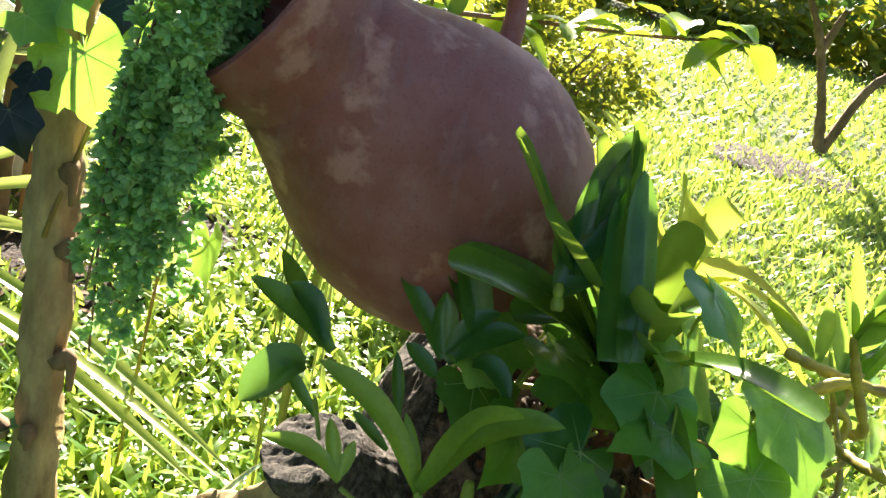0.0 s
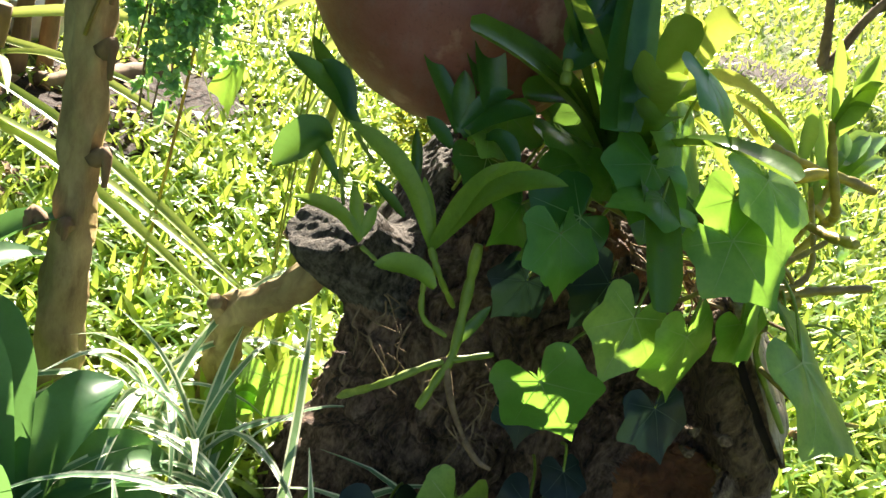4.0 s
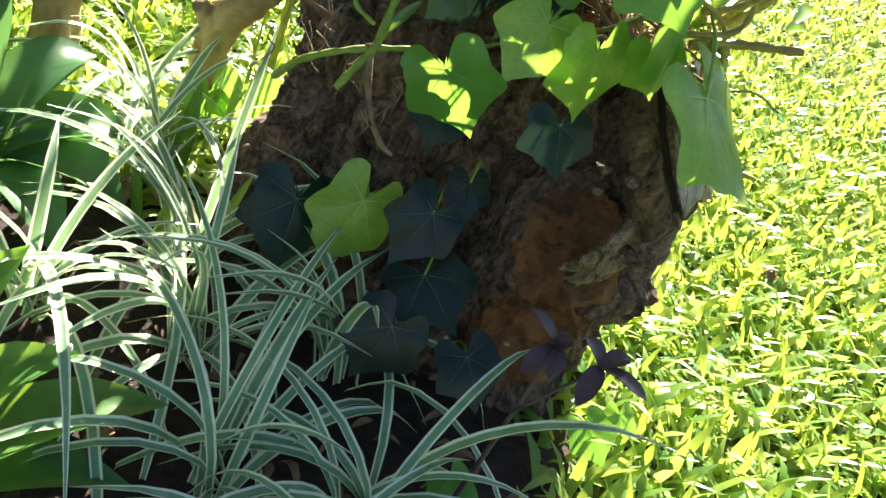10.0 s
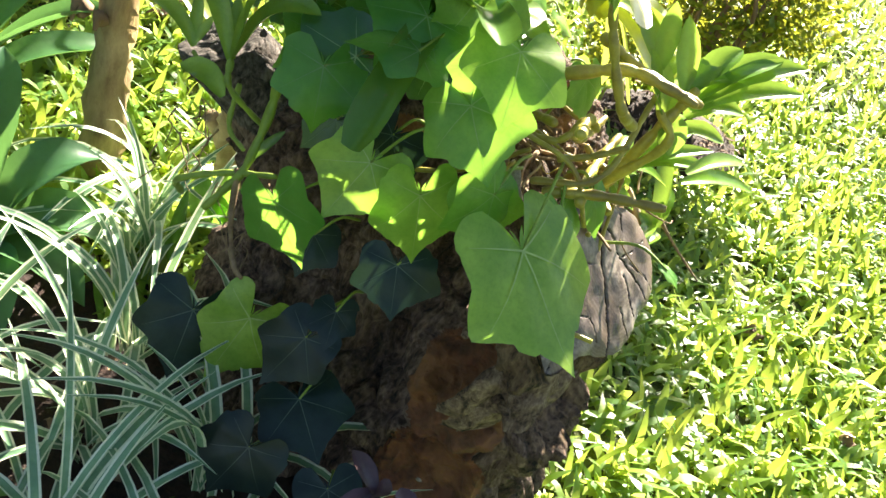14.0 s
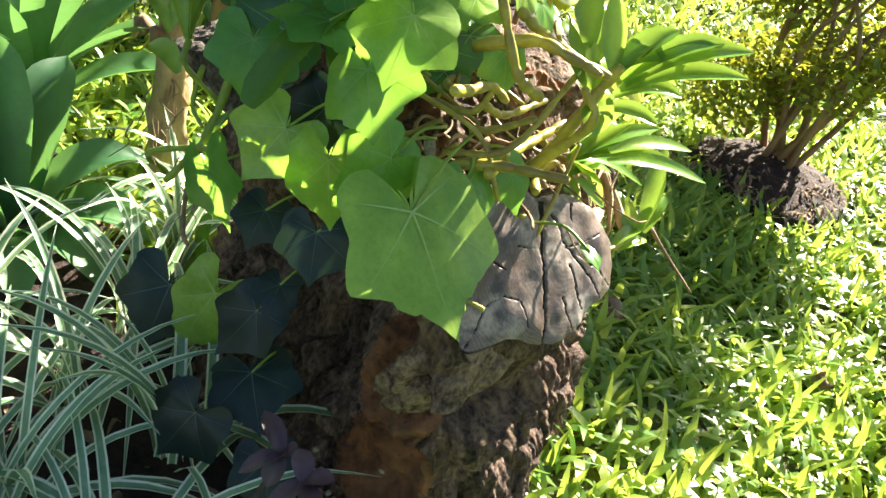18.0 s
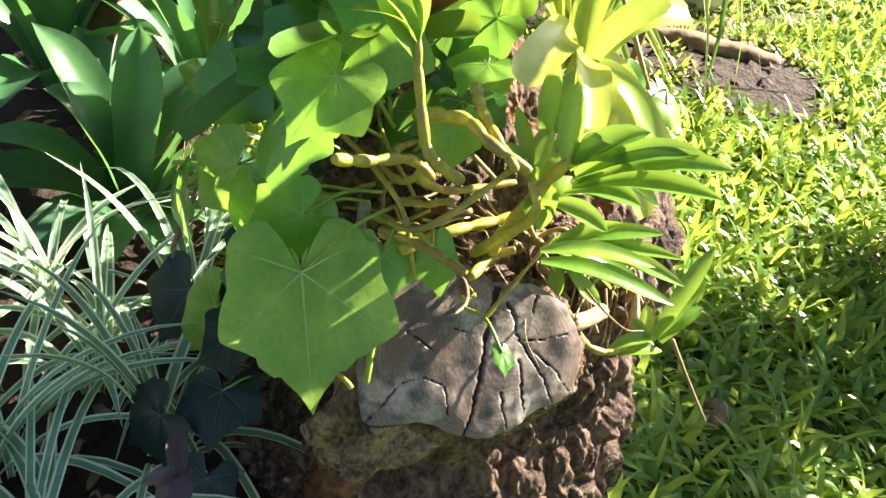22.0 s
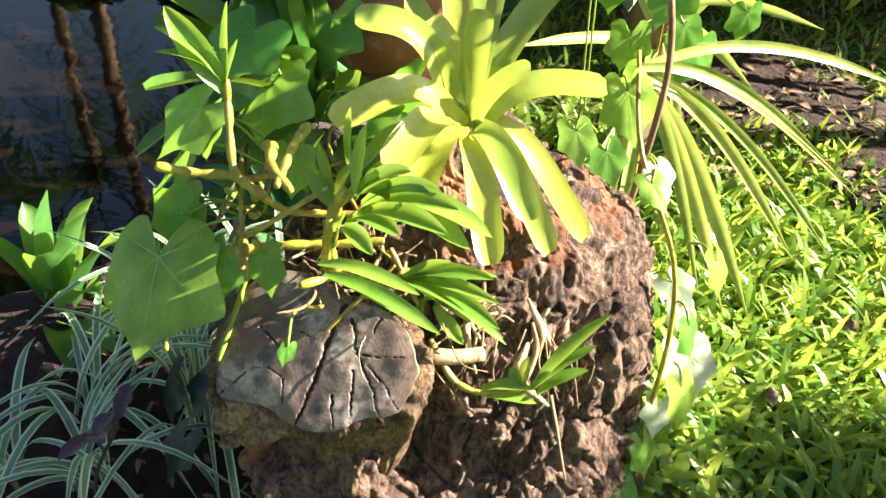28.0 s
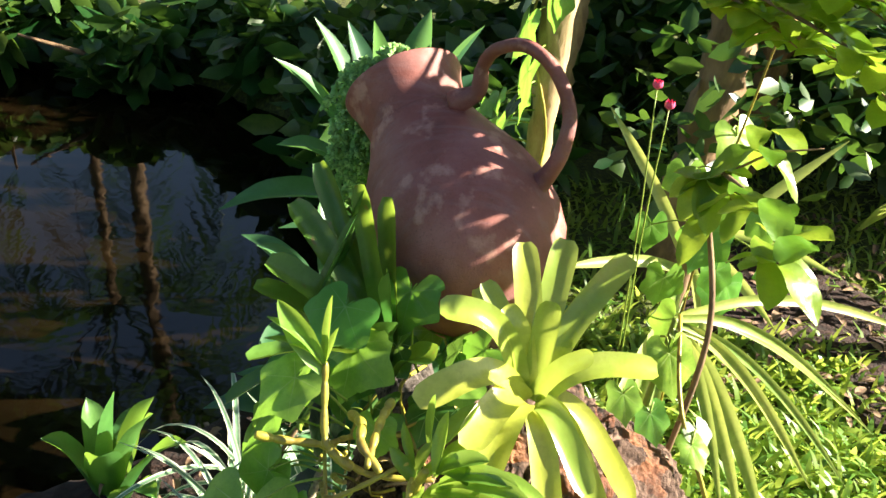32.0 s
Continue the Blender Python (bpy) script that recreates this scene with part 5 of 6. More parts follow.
plant = thing("bromeliad", (-0.140, 0.020, 0.575), "olive-green bromeliad with brown-spotted strap leaves beside the jar", "bromeliad")
for q, (tip, w, rise) in enumerate(spotted):
    d = np.array(tip) - np.array((-0.140, 0.020, 0.575))
    v, f = strap(arch(np.array((-0.140, 0.020, 0.575)) + d * 0.06, tip, rise, 5), w, "blunt", 0.5, 16, 6, wave=0.03, seed=q, up=(0.1, -0.4, 0.9))
    part("leaf", mesh_of("leaf", v, f, M_BROMD), plant)

lime = [
    ((-0.063, 0.066, 0.738), 0.046, 0.06), ((-0.094, 0.140, 0.728), 0.044, 0.03), ((-0.182, 0.160, 0.772), 0.046, 0.0), ((-0.192, 0.214, 0.778), 0.048, 0.0), ((-0.170, 0.262, 0.722), 0.046, 0.01), ((-0.205, 0.300, 0.756), 0.046, 0.02),
    ((-0.112, 0.342, 0.655), 0.046, 0.03), ((-0.062, 0.338, 0.485), 0.042, 0.07), ((-0.010, 0.292, 0.498), 0.042, 0.06), ((0.055, 0.222, 0.525), 0.046, 0.04), ((0.066, 0.128, 0.580), 0.054, 0.06), ((0.050, 0.112, 0.632), 0.052, 0.04),
    ((0.016, 0.052, 0.660), 0.050, 0.05), ((-0.100, 0.196, 0.742), 0.040, 0.0), ((-0.150, 0.118, 0.728), 0.036, 0.0), ((0.020, 0.262, 0.560), 0.042, 0.04), ((-0.180, 0.112, 0.700), 0.040, 0.02), ((-0.055, 0.250, 0.700), 0.036, 0.0)]

plant = thing("bromeliad", (-0.080, 0.188, 0.612), "lime-green bromeliad rosette of broad glossy sunlit leaves", "bromeliad")
for q, (tip, w, rise) in enumerate(lime):
    h = np.array((-0.080, 0.188, 0.612))
    d = np.array(tip) - h
    flat = math.hypot(d[0], d[1])
    k = max(0.008, rise * 0.7) + 0.05 * flat
    pts = [h + np.array([d[0] * (0.1 + 0.9 * u ** 1.35), d[1] * (0.1 + 0.9 * u ** 1.35), d[2] * u + k * math.sin(math.pi * u) * (1 - 0.25 * u)]) for u in np.linspace(0, 1, 7)]
    v, f = strap(pts, w * 0.76, "blunt", 0.3, 22, 6, wave=0.04, seed=q, up=(0.5, 0.0, 0.8))
    part("leaf", mesh_of("leaf", v, f, M_BROM), plant)

# ---- bed plants ----
M_AGAVEY = leafy("agave_leaf_bright", (0.05, 0.155, 0.04), (0.10, 0.25, 0.065), (0.52, 0.8, 0.07), 0.4, 0.42, scale=14, spread=0.2)

def agave(at, tips, width, label, mat=None, lean=0.02):
    """Rosette: each leaf named by its tip, relative to the heart."""
    ob = thing("agave", at, label, "agave", "agaves by the pond")
    h = np.array(at, float)
    for q, (dx, dy, dz) in enumerate(tips):
        d = np.array([dx, dy, dz])
        pts = [h + d * 0.03, h + d * 0.35 + np.array([0, 0, 0.03 + lean]), h + d * 0.7 + np.array([0, 0, 0.025 + lean]), h + d]
        v, f = strap(pts, width * (0.85 + 0.3 * ((q * 7) % 5) / 5), "agave", 0.45, 16, 6, seed=q, wave=0.02)
        part("leaf", mesh_of("leaf", v, f, mat or M_AGAVE), ob)
    return ob


def ring(n, r, up, seed, spin=0.0):
    rng = random.Random(seed)
    out = []
    for i in range(n):
        a = spin + 2.39996 * i + rng.uniform(-0.2, 0.2)
        u = i / (n - 1)
        k = 1.45 - 1.15 * u
        out.append((r * math.sin(k) * math.cos(a), r * math.sin(k) * math.sin(a), up + r * math.cos(k)))
    return out


agave((-0.64, -0.085, 0.0), [(-0.20, 0.035, 0.25), (-0.16, -0.12, 0.26), (-0.06, -0.12, 0.21), (0.05, 0.18, 0.13), (0.20, 0.02, 0.05), (-0.04, -0.22, 0.14), (-0.12, 0.15, 0.22), (-0.02, -0.28, 0.06), (0.13, -0.20, 0.02), (-0.26, -0.04, 0.2),
                             (-0.10, 0.02, 0.29), (-0.25, 0.1, 0.14), (0.16, 0.12, 0.07), (0.18, -0.09, 0.04)], 0.09, "blue-green soft agave rosette between the stump and the pond")
agave((-0.92, 0.10, 0.03), ring(11, 0.32, 0.03, 2, 1.0), 0.08, "blue-green soft agave rosette between the stump and the pond")
agave((-0.47, -0.49, -0.10), [(-0.06, -0.055, 0.26), (0.04, 0.10, 0.325), (0.0, 0.02, 0.33), (0.05, 0.16, 0.28), (0.09, 0.02, 0.26), (-0.06, 0.07, 0.28), (0.13, 0.13, 0.22), (0.21, 0.17, 0.17), (0.22, 0.10, 0.13), (0.04, -0.10, 0.24), (-0.13, 0.02, 0.2)],
      0.07, "bright green upright agave shoots at the water's edge", M_AGAVEY)
agave((-0.98, -0.14, 0.03), ring(11, 0.32, 0.02, 5, 0.9), 0.075, "blue-green soft agave rosette on the pond bank")
agave((-1.30, -0.02, 0.03), ring(11, 0.33, 0.03, 6, 2.2), 0.08, "blue-green soft agave rosette on the pond bank")
tall = agave((-1.0, -0.06, 0.34), [(-0.05, -0.18, 0.42), (0.05, -0.24, 0.36), (0.0, 0.16, 0.46), (0.06, -0.05, 0.46), (0.1, -0.22, 0.2), (0.1, 0.06, 0.44), (-0.1, 0.05, 0.45), (0.12, -0.33, 0.05), (0.15, 0.2, 0.36), (0.2, -0.1, 0.3), (-0.12, -0.12, 0.4), (0.05, 0.28, 0.3), (-0.2, 0.18, 0.3)], 0.085, "tall pale-edged agave rosette behind the jar")
v, f = tube([(-1.0, -0.06, -0.05), (-1.01, -0.05, 0.15), (-1.0, -0.06, 0.36)], [0.04, 0.035, 0.03], 16, 12, 0.3)
part("stem", mesh_of("stem", v, f, M_TRUNKB), tall)


def blade_run(b, a, L, k, sag):
    d = np.array([math.cos(a), math.sin(a), 0])
    return [b + d * (L * t * math.sin(k * (0.3 + 1.3 * t))) + np.array([0, 0, L * t * math.cos(k * (0.3 + 1.3 * t)) - sag * L * t ** 3]) for t in np.linspace(0, 1, 6)]


def lily_turf(at, count, seed, length=(0.2, 0.36), toward=None, spread=3.14):
    """A tuft of arching cream-edged blades, each a part."""
    rng = random.Random(seed)
    ob = thing("lily_turf", at, "tuft of narrow arching lily turf blades with cream edges", "lily turf", "lily turf tufts")
    for i in range(int(count * 0.5)):
        a = (toward if toward is not None else 0) + rng.uniform(-spread, spread)
        L = rng.uniform(*length)
        b = np.array(at) + np.array([rng.uniform(-.025, .025), rng.uniform(-.025, .025), 0])
        k = rng.uniform(0.35, 1.35)
        v, f = strap(blade_run(b, a, L, k, 0.28 * k), rng.uniform(0.0095, 0.0155), "blade", 0.3, 12, 5)
        idx = [1 if q % 5 in (0, 4) else 0 for q in range(len(f))]
        part("blade", mesh_of("blade", v, f, [M_LIRI, M_LIRIW], idx), ob)
    return ob


TUFTS = [((-0.135, -0.16, 0.06), 30), ((-0.29, -0.21, 0.03), 40), ((-0.36, -0.07, 0.03), 34), ((-0.05, -0.30, 0.02), 36), ((-0.19, -0.34, 0.01), 40), ((-0.45, -0.24, 0.02), 34),
         ((-0.47, 0.08, 0.02), 34), ((-0.58, 0.2, 0.02), 26), ((-0.06, -0.44, 0.0), 28)]
for q, (at, n) in enumerate(TUFTS):
    lily_turf(at, n, 20 + q)


shoots = thing("flag_shoots", (-0.43, 0.03, -0.02), "upright dark and bright green strap shoots among the lily turf", "strap-leaved plant")
for q, (b, t, w, m) in enumerate([((-0.45, 0.10, -0.02), (-0.46, 0.12, 0.15), 0.026, M_STRAP), ((-0.40, -0.06, -0.01), (-0.395, -0.07, 0.115), 0.014, M_ORCHL), ((-0.36, -0.02, -0.01), (-0.33, 0.0, 0.14), 0.013, M_ORCHL), ((-0.43, -0.03, -0.01), (-0.45, -0.05, 0.12), 0.015, M_STRAP)]):
    v, f = strap(arch(b, t, 0.0, 4), w, "lance", 0.4, 12, 4, up=(0.1, -1.0, 0.1))
    part("leaf", mesh_of("leaf", v, f, m), shoots)


def plum_sprig():
    ob = thing("plum_seedling", (0.03, -0.23, 0.0), "thin seedling with dull purple oval leaves", "seedling")
    v, f = tube([(0.02, -0.27, -0.01), (0.03, -0.255, 0.12), (0.04, -0.215, 0.22), (0.043, -0.206, 0.25)], [0.003, 0.0025, 0.0018], 20, 7)
    part("stem", mesh_of("stem", v, f, M_PURPLE), ob)
    v, f = tube([(0.035, -0.235, 0.18), (0.07, -0.225, 0.235), (0.085, -0.22, 0.262)], [0.002, 0.0014], 10, 6)
    part("stem", mesh_of("stem", v, f, M_PURPLE), ob)
    for b, t in (((0.043, -0.206, 0.25), (0.005, -0.20, 0.272)), ((0.043, -0.206, 0.25), (0.022, -0.235, 0.225)), ((0.043, -0.206, 0.25), (0.05, -0.225, 0.225)), ((0.043, -0.206, 0.25), (0.055, -0.20, 0.26)),
                 ((0.085, -0.22, 0.262), (0.131, -0.246, 0.268)), ((0.085, -0.22, 0.262), (0.078, -0.252, 0.232)), ((0.085, -0.22, 0.262), (0.108, -0.205, 0.275)), ((0.085, -0.22, 0.262), (0.062, -0.205, 0.275))):
        v, f = strap(arch(b, t, 0.004, 4), 0.022, "oval", 0.25, 8, 4)
        part("leaf", mesh_of("leaf", v, f, M_PURPLE), ob)


plum_sprig()

# ---- trees behind ----
def tree_of(name, label, stems, mat, category="tree"):
    ob = thing(name, stems[0][0][0], label, category)
    for q, (pts, radii) in enumerate(stems):
        v, f = tube(pts, radii, 60, 18, 0.5 if q == 0 else 0.25, q)
        part("trunk" if q == 0 else "limb", mesh_of("trunk", v, f, mat), ob)
    return ob


def foliage(ob, blobs, count, size, mat, seed, name="crown"):
    """A loose crown of single leaves in uneven clouds, as one part."""
    rng = np.random.default_rng(seed)
    V, F = [], []
    for _ in range(count):
        c, r = blobs[rng.integers(len(blobs))]
        d = rng.normal(size=3)
        p = np.array(c) + d / np.linalg.norm(d) * r * rng.random() ** 0.4 * np.array([1, 1, 0.8])
        a, e, L = rng.uniform(0, 6.28), rng.uniform(-0.9, 0.6), rng.uniform(*size)
        t = np.array([math.cos(a) * math.cos(e), math.sin(a) * math.cos(e), math.sin(e)])
        s = np.cross(t, rng.normal(size=3))
        s = s / np.linalg.norm(s) * L * 0.24
        n = np.cross(s, t) * 0.25
        o = len(V)
        V += [p, p + t * L * 0.3 + s * 0.9 + n, p + t * L * 0.65 + s + n, p + t * L, p + t * L * 0.65 - s + n, p + t * L * 0.3 - s * 0.9 + n, p + t * L * 0.5 - n * 0.3]
        F += [(o, o + 1, o + 6), (o + 1, o + 2, o + 6), (o + 2, o + 3, o + 6), (o + 3, o + 4, o + 6), (o + 4, o + 5, o + 6), (o + 5, o, o + 6)]
    ob2 = part(name, mesh_of(name, V, F, mat), ob)
    ob2["kind"] = "stuff"
    return ob2


young = tree_of("tree", "pale ochre young tree trunk with peeling knots", [([(-0.72, 0.235, -0.05), (-0.722, 0.232, 0.12), (-0.728, 0.228, 0.3), (-0.735, 0.222, 0.5), (-0.74, 0.216, 0.7), (-0.745, 0.21, 0.95), (-0.76, 0.2, 1.5), (-0.78, 0.18, 2.6)], [0.036, 0.028, 0.023, 0.027, 0.023, 0.027, 0.022, 0.018])], M_TRUNK)
rng = random.Random(12)
for q in range(5):
    z = rng.uniform(0.15, 0.85)
    a = rng.uniform(-2.2, 0.2)
    x, y = -0.735 + 0.03 * math.cos(a), 0.222 + 0.03 * math.sin(a)
    v, f = tube([(x, y, z), (x + 0.015 * math.cos(a), y + 0.015 * math.sin(a), z + 0.015), (x + 0.02 * math.cos(a), y + 0.02 * math.sin(a), z - 0.04 * rng.random())], [0.012, 0.008, 0.003], 8, 7, 0.5, q)
    part("bark_flake", mesh_of("bark_flake", v, f, M_TRUNKB), young)
stub = tree_of("branch_stub", "ochre forked branch stub leaning by the stump", [([(-0.53, 0.36, -0.03), (-0.515, 0.30, 0.08), (-0.50, 0.25, 0.17), (-0.46, 0.19, 0.235), (-0.42, 0.13, 0.30), (-0.39, 0.10, 0.36)], [0.026, 0.024, 0.026, 0.019, 0.02, 0.017]), ([(-0.505, 0.26, 0.15), (-0.52, 0.235, 0.185), (-0.525, 0.22, 0.20)], [0.017, 0.014, 0.011])], M_TRUNK, "branch")

back = tree_of("tree", "slim pale tree trunk behind the jar", [([(-2.16, 0.37, -0.05), (-2.15, 0.38, 0.5), (-2.13, 0.40, 1.1), (-2.1, 0.43, 2.2), (-2.1, 0.45, 3.4)], [0.055, 0.05, 0.045, 0.04, 0.03])], M_TRUNK)
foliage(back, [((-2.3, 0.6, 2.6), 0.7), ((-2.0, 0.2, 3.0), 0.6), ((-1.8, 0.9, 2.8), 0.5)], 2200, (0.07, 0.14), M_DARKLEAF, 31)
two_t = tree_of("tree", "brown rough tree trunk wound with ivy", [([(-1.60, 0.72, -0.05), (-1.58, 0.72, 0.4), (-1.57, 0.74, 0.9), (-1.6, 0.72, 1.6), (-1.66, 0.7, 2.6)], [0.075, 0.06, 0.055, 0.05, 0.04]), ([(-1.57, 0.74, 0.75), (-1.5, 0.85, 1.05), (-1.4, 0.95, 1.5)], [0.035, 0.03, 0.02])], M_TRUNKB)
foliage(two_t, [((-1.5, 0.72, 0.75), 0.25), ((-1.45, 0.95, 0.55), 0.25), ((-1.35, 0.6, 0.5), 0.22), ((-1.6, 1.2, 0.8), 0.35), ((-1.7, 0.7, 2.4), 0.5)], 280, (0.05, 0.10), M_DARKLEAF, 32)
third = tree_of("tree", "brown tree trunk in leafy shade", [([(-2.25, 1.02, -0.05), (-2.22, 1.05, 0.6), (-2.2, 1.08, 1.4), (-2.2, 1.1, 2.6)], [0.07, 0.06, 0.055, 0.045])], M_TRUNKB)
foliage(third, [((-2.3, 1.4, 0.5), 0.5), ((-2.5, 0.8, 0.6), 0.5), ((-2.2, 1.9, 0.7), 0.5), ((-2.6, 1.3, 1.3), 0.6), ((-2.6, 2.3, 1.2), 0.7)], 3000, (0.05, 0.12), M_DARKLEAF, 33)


def hedge(label, blobs, count, size, mat, seed, at):
    ob = thing("bush", at, label, "bush")
    foliage(ob, blobs, count, size, mat, seed, "leaves")
    rr = random.Random(seed)
    for q in range(7):
        c, r = blobs[q % len(blobs)]
        v, f = tube([(c[0] + rr.uniform(-.2, .2), c[1] + rr.uniform(-.2, .2), -0.05), (c[0] + rr.uniform(-.2, .2), c[1], c[2] * 0.5), (c[0] + rr.uniform(-.3, .3), c[1] + rr.uniform(-.3, .3), c[2] + r * 0.6)], [0.02, 0.014, 0.005], 14, 7, 0.2, q)
        part("branch", mesh_of("branch", v, f, M_TRUNKB), ob)
    return ob


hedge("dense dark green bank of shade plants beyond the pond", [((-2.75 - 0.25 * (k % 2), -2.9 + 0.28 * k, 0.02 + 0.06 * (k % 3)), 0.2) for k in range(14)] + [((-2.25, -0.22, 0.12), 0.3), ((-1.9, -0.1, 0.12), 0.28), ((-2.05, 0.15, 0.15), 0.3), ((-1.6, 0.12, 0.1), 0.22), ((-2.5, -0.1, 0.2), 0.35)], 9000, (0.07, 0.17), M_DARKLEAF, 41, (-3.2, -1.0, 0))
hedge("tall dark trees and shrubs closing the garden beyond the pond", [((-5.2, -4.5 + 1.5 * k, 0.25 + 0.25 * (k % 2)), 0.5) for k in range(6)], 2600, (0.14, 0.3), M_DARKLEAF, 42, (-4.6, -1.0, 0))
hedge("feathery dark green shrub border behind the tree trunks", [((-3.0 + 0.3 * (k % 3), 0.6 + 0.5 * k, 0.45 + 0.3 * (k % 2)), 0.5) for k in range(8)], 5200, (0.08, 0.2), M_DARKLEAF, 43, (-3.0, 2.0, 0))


palm = tree_of("tree", "tall leaning tree beyond the pond mirrored in the water", [([(-3.6, -1.5, -0.1), (-3.5, -1.4, 1.2), (-3.35, -1.2, 2.5), (-3.3, -1.1, 3.6)], [0.04, 0.036, 0.03, 0.02])], M_TRUNKB)
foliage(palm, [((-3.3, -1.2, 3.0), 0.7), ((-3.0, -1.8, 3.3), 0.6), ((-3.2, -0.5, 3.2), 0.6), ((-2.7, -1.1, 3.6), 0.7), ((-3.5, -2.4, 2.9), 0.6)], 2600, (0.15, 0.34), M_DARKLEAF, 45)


fan = thing("palm", (-4.1, -1.9, -0.1), "palm with arching feathery fronds beyond the pond", "palm")
v, f = tube([(-4.1, -1.9, -0.12), (-4.05, -1.85, 0.9), (-3.95, -1.75, 1.7)], [0.04, 0.034, 0.03], 24, 12, 0.3)
part("trunk", mesh_of("trunk", v, f, M_TRUNKB), fan)
rf = random.Random(17)
for q in range(15):
    a, L = 2.39996 * q, rf.uniform(1.0, 1.5)
    rise = rf.uniform(0.1, 0.7)
    o = np.array([-3.95, -1.75, 1.7])
    spine = spline([o, o + np.array([0.45 * L * math.cos(a), 0.45 * L * math.sin(a), rise]), o + np.array([0.85 * L * math.cos(a), 0.85 * L * math.sin(a), rise * 0.6]), o + np.array([L * math.cos(a), L * math.sin(a), rise * 0.6 - 0.45])], 27)
    bits = [tube([spine[0], spine[9], spine[18], spine[26]], [0.012, 0.008, 0.003], 14, 5)]
    side = np.array([-math.sin(a), math.cos(a), 0.0])
    for k in range(4, 27):
        for sgn in (-1, 1):
            tip = spine[k] + side * sgn * rf.uniform(0.2, 0.32) + (spine[min(26, k + 1)] - spine[k - 1]) * 1.6 + np.array([0, 0, -0.12])
            bits.append(strap([spine[k], (spine[k] + tip) / 2 + np.array([0, 0, 0.02]), tip], 0.028, "blade", 0.3, 5, 1))
    v, f = joined(bits)
    part("frond", mesh_of("frond", v, f, M_DARKLEAF), fan)


def strap_plant(name, at, n, length, width, mat, label, seed, flop=(0.5, 1.3), aim=None, spread=3.14, category="strap-leaved plant"):
    rng = random.Random(seed)
    ob = thing(name, at, label, category)
    for i in range(n):
        a = (aim if aim is not None else 0) + rng.uniform(-spread, spread)
        v, f = strap(blade_run(np.array(at, float), a, rng.uniform(*length), rng.uniform(*flop), 0.1), width * rng.uniform(0.8, 1.15), "blade", 0.4, 14, 4)
        part("leaf", mesh_of("leaf", v, f, mat), ob)
    return ob


lean = thing("flax", (-1.05, 0.60, 0.0), "flax with long straight striped yellow-green leaves", "strap-leaved plant")
for q, (b, t, w) in enumerate([((-1.02, 0.60, 0.26), (-0.515, 0.48, 0.075), 0.03), ((-1.02, 0.58, 0.20), (-0.56, 0.45, 0.06), 0.034), ((-1.02, 0.60, 0.20), (-0.505, 0.36, 0.14), 0.026), ((-1.03, 0.62, 0.32), (-0.66, 0.60, 0.25), 0.024), ((-1.03, 0.62, 0.36), (-0.62, 0.68, 0.42), 0.026),
                               ((-1.03, 0.64, 0.40), (-0.70, 0.80, 0.50), 0.024), ((-1.03, 0.60, 0.30), (-0.72, 0.52, 0.34), 0.022), ((-1.03, 0.60, 0.3), (-0.86, 0.30, 0.36), 0.03), ((-1.05, 0.62, 0.3), (-1.2, 0.4, 0.6), 0.03), ((-1.05, 0.62, 0.3), (-1.1, 0.9, 0.62), 0.03)]):
    v, f = strap(arch(b, t, 0.02, 5), w * 0.95, "blade", 0.4, 16, 4, up=(0.7, -0.3, 0.6))
    part("leaf", mesh_of("leaf", v, f, M_FLAX), lean)
v, f = tube([(-1.05, 0.60, -0.04), (-1.04, 0.60, 0.2), (-1.03, 0.61, 0.38)], [0.03, 0.026, 0.02], 16, 10, 0.3)
part("stem", mesh_of("stem", v, f, M_TRUNKB), lean)
drape = thing("flax", (-0.46, 0.44, 0.0), "few long drooping striped leaves behind the stump", "strap-leaved plant")
for q, (b, t, w) in enumerate([((-0.46, 0.45, 0.50), (-0.50, 0.74, 0.03), 0.032), ((-0.46, 0.45, 0.50), (-0.46, 0.68, 0.06), 0.026), ((-0.46, 0.45, 0.52), (-0.58, 0.84, 0.30), 0.018), ((-0.47, 0.45, 0.52), (-0.62, 0.92, 0.22), 0.016), ((-0.47, 0.46, 0.52), (-0.7, 0.98, 0.40), 0.02), ((-0.46, 0.45, 0.50), (-0.44, 0.62, 0.12), 0.022), ((-0.46, 0.45, 0.51), (-0.54, 0.80, 0.14), 0.024), ((-0.46, 0.46, 0.51), (-0.6, 0.9, 0.1), 0.018)]):
    v, f = strap(arch(b, t, 0.05, 6), w * 0.95, "blade", 0.4, 16, 4, up=(0.9, -0.1, 0.4))
    part("leaf", mesh_of("leaf", v, f, M_FLAX), drape)
v, f = tube([(-0.46, 0.44, -0.03), (-0.47, 0.44, 0.3), (-0.46, 0.45, 0.52)], [0.007, 0.006, 0.005], 16, 8, 0.2)
part("stem", mesh_of("stem", v, f, M_CANEG), drape)
strap_plant("flax", (-1.85, 1.6, 0.3), 26, (0.7, 1.2), 0.035, M_STRAP, "dark clump of long narrow flax leaves", 53, (0.6, 1.3))
strap_plant("flax", (-1.45, 1.15, 0.25), 12, (0.4, 0.7), 0.022, M_FLAX, "flax with long narrow leaves beside the trunk", 54, (0.9, 1.3), 0.9, 0.9)

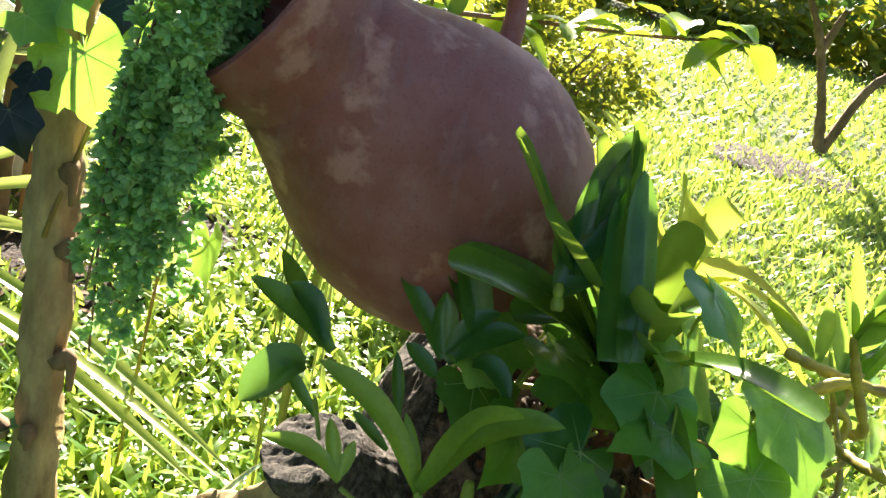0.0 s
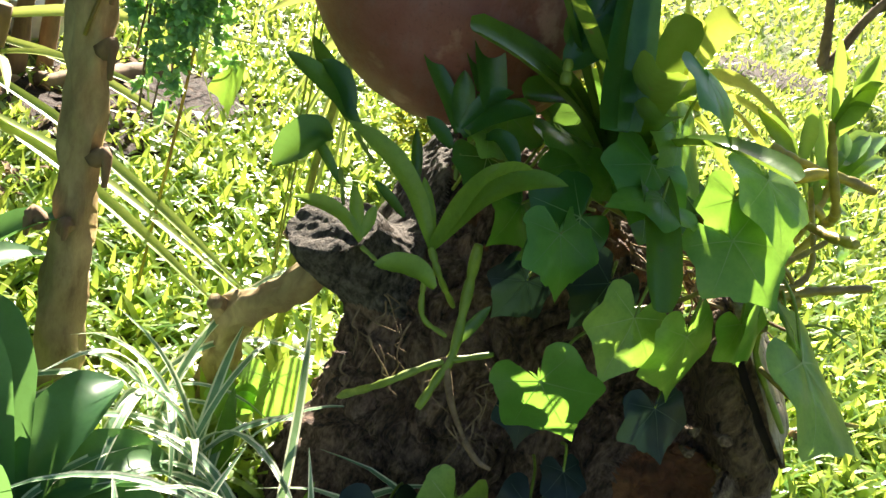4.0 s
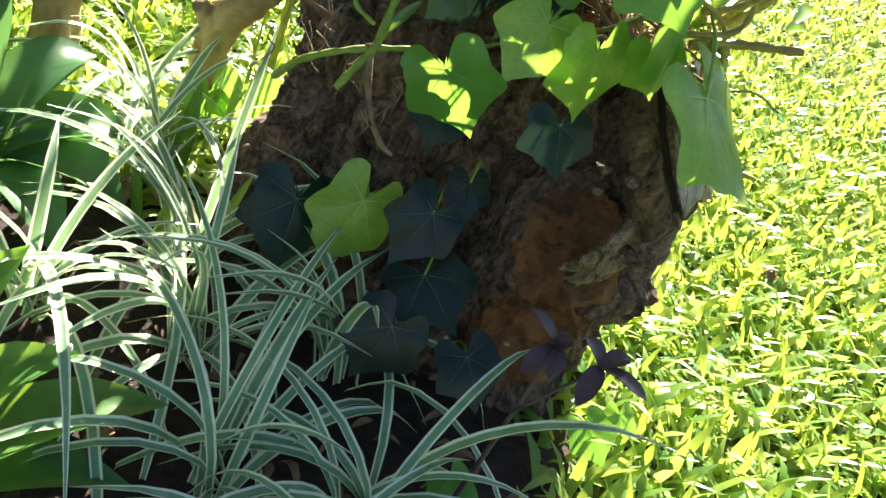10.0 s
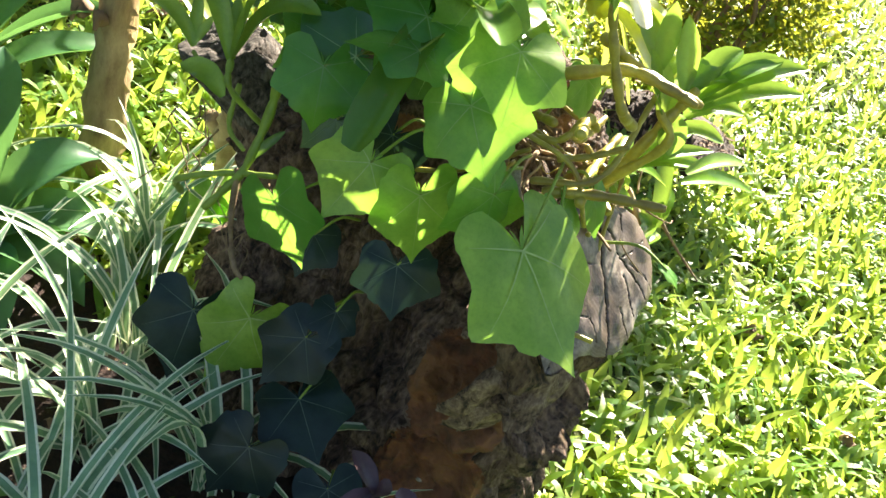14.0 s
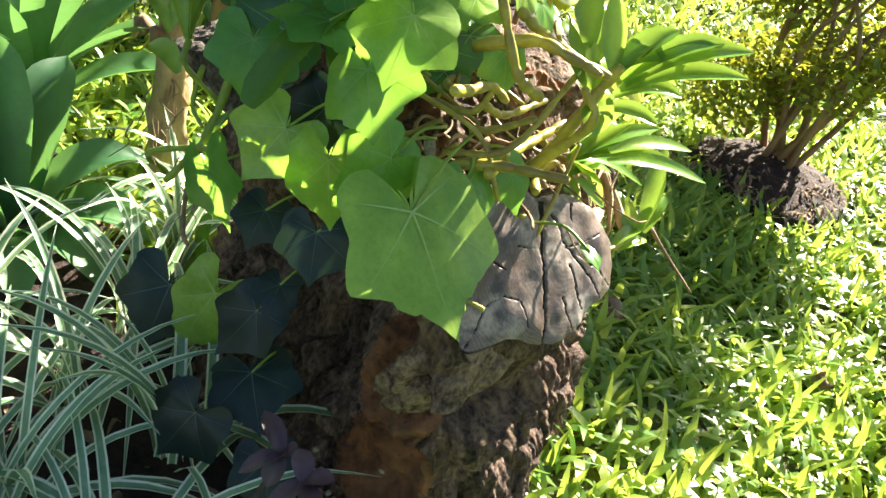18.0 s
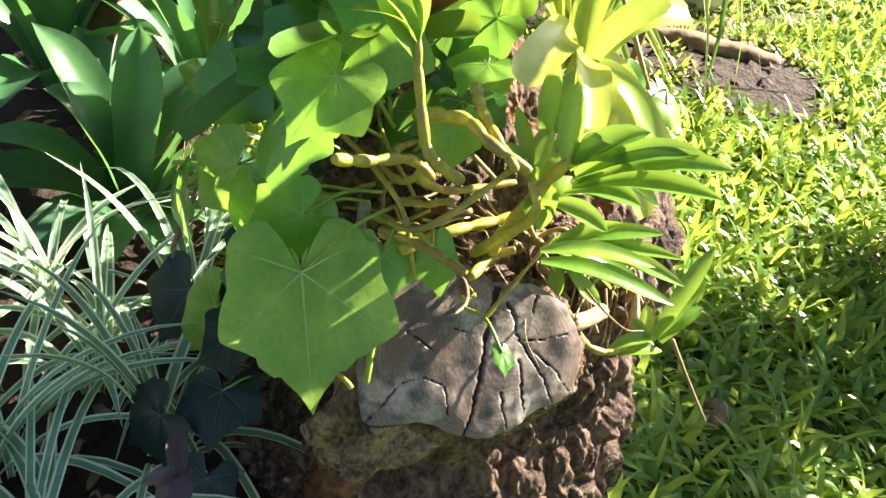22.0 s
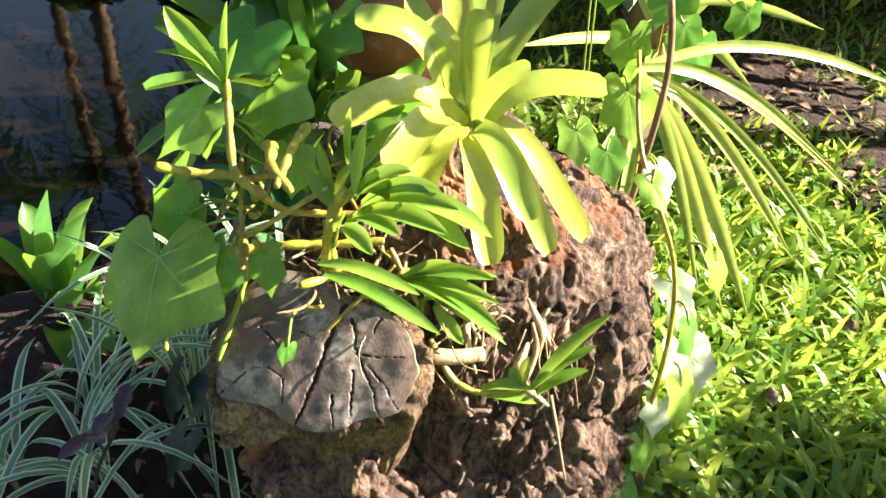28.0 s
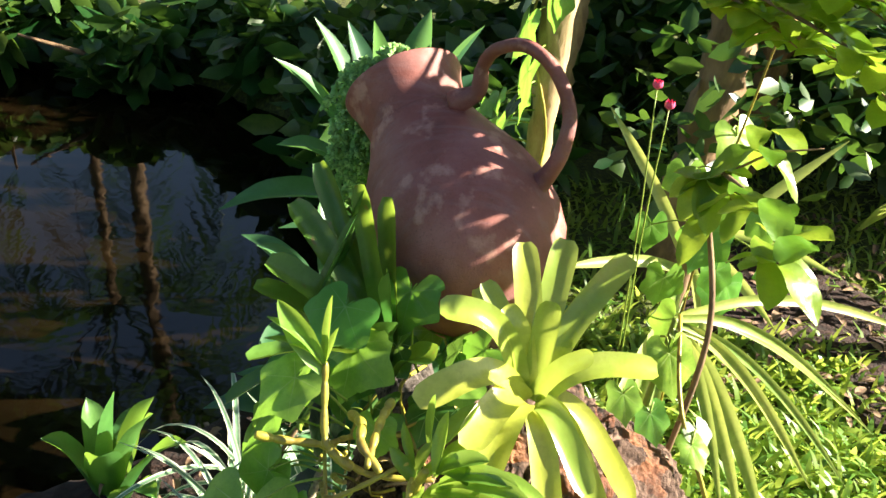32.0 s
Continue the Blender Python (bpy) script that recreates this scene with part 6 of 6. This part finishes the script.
# shrub on a mulch mound
shrub = thing("shrub", (-0.15, 1.6, -0.04), "golden-green fine-leaved shrub on red mulch", "shrub")
foliage(shrub, [((-0.33 + 0.10 * (k % 4), 1.58 + 0.10 * (k % 2), 0.14 + 0.07 * k), 0.14) for k in range(10)], 11000, (0.014, 0.030), M_SHRUB, 61, "leaves")
rr = random.Random(6)
for q in range(14):
    v, f = tube([(-0.15 + rr.uniform(-.05, .05), 1.60 + rr.uniform(-.05, .05), -0.06), (-0.15 + rr.uniform(-.13, .13), 1.60 + rr.uniform(-.1, .1), 0.32), (-0.14 + rr.uniform(-.17, .17), 1.62 + rr.uniform(-.15, .15), rr.uniform(0.45, 0.75))], [0.010, 0.006, 0.002], 14, 6)
    part("twig", mesh_of("twig", v, f, M_TRUNKB), shrub)


def mound(name, at, r, h, label, seed=0):
    v, f, N, K = [], [], 40, 10
    for k in range(K + 1):
        for j in range(N):
            a = 2 * math.pi * j / N
            rad = r * k / K * (1 + 0.25 * noise.noise((math.cos(a) * 1.5, math.sin(a) * 1.5, seed)))
            x, y = at[0] + rad * math.cos(a), at[1] + rad * math.sin(a)
            z = h * (1 - (k / K) ** 2) + 0.012 * noise.noise((x * 30, y * 30, seed)) * (1 - k / K * 0.5) + (0.012 if k < K else -0.03) + ground_z(*at)
            v.append((x, y, max(z, ground_z(x, y) + 0.004) if k < K else -0.1))
    for k in range(K):
        for j in range(N):
            m = (j + 1) % N
            f.append((k * N + j, (k + 1) * N + j, (k + 1) * N + m, k * N + m))
    return solo(name, mesh_of(name, v, f, M_SOIL), label, "soil", "", "structure")


mound("soil_bed", (-0.14, 1.57), 0.22, 0.06, "dark red-brown mulch mound under a shrub", 1)
mound("soil_bed", (-1.05, 1.65), 0.33, 0.012, "bare dark soil bed in the lawn", 2)
mound("soil_bed", (-1.55, 1.05), 0.33, 0.012, "leaf-littered soil under the trees", 3)
mound("soil_bed", (-1.2, 1.3), 0.28, 0.015, "dark soil patch behind the stump", 4)
mound("soil_bed", (1.5, 5.0), 0.5, 0.03, "bare soil ring in the lawn", 5)

# far garden trees
far = tree_of("tree", "small spreading garden tree on the lawn", [([(2.05, 6.05, -0.05), (1.95, 6.05, 0.3), (1.75, 6.0, 0.75), (1.4, 5.9, 1.2)], [0.036, 0.03, 0.024, 0.012]), ([(2.06, 6.05, 0.0), (2.2, 6.05, 0.45), (2.45, 6.1, 0.8), (2.5, 6.1, 1.5)], [0.034, 0.03, 0.024, 0.012]), ([(1.8, 6.02, 0.6), (1.9, 6.0, 1.0), (2.0, 6.0, 1.4)], [0.03, 0.02, 0.012])], M_TRUNKB)
foliage(far, [((1.9, 6.0, 1.25), 0.5), ((2.4, 6.1, 1.4), 0.5), ((1.4, 5.9, 1.3), 0.4), ((2.2, 6.0, 1.9), 0.6), ((2.9, 6.2, 1.6), 0.6)], 1800, (0.06, 0.12), M_DARKLEAF, 71)
for q, (x, y, s) in enumerate([(-4, 17, 1.4), (-1, 19, 1.5), (3, 20, 1.5), (7, 19, 1.4), (11, 18, 1.5), (15, 14, 1.6), (10, 10, 2.2), (-8, 11, 2.4), (12, 4, 2.3), (11, -4, 2.3), (5, -10, 2.4), (-4, -9, 2.4), (-9, 3, 2.6)]):
    g = tree_of("tree", "broad leafy tree at the garden's end", [([(x, y, -0.1), (x + 0.1, y, s * 0.5), (x, y + 0.1, s)], [0.2, 0.16, 0.08])], M_TRUNKB)
    foliage(g, [((x + 1.3 * math.cos(k), y + 1.3 * math.sin(k), s * (0.9 + 0.25 * (k % 3))), 1.3) for k in range(6)], 1500, (0.25, 0.45), M_DARKLEAF, 80 + q)

hedge("far green garden shrubs closing the lawn", [((-4 + 1.2 * k, 15.4 + 0.3 * (k % 2), 0.3 + 0.2 * (k % 3)), 0.8) for k in range(14)], 7000, (0.16, 0.34), M_SHRUB, 44, (4.0, 15.0, 0))

# lime-leaved sapling behind the stump, and twigs added over the jar for shade
bough = thing("branch", (-0.74, 0.215, 0.95), "thin leafy twigs with lime leaves, added over the jar to shade it", "branch")
sapling = thing("sapling", (-0.27, 0.46, 0.3), "thin sapling with young lime leaves behind the stump", "sapling")
bp = [(-0.25, 0.42, 0.34), (-0.285, 0.45, 0.6), (-0.38, 0.435, 0.745), (-0.41, 0.434, 0.80), (-0.30, 0.453, 0.822), (-0.20, 0.453, 0.835), (-0.10, 0.436, 0.852), (-0.02, 0.41, 0.87)]
v, f = tube(bp, [0.005, 0.004, 0.003, 0.0015], 60, 7, 0.2)
part("twig", mesh_of("twig", v, f, M_TRUNKB), sapling)
v, f = tube([(-0.40, 0.434, 0.79), (-0.40, 0.50, 0.84), (-0.37, 0.56, 0.87)], [0.003, 0.002, 0.001], 16, 6)
part("twig", mesh_of("twig", v, f, M_TRUNKB), sapling)
rr = random.Random(9)
sp = spline(bp, 90)
for q in range(38):
    b = sp[rr.randrange(26, 90)] if q < 32 else np.array([-0.39, rr.uniform(0.47, 0.56), 0.85])
    a = rr.uniform(0, 6.28)
    t = b + np.array([0.07 * math.cos(a), 0.055 * math.sin(a), rr.uniform(-0.07, 0.03)])
    v, f = strap(arch(b, t, 0.008, 4), rr.uniform(0.032, 0.05), "oval", 0.2, 10, 4, seed=q, wave=0.12)
    part("leaf", mesh_of("leaf", v, f, M_TREELEAF), sapling)

# Extra twigs set between sun and jar to drop leaf shade on it.
for q in range(9):
    x, z = -0.62 + 0.042 * q + rr.uniform(-0.03, 0.03), rr.uniform(0.97, 1.14)
    y = rr.uniform(0.42, 0.6)
    tw = [(-0.752, 0.21, 1.0 + 0.02 * q), ((x - 0.7) / 2, y - 0.12, z + 0.03), (x, y, z), (x + 0.12, y + 0.05, z - 0.02)]
    v, f = tube(tw, [0.004, 0.003, 0.001], 16, 6)
    part("twig", mesh_of("twig", v, f, M_TRUNKB), bough)
    tp = spline(tw, 40)
    for w in range(20):
        b = tp[rr.randrange(16, 40)]
        a = rr.uniform(0, 6.28)
        v, f = strap(arch(b, b + np.array([0.08 * math.cos(a), 0.06 * math.sin(a), rr.uniform(-0.04, 0.05)]), 0.008, 4), rr.uniform(0.036, 0.052), "oval", 0.2, 8, 4, seed=w, wave=0.1)
        part("leaf", mesh_of("leaf", v, f, M_TREELEAF), bough)

# fallen leaves and litter
for q, (x, y, s) in enumerate([(-0.05, 0.685, 0.05), (0.28, 0.9, 0.03), (-0.2, 1.0, 0.03), (0.5, 0.75, 0.025), (-0.35, 0.75, 0.03), (-0.55, 0.95, 0.03)]):
    g = ground_z(x, y)
    v, f = strap([(x - s * 0.6, y, g + 0.02), (x - s * 0.1, y + s * 0.2, g + 0.045), (x + s * 0.3, y + s * 0.1, g + 0.03), (x + s * 0.7, y - s * 0.2, g + 0.04)], s * 0.9, "oval", -0.8, 10, 6, wave=0.25, seed=q)
    solo("fallen_leaf", mesh_of("fallen_leaf", v, f, M_DEAD), "curled dry brown leaf lying in the grass", "fallen leaf", "fallen leaves")

# climbing ivy
ivy("glossy ivy wound round the young tree trunk", [
    ((-0.70, 0.16, 0.90), (-0.69, 0.14, 0.83), (0.1, -0.9, 0.4), 1.2, GREEN, (-0.73, 0.2, 0.92)),
    ((-0.66, 0.17, 0.83), (-0.645, 0.15, 0.74), (0.1, -0.9, 0.4), 1.2, GREEN, (-0.73, 0.2, 0.86)),
    ((-0.76, 0.16, 0.87), (-0.78, 0.13, 0.81), (0.0, -0.9, 0.4), 1.2, SHADED, (-0.74, 0.2, 0.9)),
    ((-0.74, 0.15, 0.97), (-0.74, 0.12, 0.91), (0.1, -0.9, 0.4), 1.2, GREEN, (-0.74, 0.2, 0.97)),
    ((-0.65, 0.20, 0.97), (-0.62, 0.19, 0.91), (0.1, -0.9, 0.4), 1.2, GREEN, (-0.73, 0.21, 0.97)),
    ((-0.79, 0.17, 0.94), (-0.82, 0.15, 0.88), (-0.1, -0.9, 0.4), 1.1, SHADED, (-0.75, 0.2, 0.95)),
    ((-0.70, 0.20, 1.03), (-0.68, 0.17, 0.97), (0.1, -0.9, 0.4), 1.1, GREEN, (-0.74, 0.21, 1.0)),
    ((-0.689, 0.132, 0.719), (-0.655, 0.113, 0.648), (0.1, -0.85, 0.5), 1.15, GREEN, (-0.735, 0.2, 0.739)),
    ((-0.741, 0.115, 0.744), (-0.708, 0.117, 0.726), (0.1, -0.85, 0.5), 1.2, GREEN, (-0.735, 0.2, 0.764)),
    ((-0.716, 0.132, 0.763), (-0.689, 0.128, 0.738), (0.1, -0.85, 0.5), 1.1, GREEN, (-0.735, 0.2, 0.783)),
    ((-0.734, 0.087, 0.659), (-0.708, 0.077, 0.617), (0.1, -0.85, 0.5), 0.9, SHADED, (-0.735, 0.2, 0.679)),
    ((-0.724, 0.108, 0.694), (-0.725, 0.093, 0.674), (0.1, -0.85, 0.5), 1.2, SHADED, (-0.735, 0.2, 0.714)),
    ((-0.664, 0.155, 0.774), (-0.660, 0.140, 0.744), (0.1, -0.85, 0.5), 1.1, SHADED, (-0.735, 0.2, 0.794)),
], [[(-0.73, 0.19, 0.5), (-0.70, 0.22, 0.7), (-0.74, 0.17, 0.9), (-0.73, 0.22, 1.1)]])
ivy("whitish ivy leaves along the foot of the stump, sun glare in their colour", [
    ((-0.199, 0.516, 0.282), (-0.173, 0.527, 0.248), (0.75, 0.35, 0.55), 1.0, (M_PALE, M_VEIN), (-0.229, 0.496, 0.272)),
    ((-0.160, 0.528, 0.233), (-0.108, 0.545, 0.181), (0.75, 0.35, 0.55), 1.0, (M_PALE, M_VEIN), (-0.190, 0.508, 0.223)),
    ((-0.114, 0.493, 0.171), (-0.081, 0.486, 0.138), (0.75, 0.35, 0.55), 1.0, (M_PALE, M_VEIN), (-0.144, 0.473, 0.161)),
    ((-0.092, 0.447, 0.139), (-0.056, 0.456, 0.111), (0.75, 0.35, 0.55), 1.0, (M_PALE, M_VEIN), (-0.122, 0.427, 0.129)),
    ((-0.207, 0.444, 0.499), (-0.185, 0.461, 0.472), (0.75, 0.35, 0.55), 1.0, (M_PALE, M_VEIN), (-0.237, 0.424, 0.489)),
    ((-0.221, 0.502, 0.309), (-0.197, 0.535, 0.285), (0.75, 0.35, 0.55), 1.0, (M_PALE, M_VEIN), (-0.251, 0.482, 0.299)),
    ((-0.054, 0.429, 0.105), (-0.035, 0.413, 0.090), (0.75, 0.35, 0.55), 1.0, (M_PALE, M_VEIN), (-0.084, 0.409, 0.095)),
], [])
rv = random.Random(77)
climb = []
for q, (y, z) in enumerate([(0.50, 0.42), (0.56, 0.50), (0.53, 0.58), (0.60, 0.64), (0.48, 0.66), (0.44, 0.55), (0.55, 0.74), (0.64, 0.55), (0.47, 0.48), (0.60, 0.45)]):
    c = (-0.66 + rv.uniform(-0.08, 0.06), y, z)
    climb.append((c, (c[0] + rv.uniform(0.0, 0.04), c[1] + rv.uniform(-0.03, 0.03), c[2] - rv.uniform(0.05, 0.075)), (0.8, rv.uniform(-0.3, 0.5), 0.45), 1.0, GREEN, (-0.70, 0.53, z + 0.02)))
ivy("sunlit ivy climbing a thin twig beside the jar", climb, [[(-0.72, 0.55, 0.0), (-0.70, 0.53, 0.3), (-0.69, 0.53, 0.6), (-0.68, 0.56, 0.95)]])

# planted bed soil, its colour near black to carry the shade between plants
def bed():
    N = 60
    v, f, keep = [], [], []
    for j in range(N):
        for i in range(N):
            x, y = -1.5 + 1.85 * i / (N - 1), -0.75 + 1.15 * j / (N - 1)
            v.append((x, y, ground_z(x, y) + 0.006 + 0.012 * noise.noise((x * 25, y * 25, 3))))
    for j in range(N - 1):
        for i in range(N - 1):
            x, y, z = v[j * N + i]
            edge = 0.05 * noise.noise((x * 9, y * 9, 1))
            if y < 0.10 + edge - 0.3 * max(0, x) and x < 0.14 + edge and pond(x, y) > 0.9:
                f.append((j * N + i, j * N + i + 1, (j + 1) * N + i + 1, (j + 1) * N + i))
    return solo("soil_bed", mesh_of("soil_bed", v, f, M_SOIL), "dark soil of the planted pond edge, shade between plants in its colour", "soil", "", "structure")


bed()

# pink flower stems
bloom, _, _, bb = material("pink_petal")
bb.inputs["Base Color"].default_value, bb.inputs["Roughness"].default_value = (0.75, 0.08, 0.2, 1), 0.5
for pts in ([(-0.48, 0.40, 0.0), (-0.5, 0.37, 0.6), (-0.56, 0.36, 0.86)], [(-0.48, 0.41, 0.0), (-0.51, 0.38, 0.58), (-0.56, 0.385, 0.83)]):
    fl = thing("flower", pts[0], "small pink bud on a long thin stem", "flower", "pink flowers")
    v, f = tube(pts, [0.0018, 0.0012], 16, 6)
    part("stem", mesh_of("stem", v, f, M_CANEG), fl)
    for q in range(7):
        a = q * 0.9
        b = np.array(pts[-1])
        v, f = strap([b, b + np.array([0.008 * math.cos(a), 0.008 * math.sin(a), 0.006]), b + np.array([0.007 * math.cos(a), 0.007 * math.sin(a), 0.016])], 0.012, "oval", 0.4, 6, 4)
        part("petal", mesh_of("petal", v, f, bloom), fl)

# white basin, posts and a log edging beyond the lawn
pale, pn, pl, pb = material("white_enamel")
pl.new(ramp(pn, pl, noise_tex(pn, pl, 20, 4).outputs[0], [(0.3, (0.5, 0.5, 0.48)), (0.7, (0.72, 0.72, 0.7))]), pb.inputs["Base Color"])
pb.inputs["Roughness"].default_value = 0.4
basin = thing("basin", (-1.50, 1.78, -0.035), "white round basin planted as a pot", "basin")
v, f = turned([(0.0, 0.0), (0.0, 0.08), (0.03, 0.10), (0.10, 0.125), (0.115, 0.13), (0.118, 0.135), (0.112, 0.125), (0.06, 0.10), (0.05, 0.0)], Vector((-1.50, 1.78, -0.035)), Vector((0, 0, 1)), 40)
part("bowl", mesh_of("bowl", v, f, pale), basin)
for x, y in ((-1.36, 1.43), (-1.33, 1.52)):
    post = thing("post", (x, y, 0), "thin weathered wooden post", "post", "posts by the bed")
    v, f = tube([(x, y, -0.05), (x + 0.01, y, 0.5), (x - 0.01, y + 0.02, 1.3)], [0.022, 0.02, 0.018], 20, 10, 0.2)
    part("pole", mesh_of("pole", v, f, M_TRUNKB), post)
edge = thing("log", (-1.2, 1.55, 0.02), "fallen brown log edging the bed", "log")
v, f = tube([(-1.28, 1.38, -0.02), (-1.2, 1.55, -0.015), (-1.1, 1.78, -0.02)], [0.025, 0.03, 0.022], 24, 12, 0.4)
part("wood", mesh_of("wood", v, f, M_TRUNKB), edge)

# tangle of dry roots and small shoots on the stump
rt = random.Random(21)
tangle = thing("root_tangle", (0.0, 0.08, 0.46), "tangle of dry orchid roots over the rotten wood", "roots")
for q in range(46):
    x, y = rt.uniform(-0.06, 0.07), rt.uniform(-0.02, 0.24)
    z = 0.485 - 0.35 * max(0, x) - 0.25 * max(0, y - 0.12)
    a = rt.uniform(0, 6.28)
    L = rt.uniform(0.03, 0.08)
    pts = [(x, y, z)]
    for k in range(3):
        a += rt.uniform(-1.1, 1.1)
        px, py, pz = pts[-1]
        pts.append((px + L * 0.4 * math.cos(a), py + L * 0.4 * math.sin(a), pz + rt.uniform(-0.016, 0.012)))
    r = rt.choice([0.0009, 0.0012, 0.0018, 0.0028])
    v, f = tube(pts, [r, r * 0.8, r * 0.5], 14, 5, 0.3, q)
    part("root", mesh_of("root", v, f, rt.choice([M_ROOT, M_ROOT, M_SPLINT, M_CANE])), tangle)
for q in range(16):
    y = rt.uniform(0.17, 0.36)
    x = 0.03 - 0.35 * max(0, y - 0.2) + rt.uniform(-0.01, 0.02)
    z = 0.42 - 0.3 * max(0, y - 0.2)
    v, f = tube([(x, y, z), (x + 0.025, y + rt.uniform(-0.02, 0.02), z - 0.03), (x + rt.uniform(0.01, 0.03), y + rt.uniform(-0.03, 0.03), z - rt.uniform(0.06, 0.11))], [0.0014, 0.0012, 0.0007], 14, 5, 0.3, q)
    part("root", mesh_of("root", v, f, M_ROOT), tangle)

# leaf litter on bare soil
def litter(label, count, box, size, seed, rise=0.02):
    rl = np.random.default_rng(seed)
    V, F = [], []
    for _ in range(count):
        x, y, a, L = rl.uniform(box[0], box[1]), rl.uniform(box[2], box[3]), rl.uniform(0, 6.28), rl.uniform(*size)
        z0 = rise + ground_z(x, y)
        v, f = strap([(x, y, z0 + rl.uniform(0, 0.012)), (x + 0.5 * L * math.cos(a), y + 0.5 * L * math.sin(a), z0 + rl.uniform(0.005, 0.025)), (x + L * math.cos(a), y + L * math.sin(a), z0 + rl.uniform(0, 0.015))], L * rl.uniform(0.25, 0.5), "oval", 0.5, 5, 2)
        o = len(V)
        V.extend(v)
        F.extend([tuple(i + o for i in q) for q in f])
    return solo("leaf_litter", mesh_of("leaf_litter", V, F, M_DEAD), label, "leaf litter", "", "stuff")


litter("dry brown leaves scattered on soil under the trees", 420, (-2.1, -1.0, 0.7, 1.9), (0.02, 0.06), 5)
litter("dry brown leaves scattered round the shrub", 160, (-0.34, 0.06, 1.3, 1.7), (0.01, 0.035), 6, 0.05)
litter("dry brown leaves scattered in the planted bed", 160, (-0.9, 0.1, -0.5, 0.05), (0.015, 0.04), 7, 0.02)
